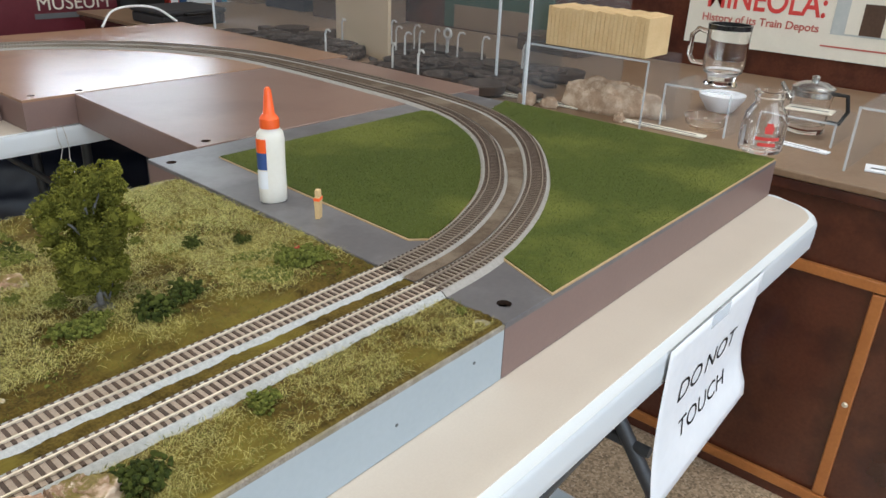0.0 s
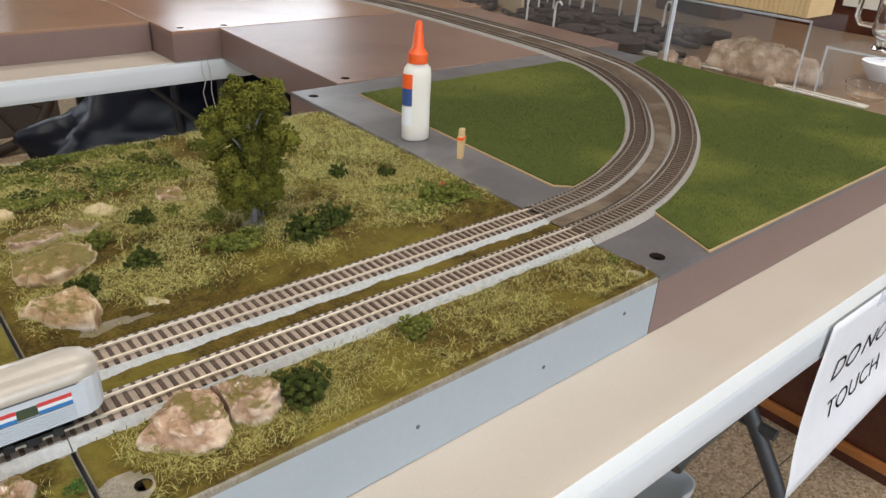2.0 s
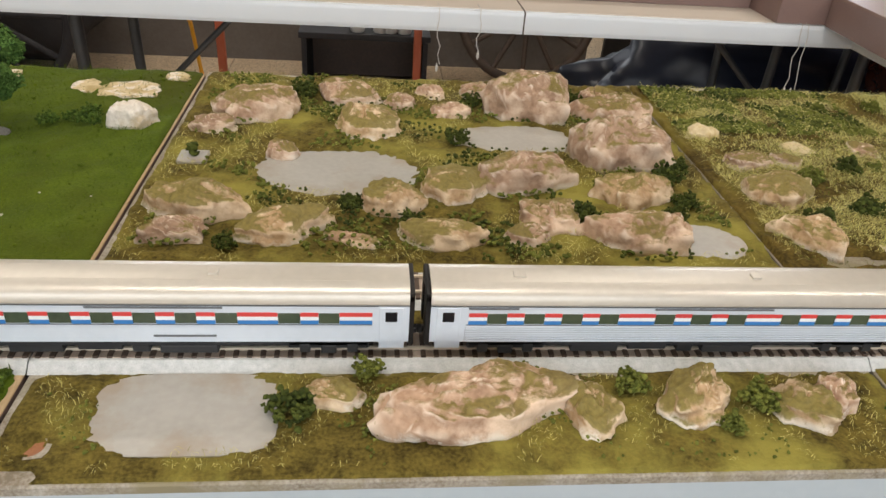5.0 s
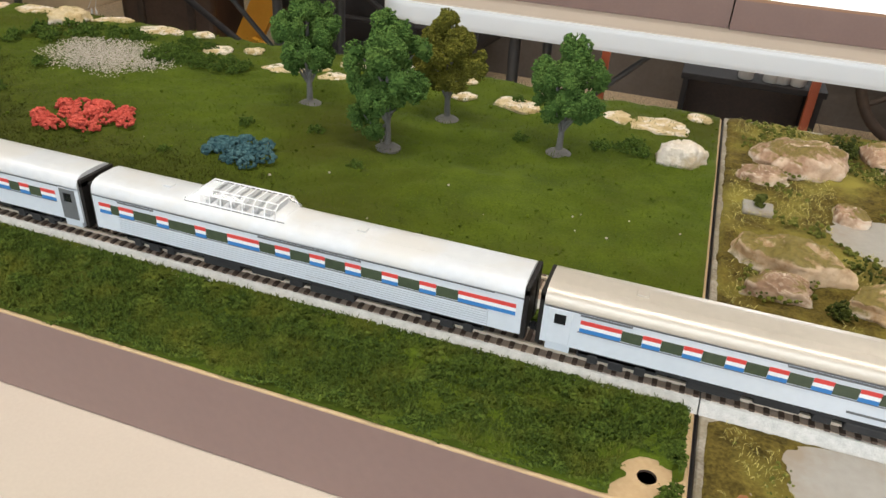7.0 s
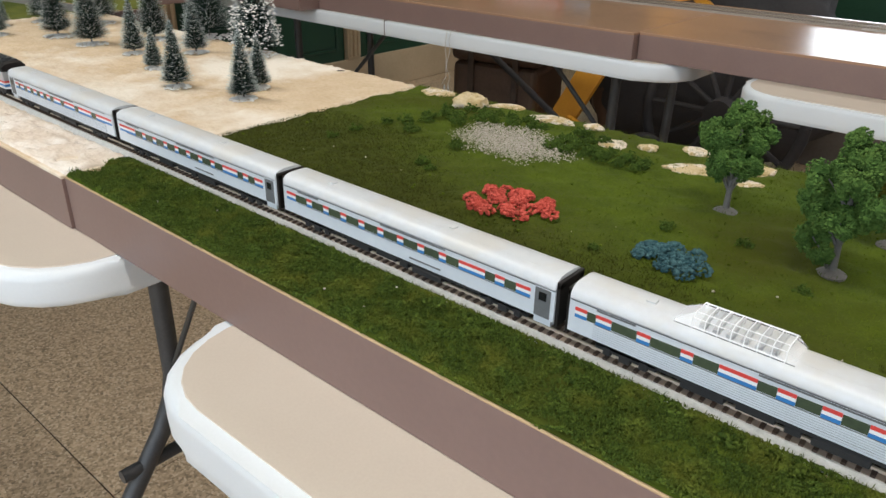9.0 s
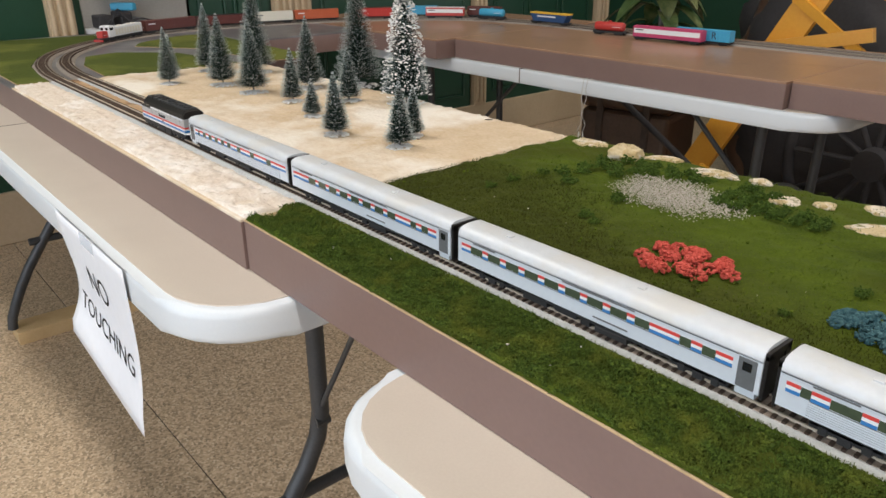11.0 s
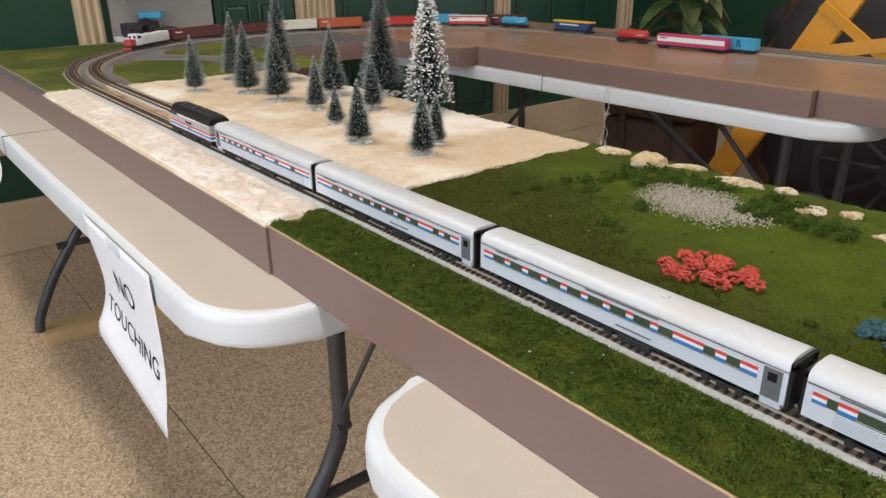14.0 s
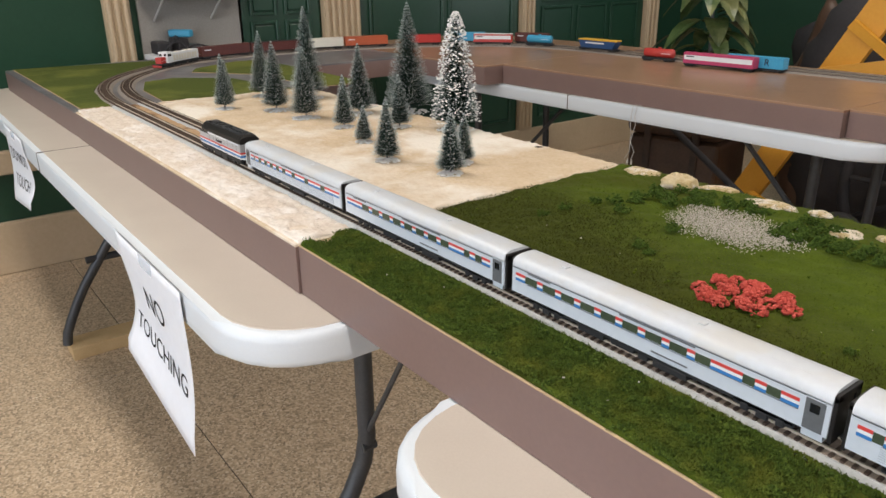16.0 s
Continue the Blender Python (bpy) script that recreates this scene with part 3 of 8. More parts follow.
wall("wall_west", [(XW - 0.12, XW, YS, YN, 0, ZC)], "dark green painted panelled wall", M_GREENWALL)
wall("wall_east", [(XE, XE + 0.12, YS, YN, 0, ZC)], "dark mahogany panelled wall", M_MAHOG)
wall("wall_south", [(XW, XE, YS - 0.12, YS, 0, 0.7), (XW, XE, YS - 0.12, YS, 2.8, ZC), (XW, -3.9, YS - 0.12, YS, 0.7, 2.8), (1.5, XE, YS - 0.12, YS, 0.7, 2.8)], "plastered wall with a wide shop window", M_WALL)
wall("wall_north", [(XW, XE, YN, YN + 0.12, 0, 0.94), (XW, XE, YN, YN + 0.12, 1.70, ZC), (XW, -2.48, YN, YN + 0.12, 0.94, 1.70), (-2.48, -1.48, YN, YN + 0.12, 1.46, 1.70), (-1.48, -0.91, YN, YN + 0.12, 0.94, 1.70), (-0.91, 0.21, YN, YN + 0.12, 1.46, 1.70), (0.21, 1.18, YN, YN + 0.12, 0.94, 1.70), (1.18, 2.42, YN, YN + 0.12, 0.94, 1.25), (2.42, XE, YN, YN + 0.12, 0.94, 1.70)], "dark green panelled back wall with low windows", M_GREENWALL)

# added panel: hides the bright floor behind and keeps window light off it
wall("wall_low", [(-2.15, 0.22, 3.26, 3.31, 0.0, 0.6)], "low grey-brown panel added behind the back row as a dark backdrop", surface("grey_brown_panel", (0.085, 0.068, 0.056), (0.12, 0.1, 0.085), 8, 0.7, bump=0.1))

# ---- tables ----


def rounded(x0, x1, y0, y1, r, n=7):
    return [(cx + r * math.cos(a), cy + r * math.sin(a)) for cx, cy, s in ((x1 - r, y1 - r, 0), (x0 + r, y1 - r, 1), (x0 + r, y0 + r, 2), (x1 - r, y0 + r, 3)) for a in np.linspace(s * math.pi / 2, (s + 1) * math.pi / 2, n)]


def folding_table(x0, x1, y0, y1, legs, label, r=0.11):
    t = thing("folding_table", label, "table", (x0, y0, 0), "folding tables")
    w, d = x1 - x0, y1 - y0
    part("rim", prism(rounded(0, w, 0, d, r), ZT - 0.045, ZT, bevel=0.011, seg=4), M_PLASTICRIM, t, "whitish moulded rim", 40)
    part("tabletop", prism(rounded(0.014, w - 0.014, 0.014, d - 0.014, r - 0.01), ZT - 0.01, ZT + 0.0012, bevel=0.001, seg=1), M_PLASTIC, t, "beige moulded plastic top", 40)
    part("fold_seam", slab(w / 2 - 0.0015, w / 2 + 0.0015, -0.0008, d + 0.0008, ZT - 0.046, ZT + 0.0016), M_JOINT, t)
    for lx, lean in legs:
        if not lean:
            # a wishbone pair: close together above, splayed, then upright on a timber
            for s, y in ((1, 0), (-1, d)):
                part("leg", tube([(lx, y + s * c, z) for c, z in ((0.24, ZT - 0.05), (0.239, 0.44), (0.23, 0.395), (0.205, 0.345), (0.115, 0.22), (0.085, 0.17), (0.06, 0.12), (0.042, 0.08), (0.035, 0.041))], 0.0145, 12), M_LEG, t, "splayed charcoal steel leg", 60)
            part("crossbar", tube([(lx, 0.132, 0.30), (lx, d - 0.132, 0.30)], 0.011, 10), M_LEG, t, "", 60)
            out = -0.17 if lx < w / 2 else 0.17
            part("brace", tube([(lx + 0.006, 0.237, 0.425), (lx + 0.01, 0.237, 0.455), (lx + out * 0.9, 0.24, ZT - 0.046)], 0.0042, 8), M_LEG, t, "thin steel strut", 60)
            part("strut_pin", turned([(0.009, -0.012), (0.009, 0.012)], 12, m=pose(lx + 0.006, 0.237, 0.425, 90, 0, 0)), M_LEG, t)
            continue
        for ly, s in ((0.20, 1), (d - 0.16, -1)):
            part("leg", tube([(lx + lean * 0.12, ly, ZT - 0.05), (lx, ly, 0.45), (lx - lean * 0.1, ly, 0.34), (lx - lean * 0.45, ly, 0.22), (lx - lean * 1.0, ly, 0.11), (lx - lean * 1.6, ly, 0.0)], 0.0145, 12), M_LEG, t, "bent charcoal steel leg", 60)
        part("crossbar", tube([(lx, 0.16, ZT - 0.06), (lx, d - 0.12, ZT - 0.06)], 0.013, 10), M_LEG, t, "", 60)
        part("foot_bar", tube([(lx - lean * 1.6, 0.08, 0.02), (lx - lean * 1.6, d - 0.08, 0.02)], 0.012, 10), M_LEG, t, "", 60)
        part("brace", tube([(lx, d / 2, 0.3), (lx + (0.4 if lx < w / 2 else -0.4), d / 2, ZT - 0.05)], 0.008, 8), M_LEG, t, "", 60)
    return t


TABLE_E = folding_table(-1.782, 0.845, -0.105, 0.66, ((0.282, 0), (2.327, 0)), "beige plastic folding table under grey and brown modules", 0.095)
part("under_rail", tube([(1.735, 0.030, ZT - 0.086), (1.75, 0.030, ZT - 0.078), (1.86, 0.032, ZT - 0.072), (1.90, 0.06, ZT - 0.062)], 0.017, 12), M_LEG, TABLE_E, "fat charcoal steel rail", 60)
# thin added strip stands for a grey scratch line on the rim
part("grey_label", slab(0.215, 0.275, -0.0012, 0.001, ZT - 0.030, ZT - 0.016), M_ROOFGREY, TABLE_E, "thin grey scratch line on the rim")
folding_table(-4.4, -1.978, -0.118, 0.65, ((0.76, 0), (2.245, 0)), "beige plastic folding table under snowy modules", 0.115)
folding_table(-1.80, 0.76, 1.285, 2.05, ((0.3, -0.03), (2.2, 0.03)), "beige plastic folding table under plain brown modules")
folding_table(-3.95, -1.97, 1.393, 2.15, ((0.3, -0.03), (1.72, 0.03)), "beige plastic folding table under brown freight modules")
folding_table(0.22, 0.92, 0.69, 2.3, ((0.12, -0.03), (0.58, 0.03)), "beige plastic folding table under the curve modules")
for lx, ly in ((-3.64, 0.27),):
    part("foot_block", slab(lx - 0.05, lx + 0.045, ly - 0.35, ly + 0.37, 0.0, 0.041, 0.002), M_WOOD, None)
    tagged(bpy.data.objects["foot_block"], "pale timber plank under splayed table legs", "wooden block")

# ---- layout modules ----
HOLES = {"A": ((-0.02, 0.018, 0.006), (-0.492, 0.028, 0.0055)), "B": ((-1.012, 0.027, 0.0075), (-0.541, 0.03, 0.0075)), "C": ((-1.057, 0.022, 0.0052), (-2.06, 0.03, 0.006)),
         "D": ((-2.123, 0.024, 0.0085), (-2.28, 0.60, 0.010)), "F": ((0.035, 0.028, 0.0085), (0.038, 0.71, 0.0085)), "G": ((0.148, 0.782, 0.0085),), "H": ((0.165, 1.315, 0.0085), (0.066, 1.325, 0.008))}


def drilled(pts, z0, z1, holes, bevel=0.001):
    """A board with eased upper edges and round holes bored through it."""
    bm = bmesh.new()
    cx, cy = np.mean(pts, 0)
    ring = lambda q, z: [bm.verts.new((a, b, z)) for a, b in q]
    top = [(a - math.copysign(bevel, a - cx), b - math.copysign(bevel, b - cy)) for a, b in pts]
    circles = [[(a + r * math.cos(k * math.tau / 24), b + r * math.sin(k * math.tau / 24)) for k in range(24)] for a, b, r in holes]
    low, mid, high = ring(pts, z0), ring(pts, z1 - bevel), ring(top, z1)
    n = len(pts)
    for p, q in ((low, mid), (mid, high)):
        for i in range(n):
            bm.faces.new((p[i], p[(i + 1) % n], q[(i + 1) % n], q[i]))
    bm.faces.new(low[::-1])
    edges = [bm.edges.get((high[i], high[(i + 1) % n])) for i in range(n)]
    for c in circles:
        u, w = ring(c, z1), ring(c, z1 - 0.012)
        for i in range(24):
            j = (i + 1) % 24
            bm.faces.new((u[i], u[j], w[j], w[i]))
            edges.append(bm.edges.get((u[i], u[j])))
    bmesh.ops.triangle_fill(bm, use_beauty=True, use_dissolve=False, edges=edges, normal=(0, 0, 1))
    return bm


MODULES = {}


def module(key, pts, side, top, label, board=0.006):
    """A low box with a separate top board."""
    x, y = pts[0]
    t = thing("layout_module", label, "layout module", (x, y, 0), "layout modules")
    loc = [(a - x, b - y) for a, b in pts]
    part("side_frame", prism(loc, ZT + 0.002, ZD - board), side, t)
    part("deck", drilled([(a - x, b - y) for a, b in pts], ZD - board, ZD, [(a - x, b - y, r) for a, b, r in HOLES.get(key, ())]), top, t)
    MODULES[key] = t
    return t


def rect(x0, x1, y0, y1, gap=0.0014):
    return [(x0 + gap, y0), (x1 - gap, y0), (x1 - gap, y1), (x0 + gap, y1)]


DEPTH = 0.622
module("A", rect(RX[1], RX[0], 0, DEPTH + 0.012), M_GREYPAINT, M_DUST, "grey module with straw meadow, rocks and two tracks")
module("B", rect(RX[2], RX[1], 0, DEPTH + 0.003), M_GREYPAINT, M_DUST, "grey module with boulders, ponds and two tracks")
module("C", rect(RX[3], RX[2], 0.001, DEPTH - 0.004), M_BROWN, M_PLY, "brown module with green park lawn and two tracks", board=0.0018)
module("D", rect(RX[4], RX[3], -0.002, DEPTH - 0.006), M_BROWN, M_SNOW, "brown module with cream snow and frosted pines", board=0.0035)
module("E", [(-4.32, -0.01), (RX[4] - 0.001, -0.001), (RX[4] - 0.001, 0.81), (-4.32, 0.81)], M_BROWN, M_ROAD, "brown corner module with dull green grass and curved track")
module("F", [(0.0, 0.0), (0.832, 0.004), (0.828, 0.75), (0.018, 0.75)], M_BROWN, M_ROAD, "brown corner module with green grass and curved track")
module("G", [(0.115, 0.757), (0.9, 0.752), (0.91, 1.286), (0.142, 1.286)], M_BROWN, M_BROWNTOP, "plain brown module with curved track")
module("H", [(0.034, 1.292), (0.95, 1.292), (0.95, 2.2), (0.034, 2.2)], M_BROWN, M_GLOSSTOP, "glossy brown corner module with curved track")
for i, (xa, xb, yf) in enumerate(((-1.03, 0.032, 1.42), (-2.095, -1.03, 1.43), (-3.29, -2.095, 1.405))):
    module(("I", "J", "K")[i], rect(xa, xb, yf, 2.08 if i else 2.2), M_BROWN, M_GLOSSTOP, "plain brown module of the back row")
module("L", [(-4.36, 1.32), (-3.292, 1.32), (-3.292, 2.2), (-4.36, 2.2)], M_BROWN, M_GLOSSTOP, "plain brown back corner module")
module("M", [(-4.36, 0.813), (-3.72, 0.813), (-3.72, 1.317), (-4.36, 1.317)], M_BROWN, M_ROAD, "brown side module with dull grass and track")


def local(key, v):
    return np.asarray(v, float) - np.array([*MODULES[key].location[:2], 0])


def hole(key, x, y, r=0.008, floor=None, depth=0.010):
    """The bore of an alignment hole, with a dark floor."""
    t = MODULES[key]
    m = pose(x - t.location.x, y - t.location.y, 0)
    bm = turned([(r * 0.99, ZD - 0.0002), (r * 0.97, ZD - depth), (0.0002, ZD - depth - 0.0001)], 24, m=m, cap=False)
    part("alignment_hole", bm, floor or M_HOLE, t, "dark drilled hole")


# ---- track lines ----
EAST = [(0.0, Y1), (0.1, 0.114), (0.2, 0.139), (0.31, 0.185), (0.42, 0.25), (0.55, 0.353), (0.637, 0.452), (0.703, 0.566), (0.738, 0.69), (0.757, 0.83), (0.765, 1.03), (0.767, 1.19), (0.76, 1.37), (0.732, 1.52), (0.66, 1.685), (0.54, 1.84), (0.364, 1.967), (0.143, 2.035), (-0.06, 2.045), (-0.38, 2.02), (-0.8, 1.985), (-1.2, 1.985), (-1.7, 1.985)]
WEST = [(RX[4], Y1), (-3.42, 0.112), (-3.60, 0.142), (-3.78, 0.208), (-3.945, 0.325), (-4.08, 0.472), (-4.18, 0.66), (-4.205, 0.86), (-4.185, 1.088), (-4.138, 1.325), (-4.05, 1.556), (-3.9, 1.762), (-3.7, 1.915), (-3.47, 1.975), (-3.22, 1.985), (-2.9, 1.985)]
GAP = Y2 - Y1


def inner(p, d):
    n, _ = normals(p)
    return p + n * np.reshape(d, (-1, 1))


east_out, east_run = spline(EAST, 0.012)
west_out, _ = spline(WEST, 0.012)
# the two curves part on the corner modules and close up again behind
east_in, west_in = inner(east_out, np.interp(east_run, (0, 0.35, 0.8, 1.2, 1.8, 2.5), (GAP, 0.064, 0.085, 0.09, 0.078, GAP))), inner(west_out, -GAP)
BED = [(-0.0245, ZD), (-0.0178, ZD + 0.0052), (0.0178, ZD + 0.0052), (0.0245, ZD)]
BASE_Z = ZD + 0.0052


def rail_section(o):
    return [(o - 0.0009, BASE_Z + 0.0012), (o - 0.0009, RT), (o + 0.0009, RT), (o + 0.0009, BASE_Z + 0.0012)]


def lay_track(p, key, label, bed, single_ties):
    """Roadbed, two rails and ties along the plan line p."""
    t = thing("railway_track", label, "track", group="tracks")
    part_xy = MODULES[key].location
    raw("roadbed", *sweep(p, BED), bed, t, "moulded sloping roadbed")
    raw("ballast", *sweep(p, [(-0.0155, BASE_Z - 0.001), (-0.0155, BASE_Z + 0.0004), (0.0155, BASE_Z + 0.0004), (0.0155, BASE_Z - 0.001)]), {M_BED: M_BALLAST, M_BEDMID: M_BALLASTMID}.get(bed, M_BEDDARK), t)
    for o in (-0.00935, 0.00935):
        raw("rail", *sweep(p, rail_section(o)), M_RAIL if single_ties else M_RAILDARK, t, "worn nickel rail" if single_ties else "tarnished brown rail")
    run = np.r_[0, np.cumsum(np.linalg.norm(np.diff(p, axis=0), axis=1))]
    nrm, d = normals(p)
    pitch = 0.0080
    s = np.arange(pitch / 2, run[-1], pitch)
    cx, cy = np.interp(s, run, p[:, 0]), np.interp(s, run, p[:, 1])
    ang = np.interp(s, run, np.unwrap(np.arctan2(d[:, 1], d[:, 0])))
    tie = slab(-0.0015, 0.0015, -0.0158, 0.0158, BASE_Z - 0.0006, BASE_Z + 0.0017)
    me = bpy.data.meshes.new("tie")
    bmesh.ops.recalc_face_normals(tie, faces=tie.faces)
    tie.to_mesh(me)
    tie.free()
    me.materials.append(M_TIE)
    if single_ties:
        for x, y, a in zip(cx, cy, ang):
            ob = new("tie", me)
            ob.parent, ob.location, ob.rotation_euler = t, (x, y, 0), (0, 0, a)
    else:
        base = np.array([v.co[:] for v in me.vertices])
        c, q = np.cos(ang)[:, None], np.sin(ang)[:, None]
        v = np.stack([base[None, :, 0] * c - base[None, :, 1] * q + cx[:, None], base[None, :, 0] * q + base[None, :, 1] * c + cy[:, None], np.repeat(base[None, :, 2], len(cx), 0)], 2).reshape(-1, 3)
        f = (np.array([list(pl.vertices) for pl in me.polygons])[None] + (8 * np.arange(len(cx)))[:, None, None]).reshape(-1, 4)
        tagged(raw("tie_run", v, f, M_TIE, t), kind="stuff")
    return t


TRACK_LABEL = {"A": "twin-rail track on pale grey roadbed through the straw meadow", "B": "twin-rail track on pale grey roadbed past the boulders", "C": "twin-rail track on pale grey roadbed across the lawn", "D": "twin-rail track on grey roadbed across the snow"}
for k, key in enumerate("ABCD"):
    for y in (Y1, Y2):
        n = int((RX[k] - RX[k + 1]) / 0.02)
        xs = np.linspace(RX[k + 1] + 0.0004, RX[k] - 0.0004, n)
        lay_track(np.c_[xs, np.full(n, y)], key, TRACK_LABEL[key], M_BED, True)
for p, key, bed in ((east_out, "F", M_BEDMID), (east_in, "F", M_BEDMID), (west_out, "E", M_BEDDARK), (west_in, "E", M_BEDDARK)):
    lay_track(p, key, "curved twin-rail track on grey roadbed", bed, False)
for y in (1.985, 1.985 - GAP):
    xs = np.linspace(-2.9 if y == 1.985 else -3.25, -1.7, 60)
    lay_track(np.c_[xs, np.full(60, y)], "J", "straight twin-rail track on the back row", M_BEDDARK, False)

# ---- scenery ----


def smooth(a, b, x):
    u = min(1.0, max(0.0, (x - a) / (b - a)))
    return u * u * (3 - 2 * u)


def ragged(x0, x1, y0, y1, wide, seed, bare=()):
    """From 0 on the bare rim, round holes and in ponds to 1 in the turf, with a torn edge. bare: (x, y, half width, half depth, power)."""
    def k(x, y):
        w = 0.55 * noise.noise((x * 70, y * 70, seed)) + 0.45 * noise.noise((x * 190, y * 190, seed))
        g = smooth(0.15, 0.55, min(x - x0, x1 - x, (y - y0) * 3.0, y1 - y) / wide + 0.45 * w)
        for a, b, c, e, p in bare:
            r = (abs((x - a) / c) ** p + abs((y - b) / e) ** p) ** (1 / p)
            g = min(g, smooth(0.93, 1.2, r + 0.16 * w + 0.10 * noise.noise((x * 24, y * 24, seed + 5))))
        return g
    return k


def hug(p, rng):
    """Keeps loose turf low, and ragged, where it meets the roadbed."""
    y = p[:, 1]
    d = np.maximum(np.where(y < Y1, Y1 - 0.0218 - y, y - Y2 - 0.0218), 0.0)
    between = (y > Y1) & (y < Y2)
    p[:, 2] = np.where(between, np.minimum(p[:, 2], ZD + 0.0032), np.minimum(p[:, 2], ZD + 0.0022 + 0.42 * d))
    return p[between | (d > rng.uniform(0, 0.0035, len(p)))]


def shy(x, y):
    """Thins the ground sheet towards the roadbed."""
    return 0.5 + 0.5 * (smooth(Y1 - 0.0225, Y1 - 0.034, y) if y < Y1 else smooth(Y2 + 0.0225, Y2 + 0.034, y))


def patch(key, x0, x1, y0, y1, mat, amp, seed, name="turf", step=0.006, base=ZD, label="", coarse=9.0, inside=None):
    thin = (lambda x, y: shy(x, y) * (inside(x, y) if inside else 1.0)) if key in "ABCD" and (y1 < Y1 or y0 > Y2) else inside
    v, f = height_field(x0, x1, y0, y1, step, amp, seed, base, thin, coarse=coarse)
    return raw(name, local(key, v), f, mat, MODULES[key], label, True)


def fibres(key, n, region, length, mat, seed, z=ZD + 0.003, name="static_grass", label="", tall=0.5, keep=None, half=0.00026):
    """Loose static-grass fibres lying and leaning on the ground."""
    rng = np.random.default_rng(seed)
    x0, x1, y0, y1 = region
    p = np.c_[rng.uniform(x0, x1, n), rng.uniform(y0, y1, n), z + rng.uniform(-0.001, 0.0015, n)]
    if keep:
        p = p[[keep(*q[:2]) for q in p]]
    p = hug(p, rng)
    n = len(p)
    a, l = rng.uniform(0, math.tau, n), length * rng.uniform(0.5, 1.3, n)
    d = np.c_[np.cos(a), np.sin(a), tall * rng.uniform(0, 1, n)]
    s = np.c_[-np.sin(a), np.cos(a), np.zeros(n)] * half
    tip, mid = p + d * l[:, None], p + d * l[:, None] * 0.5 + np.array([0, 0, 0.0012])
    tip[:, 2] -= 0.001
    v = np.stack([p - s, p + s, mid + s, mid - s, tip], 1).reshape(-1, 3)
    i = 5 * np.arange(n)
    f = [(q, q + 1, q + 2, q + 3) for q in i] + [(q + 3, q + 2, q + 4) for q in i]
    return tagged(raw(name, local(key, v), f, mat, MODULES[key], label), kind="stuff")


def tufts(key, n, region, r, mat, seed, z=ZD + 0.004, name="turf_clumps", keep=None, label="", solid=None, lump=0.0):
    rng = np.random.default_rng(seed)
    x0, x1, y0, y1 = region
    c = np.c_[rng.uniform(x0, x1, n), rng.uniform(y0, y1, n), z + rng.uniform(-0.001, 0.002, n)]
    if keep:
        c = c[[keep(*q[:2]) for q in c]]
    if lump:
        c[:, 2] += [lump * (noise.noise((x * 62, y * 62, seed)) + 0.5 * noise.noise((x * 130, y * 130, seed))) for x, y, _ in c]
    c = hug(c, rng)
    v, f = clumps(c, r * rng.uniform(0.5, 1.4, len(c)), rng, solid=solid)
    return tagged(raw(name, local(key, v), f, mat, MODULES[key], label), kind="stuff")


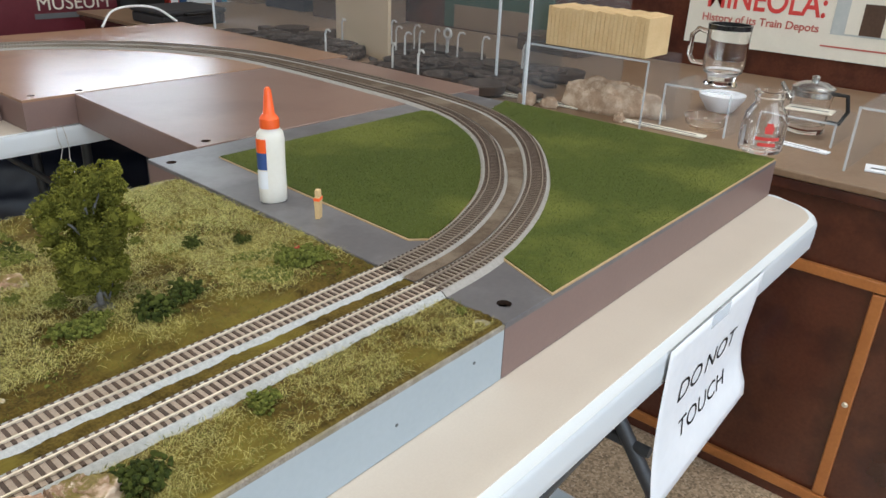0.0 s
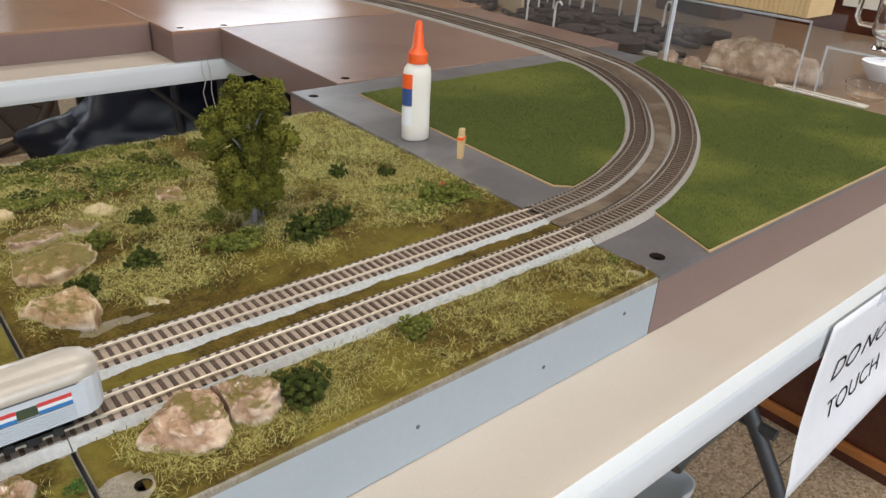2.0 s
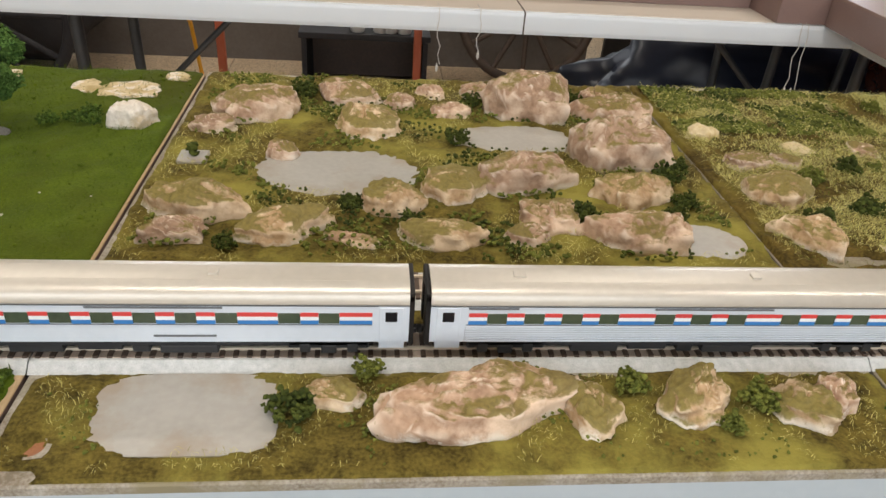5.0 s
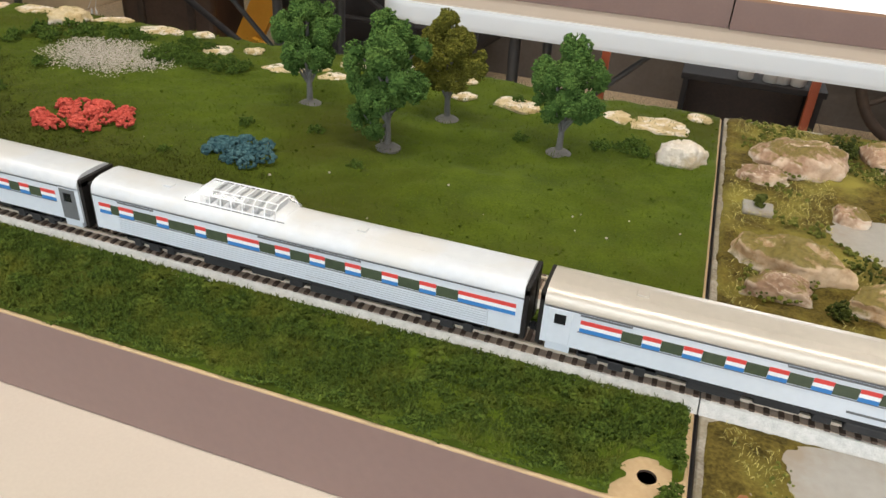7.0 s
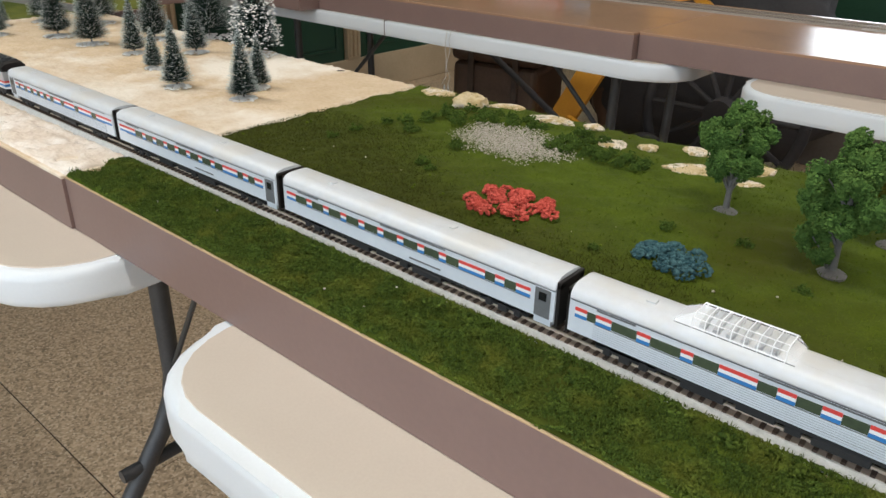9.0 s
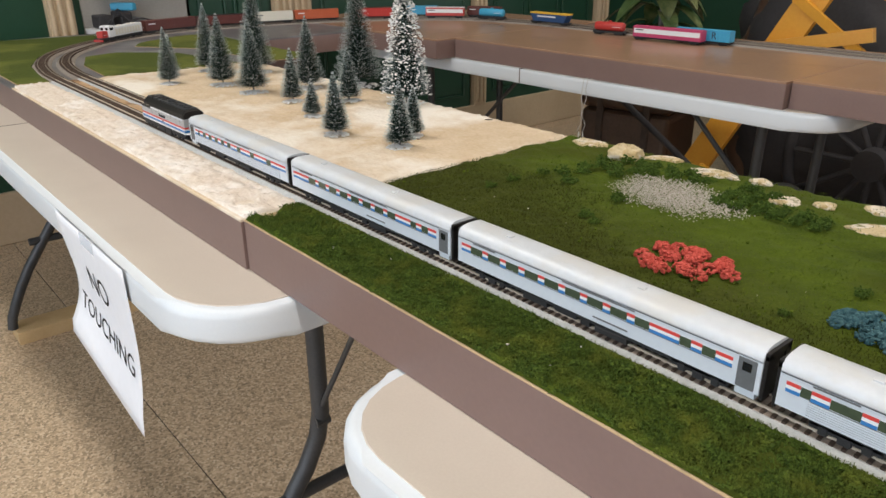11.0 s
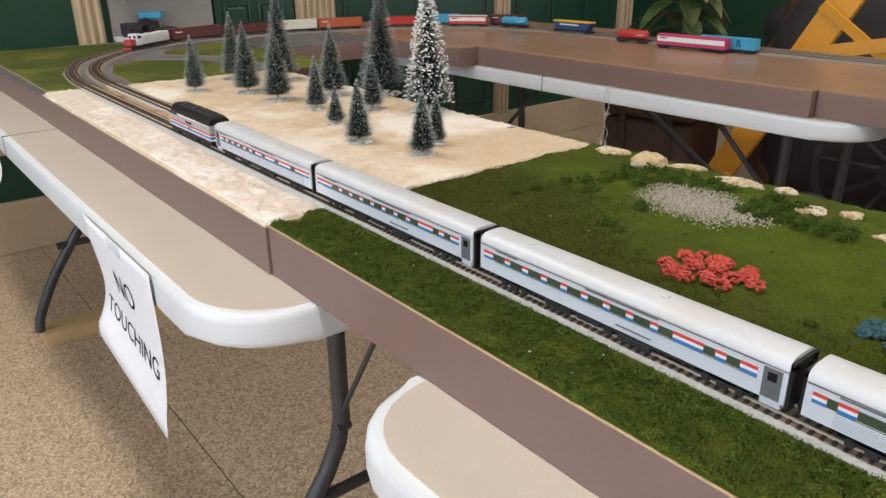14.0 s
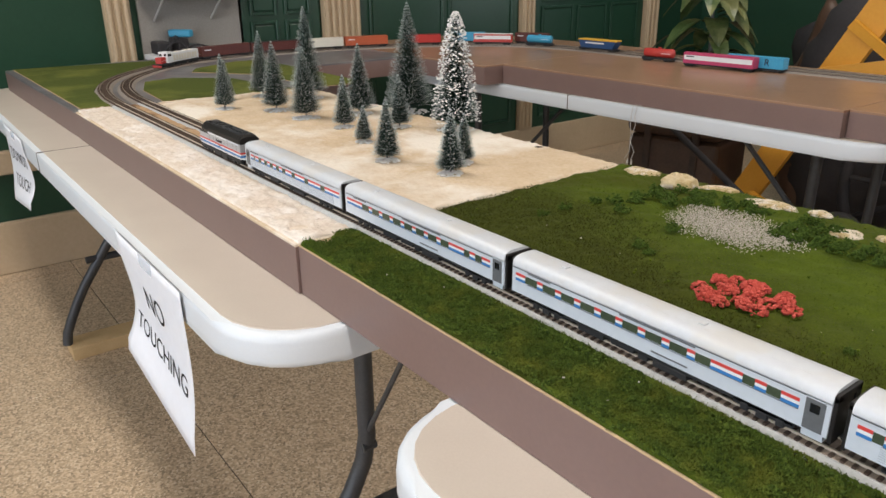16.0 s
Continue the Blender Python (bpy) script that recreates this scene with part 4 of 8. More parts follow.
def rock(x, y, w, d, h, mat, seed, label, turn=0.0, flat=0.0, z=ZD, cut=None, rough=1.0):
    """One cast plaster stone: a torn outline, steep broken flanks, a lumpy flattish top and cracks. cut: (angle, distance) of a sheer face."""
    na, nr = (72, 26) if w > 0.045 else (48, 18)
    rr = np.random.default_rng(int(seed * 17))
    o = Vector((seed * 3.7, seed * 1.3, seed * 7.1))
    pa, pd = rr.uniform(0, math.tau, 9), rr.uniform(0.74, 1.0, 9)
    tilt, way = rr.uniform(0.05, 0.22), rr.uniform(0, math.tau)
    v = []
    for j in range(nr + 1):
        s = j / nr
        for i in range(na):
            a = math.tau * i / na
            R = min(1.12, min(q / max(math.cos(a - p), 0.05) for p, q in zip(pa, pd)))
            R *= 1 + 0.10 * noise.noise(Vector((math.cos(a) * 2.2, math.sin(a) * 2.2, 0)) + o) + 0.05 * noise.noise(Vector((math.cos(a) * 6, math.sin(a) * 6, 3)) + o)
            if s < 0.68:
                u = s / 0.68
                rad, zz = 0.80 * u, 1 - (0.10 if flat else 0.26) * u ** 2.4
            else:
                u = (s - 0.68) / 0.32
                rad, zz = 0.80 + 0.20 * math.sin(u * math.pi * 0.56), (0.90 if flat else 0.74) * math.cos(u * math.pi / 2) ** 0.85
            px, py = rad * R * math.cos(a), rad * R * math.sin(a)
            q = Vector((px, py, zz * 0.7))
            crack = abs(noise.noise(q * 2.6 + o)) ** 0.7
            crag = noise.noise(q * 3.6 + o * 2) * 0.085 + noise.noise(q * 9 + o) * 0.042 + noise.noise(q * 19 + o) * 0.022
            crag *= rough
            ledge = 0.045 * rough * math.sin(zz * 9 + 5 * noise.noise(q * 1.7 + o))
            amp = 0.3 if flat else 1.0
            crag *= 0.5 if flat else 1.0
            zz = max(0.0, zz * (1 + amp * (0.20 * noise.noise(q * 1.5 + o) + crag * 1.1 - 0.18 * (1 - min(1, crack * 3.6)))) - tilt * amp * (px * math.cos(way) + py * math.sin(way)) * zz)
            k = 1 + crag * 0.7 + (ledge if s > 0.5 else ledge * s)
            px, py = px * k * w / 2, py * k * d / 2
            if cut:
                over = px * math.cos(cut[0]) + py * math.sin(cut[0]) - cut[1] - 0.0016 * noise.noise((py * 90, zz * 4, seed))
                if over > 0:
                    px, py = px - over * math.cos(cut[0]), py - over * math.sin(cut[0])
            v.append((px, py, zz * h - (0.001 if j == nr else 0)))
    f = [(j * na + i, (j + 1) * na + i, (j + 1) * na + (i + 1) % na, j * na + (i + 1) % na) for j in range(nr) for i in range(na)]
    f.append(tuple(range(nr * na, (nr + 1) * na))[::-1])
    t = raw("boulder", v, f, mat, None, "", True)
    t.location, t.rotation_euler = (x, y, z), (0, 0, turn)
    return tagged(t, label, "rock", "boulders")


def bush(x, y, r, mat, seed, label, squash=0.95, n=70, z=ZD + 0.002, cr=0.125, wide=1.0, group="bushes"):
    """A clump of torn foam foliage."""
    rng = np.random.default_rng(seed)
    n = int(n * 3.2)
    u = rng.normal(size=(n, 3))
    u /= np.linalg.norm(u, axis=1)[:, None]
    u[:, 2] = np.abs(u[:, 2])
    c = u * r * rng.uniform(0.45, 0.95, n)[:, None] * np.array([wide, 1, squash])
    c *= 1 + 0.25 * np.sin(3 * np.arctan2(u[:, 1], u[:, 0]) + seed)[:, None]
    c[:, 2] += r * 0.22
    v, f = clumps(c, r * cr * rng.uniform(0.5, 1.25, n), rng, 0.9, 0.45)
    t = raw("bush", v, f, mat, None)
    t.location = (x, y, z)
    return tagged(t, label, "bush", group)


def tree(x, y, height, mat, seed, label, blobs, crown_from, trunk_r=0.0028):
    """A model tree: disc base, tapered trunk with limbs, and a crown of foam clumps."""
    t = thing("model_tree", label, "tree", (x, y, ZD), "model trees", turn=seed * 40)
    rng = np.random.default_rng(seed)
    part("base_disc", turned([(0.0125, 0.001), (0.013, 0.0035), (0.010, 0.0055), (0.004, 0.0075)], 20), M_BARK, t, "round grey base", 40)
    bm = tube([(0, 0, 0.004), (0.0006, 0.0004, 0.25 * height), (-0.0004, 0.001, 0.5 * height), (0, 0, 0.82 * height)], [trunk_r * 1.3, trunk_r, trunk_r * 0.8, trunk_r * 0.3], 9)
    for bx, by, bz, br in blobs:
        tube([(0, 0, max(0.2, bz - 0.24) * height), (bx * 0.5 * height, by * 0.5 * height, (bz - 0.1) * height), (bx * height, by * height, bz * height)], [trunk_r * 0.7, trunk_r * 0.5, trunk_r * 0.2], 6, bm)
    part("trunk", bm, M_BARK, t, "grey moulded trunk with limbs", 60)
    cs, rs = [], []
    for bx, by, bz, br in blobs:
        lobes = rng.normal(size=(11, 3))
        lobes /= np.linalg.norm(lobes, axis=1)[:, None]
        for lobe in lobes:
            n = int(125 * (br / 0.14) ** 2)
            u = rng.normal(size=(n, 3))
            u /= np.linalg.norm(u, axis=1)[:, None]
            size = br * height * rng.uniform(0.34, 0.52)
            at = np.array([bx, by, bz]) * height + lobe * br * height * rng.uniform(0.55, 0.8) * np.array([1, 1, 0.9])
            cs.append(at + u * (size * (0.82 + 0.26 * rng.uniform(0, 1, n) ** 2))[:, None] * np.array([0.9, 0.9, 1.05]))
            rs.append(0.0014 * rng.uniform(0.4, 1.4, n))
            cs.append(at[None, :])
            rs.append(np.array([size * 0.84]))
    v, f = clumps(np.concatenate(cs), np.concatenate(rs), rng, 0.9, 0.5, OCTA)
    raw("crown", v, f, mat, t, "crown of torn foam foliage")
    return t


# straw meadow
EDGE_A = ragged(RX[1] - 0.001, RX[0] + 0.001, 0.0, DEPTH + 0.01, 0.004, 3, [(-0.015, 0.018, 0.008, 0.008, 2), (-0.502, 0.029, 0.016, 0.015, 2), (-0.445, 0.212, 0.03, 0.008, 2)])
patch("A", RX[1] + 0.0017, RX[0] - 0.0017, Y2 + 0.0218, DEPTH - 0.001, M_STRAWSOIL, 0.006, 3, step=0.0045, label="straw-coloured meadow turf", inside=EDGE_A)
patch("A", RX[1] + 0.0017, RX[0] - 0.0017, 0.001, Y1 - 0.0218, M_STRAWSOIL, 0.005, 4, step=0.004, label="straw-coloured verge", inside=EDGE_A)
patch("A", RX[1], RX[0], Y1 + 0.0185, Y2 - 0.0185, M_STRAWSOIL, 0.0022, 5, step=0.003, base=ZD + 0.0006)


def hay(x, y):
    g = noise.noise((x * 14, y * 14, 8)) + 0.6 * noise.noise((x * 40, y * 40, 3))
    g += 1.1 * noise.noise((x * 640, y * 640, 2))
    return EDGE_A(x, y) > 0.6 and g > -0.12 + 1.1 * (1 - smooth(0.19, 0.245, y)) * (y > 0.15)


fibres("A", 9000, (-0.22, -0.015, 0.38, DEPTH - 0.006), 0.0055, M_GLOW, 207, ZD + 0.0055, keep=lambda x, y: noise.noise((x * 18, y * 18, 9)) + 0.8 * noise.noise((x * 500, y * 500, 9)) > 0.1)
fibres("A", 80000, (RX[1] + 0.012, RX[0] - 0.004, Y2 + 0.03, DEPTH - 0.004), 0.0082, M_STRAW, 7, ZD + 0.005, keep=hay, half=0.00021)
fibres("A", 15000, (RX[1] + 0.02, RX[0] - 0.01, 0.005, Y1 - 0.03), 0.0075, M_STRAW, 8, ZD + 0.0042, keep=hay, half=0.00015)
fibres("A", 9000, (RX[1] + 0.012, RX[0] - 0.004, 0.004, DEPTH - 0.004), 0.004, M_BUSHY, 107, ZD + 0.005, keep=lambda x, y: EDGE_A(x, y) > 0.6 and not 0.085 < y < 0.19)
tufts("A", 4200, (-0.505, -0.27, 0.47, 0.612), 0.0021, M_BUSHY, 9, ZD + 0.006, label="dark green undergrowth", keep=lambda x, y: noise.noise((x * 22, y * 22, 1)) > -0.12)
tufts("A", 1800, (-0.505, -0.27, 0.49, 0.612), 0.0021, M_BUSH, 109, ZD + 0.0065, keep=lambda x, y: noise.noise((x * 26, y * 26, 5)) > 0.1)
tufts("A", 1800, (-0.14, -0.02, 0.22, 0.32), 0.0021, M_BUSHY, 10, ZD + 0.005, keep=lambda x, y: noise.noise((x * 25, y * 25, 4)) > 0.05)
tufts("A", 1600, (-0.40, -0.02, 0.2, 0.5), 0.0014, M_BUSHY, 110, ZD + 0.005, keep=lambda x, y: noise.noise((x * 16, y * 16, 4)) > 0.2)
for x, y, r in HOLES["A"]:
    hole("A", x, y, r)

# boulder garden
PONDS = [(-0.870, 0.356, 0.066, 0.041, 2.4), (-0.692, 0.444, 0.058, 0.031, 2.4), (-0.566, 0.241, 0.028, 0.025, 2.2), (-0.938, 0.049, 0.043, 0.026, 4.0)]


def off_pond(x, y):
    return all((abs((x - a) / c) ** p + abs((y - b) / e) ** p) ** (1 / p) > 1.12 for a, b, c, e, p in PONDS)


EDGE_B = ragged(RX[2] + 0.003, RX[1] + 0.0005, 0.0, DEPTH, 0.006, 13, PONDS + [(-1.008, 0.024, 0.0064, 0.0064, 2), (-1.017, 0.005, 0.014, 0.006, 2), (-0.536, 0.023, 0.0064, 0.0064, 2)])
patch("B", RX[2] + 0.003, RX[1] - 0.0017, Y2 + 0.0218, DEPTH - 0.001, M_MOSS, 0.006, 13, step=0.0045, label="mossy ground", inside=EDGE_B)
patch("B", RX[2] + 0.003, RX[1] - 0.0017, 0.001, Y1 - 0.0218, M_MOSS, 0.0035, 14, step=0.0035, label="mossy verge", inside=EDGE_B)
patch("B", RX[2], RX[1], Y1 + 0.0185, Y2 - 0.0185, M_MOSS, 0.0022, 15, step=0.003, base=ZD + 0.0006)
fibres("B", 16000, (RX[2] + 0.012, RX[1] - 0.012, Y2 + 0.03, DEPTH - 0.008), 0.0060, M_STRAW, 17, ZD + 0.0050, keep=lambda x, y: EDGE_B(x, y) > 0.75 and noise.noise((x * 15, y * 15, 6)) > 0.0, half=0.00017)
fibres("B", 3600, (RX[2] + 0.012, RX[1] - 0.012, 0.006, Y1 - 0.03), 0.0036, M_STRAW, 117, ZD + 0.003, keep=lambda x, y: EDGE_B(x, y) > 0.8 and noise.noise((x * 30, y * 30, 6)) > 0.0, half=0.00013)
tufts("B", 9000, (RX[2] + 0.02, RX[1] - 0.02, Y2 + 0.035, DEPTH - 0.012), 0.0017, M_BUSHY, 18, ZD + 0.0065, keep=lambda x, y: noise.noise((x * 19, y * 19, 7)) > 0.14 and off_pond(x, y))
tufts("B", 4200, (RX[2] + 0.1, RX[1] - 0.02, Y2 + 0.035, DEPTH - 0.03), 0.0017, M_BUSH, 19, ZD + 0.0068, keep=lambda x, y: noise.noise((x * 17, y * 17, 2)) > 0.2 and off_pond(x, y))
tufts("B", 1800, (RX[2] + 0.02, RX[1] - 0.02, 0.008, Y1 - 0.03), 0.0010, M_BUSHY, 118, ZD + 0.003, keep=lambda x, y: noise.noise((x * 40, y * 40, 7)) > 0.2 and off_pond(x, y))
for x, y, r in HOLES["B"]:
    hole("B", x, y, r, M_COPPER, 0.0012)


def pond(key, x, y, w, d, power, name="pond", z=ZD + 0.0016):
    """A flat poured pond, lapped by the turf round it."""
    t = MODULES[key]
    pts = []
    for a in np.linspace(0, math.tau, 48, endpoint=False):
        c, s = abs(math.cos(a)), abs(math.sin(a))
        k = 1.22 * (c ** power + s ** power) ** (-1 / power)
        pts.append((x - t.location.x + k * w * math.cos(a), y - t.location.y + k * d * math.sin(a)))
    part(name, prism(pts, ZD, z), M_POND, t, "flat grey resin pond")


for p in PONDS[:3]:
    pond("B", *p)
pond("B", *PONDS[3], z=ZD + 0.0012)

BOULDER = "weathered pinkish plaster boulder on mossy ground"
MOSSY = "mossy tan plaster boulder on mossy ground"
B_ROCKS = [(-0.957, 0.497, 0.094, 0.07, 0.042), (-0.993, 0.451, 0.045, 0.035, 0.024), (-0.863, 0.542, 0.076, 0.05, 0.034), (-0.844, 0.458, 0.074, 0.062, 0.034), (-0.922, 0.391, 0.034, 0.03, 0.022),
           (-0.976, 0.278, 0.082, 0.058, 0.04), (-0.986, 0.236, 0.05, 0.034, 0.026), (-0.909, 0.248, 0.070, 0.045, 0.032), (-0.853, 0.233, 0.05, 0.02, 0.012), (-0.818, 0.289, 0.052, 0.046, 0.036),
           (-0.765, 0.320, 0.078, 0.05, 0.034), (-0.787, 0.237, 0.076, 0.038, 0.028), (-0.752, 0.509, 0.048, 0.036, 0.022), (-0.806, 0.524, 0.034, 0.036, 0.024), (-0.769, 0.564, 0.036, 0.03, 0.024),
           (-0.660, 0.519, 0.104, 0.075, 0.068), (-0.576, 0.560, 0.05, 0.04, 0.03), (-0.567, 0.502, 0.10, 0.06, 0.048), (-0.596, 0.399, 0.108, 0.075, 0.07), (-0.695, 0.342, 0.094, 0.062, 0.048),
           (-0.688, 0.268, 0.054, 0.05, 0.03), (-0.716, 0.235, 0.04, 0.03, 0.026), (-0.599, 0.315, 0.08, 0.048, 0.036), (-0.621, 0.239, 0.09, 0.055, 0.044), (-0.717, 0.569, 0.048, 0.035, 0.026)]
for i, (x, y, w, d, h) in enumerate(B_ROCKS):
    mossy = i in (3, 5, 7, 9, 10, 11, 22)
    rock(x, y, w * 1.02, d * 1.05, h * 0.66, M_ROCKG if mossy else M_ROCK, 20 + i, MOSSY if mossy else BOULDER, 0.3 * math.sin(i * 2.1))
for i, (x, y, w, d, h, m) in enumerate([(-0.861, 0.058, 0.036, 0.024, 0.016, M_ROCKG), (-0.780, 0.045, 0.108, 0.05, 0.034, M_ROCK), (-0.713, 0.045, 0.034, 0.045, 0.02, M_ROCKG), (-0.646, 0.057, 0.055, 0.038, 0.022, M_ROCKG), (-0.585, 0.046, 0.034, 0.04, 0.022, M_ROCKG), (-0.559, 0.053, 0.030, 0.028, 0.020, M_ROCK)]):
    rock(x, y, w * 1.0, d * 1.0, h * 0.8, m, 60 + i, MOSSY if m == M_ROCKG else BOULDER, 0.2 * i, rough=1.5)
for i, (x, y, r) in enumerate([(-0.913, 0.551, 0.017), (-0.726, 0.537, 0.013), (-0.753, 0.428, 0.014), (-0.580, 0.448, 0.012), (-0.563, 0.350, 0.016), (-0.664, 0.270, 0.016), (-0.562, 0.297, 0.013), (-0.544, 0.370, 0.013), (-0.855, 0.286, 0.012), (-0.807, 0.259, 0.011), (-0.607, 0.554, 0.013), (-0.947, 0.222, 0.01), (-0.581, 0.273, 0.013)]):
    bush(x, y, r, M_BUSH, 200 + i, "small dark green foam bush among boulders", n=60)
for i, (x, y, r) in enumerate([(-0.882, 0.044, 0.0145), (-0.841, 0.078, 0.010), (-0.744, 0.075, 0.008), (-0.684, 0.065, 0.011), (-0.610, 0.051, 0.013), (-0.634, 0.031, 0.009)]):
    bush(x, y, r, M_BUSH if i == 0 else M_BUSHY, 220 + i, "small green foam bush on the verge", n=60)

# rocks, bushes and tree of the meadow
A_ROCKS = [(-0.481, 0.464, 0.04, 0.032, 0.022, M_ROCKW), (-0.463, 0.395, 0.056, 0.034, 0.024, M_ROCK), (-0.460, 0.329, 0.086, 0.055, 0.032, M_ROCKG), (-0.472, 0.244, 0.048, 0.06, 0.036, M_ROCKG), (-0.416, 0.399, 0.027, 0.03, 0.02, M_ROCK), (-0.388, 0.432, 0.037, 0.03, 0.014, M_ROCKW), (-0.315, 0.431, 0.042, 0.035, 0.018, M_ROCK), (-0.408, 0.225, 0.025, 0.016, 0.006, M_ROCKW)]
for i, (x, y, w, d, h, m) in enumerate(A_ROCKS):
    rock(x, y, w * 1.06, d * 1.06, h * 0.64, m, 80 + i, {M_ROCKW: "pale cream plaster stone in straw grass", M_ROCK: "pinkish plaster stone in straw grass", M_ROCKG: "mossy plaster boulder in straw grass"}[m], 0.3 * i)
rock(-0.447, 0.058, 0.066, 0.056, 0.0225, M_ROCK, 95, "half of a split pink boulder beside the track", 0.0, cut=(0.0, 0.0175), rough=1.35)
rock(-0.414, 0.059, 0.058, 0.050, 0.0215, M_ROCK, 99, "half of a split pink boulder beside the track", 0.0, cut=(math.pi, 0.0125), rough=1.35)
for i, (x, y, r, m) in enumerate([(-0.373, 0.041, 0.0165, M_BUSH), (-0.243, 0.259, 0.017, M_BUSH), (-0.201, 0.274, 0.015, M_BUSH), (-0.394, 0.292, 0.0125, M_BUSH), (-0.362, 0.379, 0.011, M_BUSH), (-0.454, 0.266, 0.012, M_BUSH), (-0.413, 0.355, 0.010, M_BUSHY), (-0.125, 0.382, 0.010, M_BUSH), (-0.075, 0.353, 0.009, M_BUSH), (-0.169, 0.437, 0.007, M_BUSHY), (-0.300, 0.347, 0.009, M_BUSHY), (-0.224, 0.562, 0.009, M_BUSHY), (-0.330, 0.384, 0.007, M_BUSHY), (-0.259, 0.059, 0.011, M_BUSHY), (-0.018, 0.045, 0.005, M_BUSHY), (-0.301, 0.552, 0.008, M_BUSHY)]):
    bush(x, y, r * 1.3, m, 240 + i, "dark green foam bush in straw grass" if m == M_BUSH else "olive foam bush in straw grass", n=70)
bush(-0.305, 0.282, 0.019, M_BUSHY, 270, "long low olive hedge in straw grass", 0.5, 120, wide=1.7)
bush(-0.058, 0.260, 0.022, M_BUSHY, 271, "straggling olive shrub with rusty tips", 0.6, 110, wide=1.5)
bush(-0.039, 0.287, 0.009, M_REDFL, 272, "small rust-red flowering shrub", 0.7, 20)
tree(-0.271, 0.314, 0.166, M_LEAFO, 5, "olive green bushy model tree on a disc base", [(1.08 * a, 1.08 * b, c, 1.06 * r) for a, b, c, r in ((0.05, 0.0, 0.84, 0.15), (-0.13, 0.02, 0.78, 0.14), (0.16, -0.02, 0.68, 0.13), (-0.06, 0.08, 0.6, 0.16), (0.02, -0.09, 0.52, 0.17), (0.1, 0.05, 0.42, 0.15), (-0.12, -0.04, 0.42, 0.14), (-0.17, 0.0, 0.66, 0.12), (0.02, 0.0, 0.3, 0.13), (-0.1, 0.03, 0.27, 0.11), (0.12, 0.0, 0.27, 0.11), (-0.13, -0.02, 0.13, 0.09))], 0.3)

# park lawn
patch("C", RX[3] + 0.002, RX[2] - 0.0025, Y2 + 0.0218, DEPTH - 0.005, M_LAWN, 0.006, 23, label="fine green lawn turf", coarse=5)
EDGE_C = ragged(RX[3] + 0.002, RX[2] - 0.002, 0.0, DEPTH, 0.009, 24, [(-1.057, 0.024, 0.0135, 0.0115, 2), (-1.063, 0.007, 0.011, 0.012, 2), (-1.039, 0.021, 0.006, 0.004, 2), (-2.084, 0.032, 0.016, 0.014, 2)])
patch("C", RX[3] + 0.003, RX[2] - 0.003, 0.002, Y1 - 0.0218, M_TURF, 0.0065, 24, step=0.004, label="coarse green verge", inside=EDGE_C)
patch("C", RX[3], RX[2], Y1 + 0.0205, Y2 - 0.0205, M_TURF, 0.003, 25, step=0.004)
tufts("C", 80000, (RX[3] + 0.004, RX[2] - 0.004, 0.0014, Y1 - 0.0218), 0.00108, M_TURFCLUMP, 26, ZD + 0.0045, keep=lambda x, y: EDGE_C(x, y) > 0.72, solid=OCTA, lump=0.0062)
tufts("C", 2600, (RX[3] + 0.006, RX[2] - 0.006, 0.055, Y1 - 0.0218), 0.0015, M_TURFCLUMP, 126, ZD + 0.0075, keep=lambda x, y: EDGE_C(x, y) > 0.9 and noise.noise((x * 50, y * 50, 9)) > 0.1, lump=0.003)
tufts("C", 2600, (RX[3], RX[2], Y1 + 0.024, Y2 - 0.024), 0.0019, M_TURFCLUMP, 27, ZD + 0.003)
tufts("C", 260, (RX[3] + 0.008, RX[2] - 0.006, Y2 + 0.03, DEPTH - 0.01), 0.0017, M_TURFBLADE, 28, ZD + 0.0045)
fibres("C", 22000, (RX[3] + 0.004, RX[2] - 0.006, Y2 + 0.027, DEPTH - 0.008), 0.0034, M_TURFBLADE, 29, ZD + 0.0045, tall=1.0, keep=lambda x, y: y + 0.35 * (x + 1.6) > 0.26 + 0.07 * noise.noise((x * 6, y * 6, 3)) + 0.09 * noise.noise((x * 500, y * 500, 5)))
fibres("C", 30000, (RX[3] + 0.004, RX[2] - 0.004, 0.003, Y1 - 0.0218), 0.0028, M_TURFCLUMP, 129, ZD + 0.0062, tall=1.3, keep=lambda x, y: EDGE_C(x, y) > 0.72)
# dark blades paint the trackside shade over the lawn
fibres("C", 44000, (RX[3] + 0.004, RX[2] - 0.004, Y2 + 0.026, 0.40), 0.0024, M_SHADEBLADE, 229, ZD + 0.0044, tall=0.8, keep=lambda x, y: y + 0.35 * (x + 1.6) < 0.20 + 0.075 * (1 + 1.4 * noise.noise((x * 6, y * 6, 3))) + 0.05 * noise.noise((x * 60, y * 60, 3)) + 0.05 * noise.noise((x * 500, y * 500, 3)))
tufts("C", 60, (RX[3] + 0.05, RX[2] - 0.01, 0.01, 0.30), 0.0009, M_PEBBLE, 30, ZD + 0.0085, name="pale_specks")
for x, y, r in HOLES["C"]:
    hole("C", x, y, r, M_RUST, 0.006)
rngp = np.random.default_rng(31)
pc = rngp.normal(size=(9500, 2)) * np.array([0.058, 0.036])
pc = pc[np.hypot(pc[:, 0] / 0.092, pc[:, 1] / 0.064) < 1.0 + rngp.uniform(-0.25, 0.18, len(pc)) + 0.1 * np.sin(7 * np.arctan2(pc[:, 1], pc[:, 0]))[:]]
ca, sa = math.cos(-0.25), math.sin(-0.25)
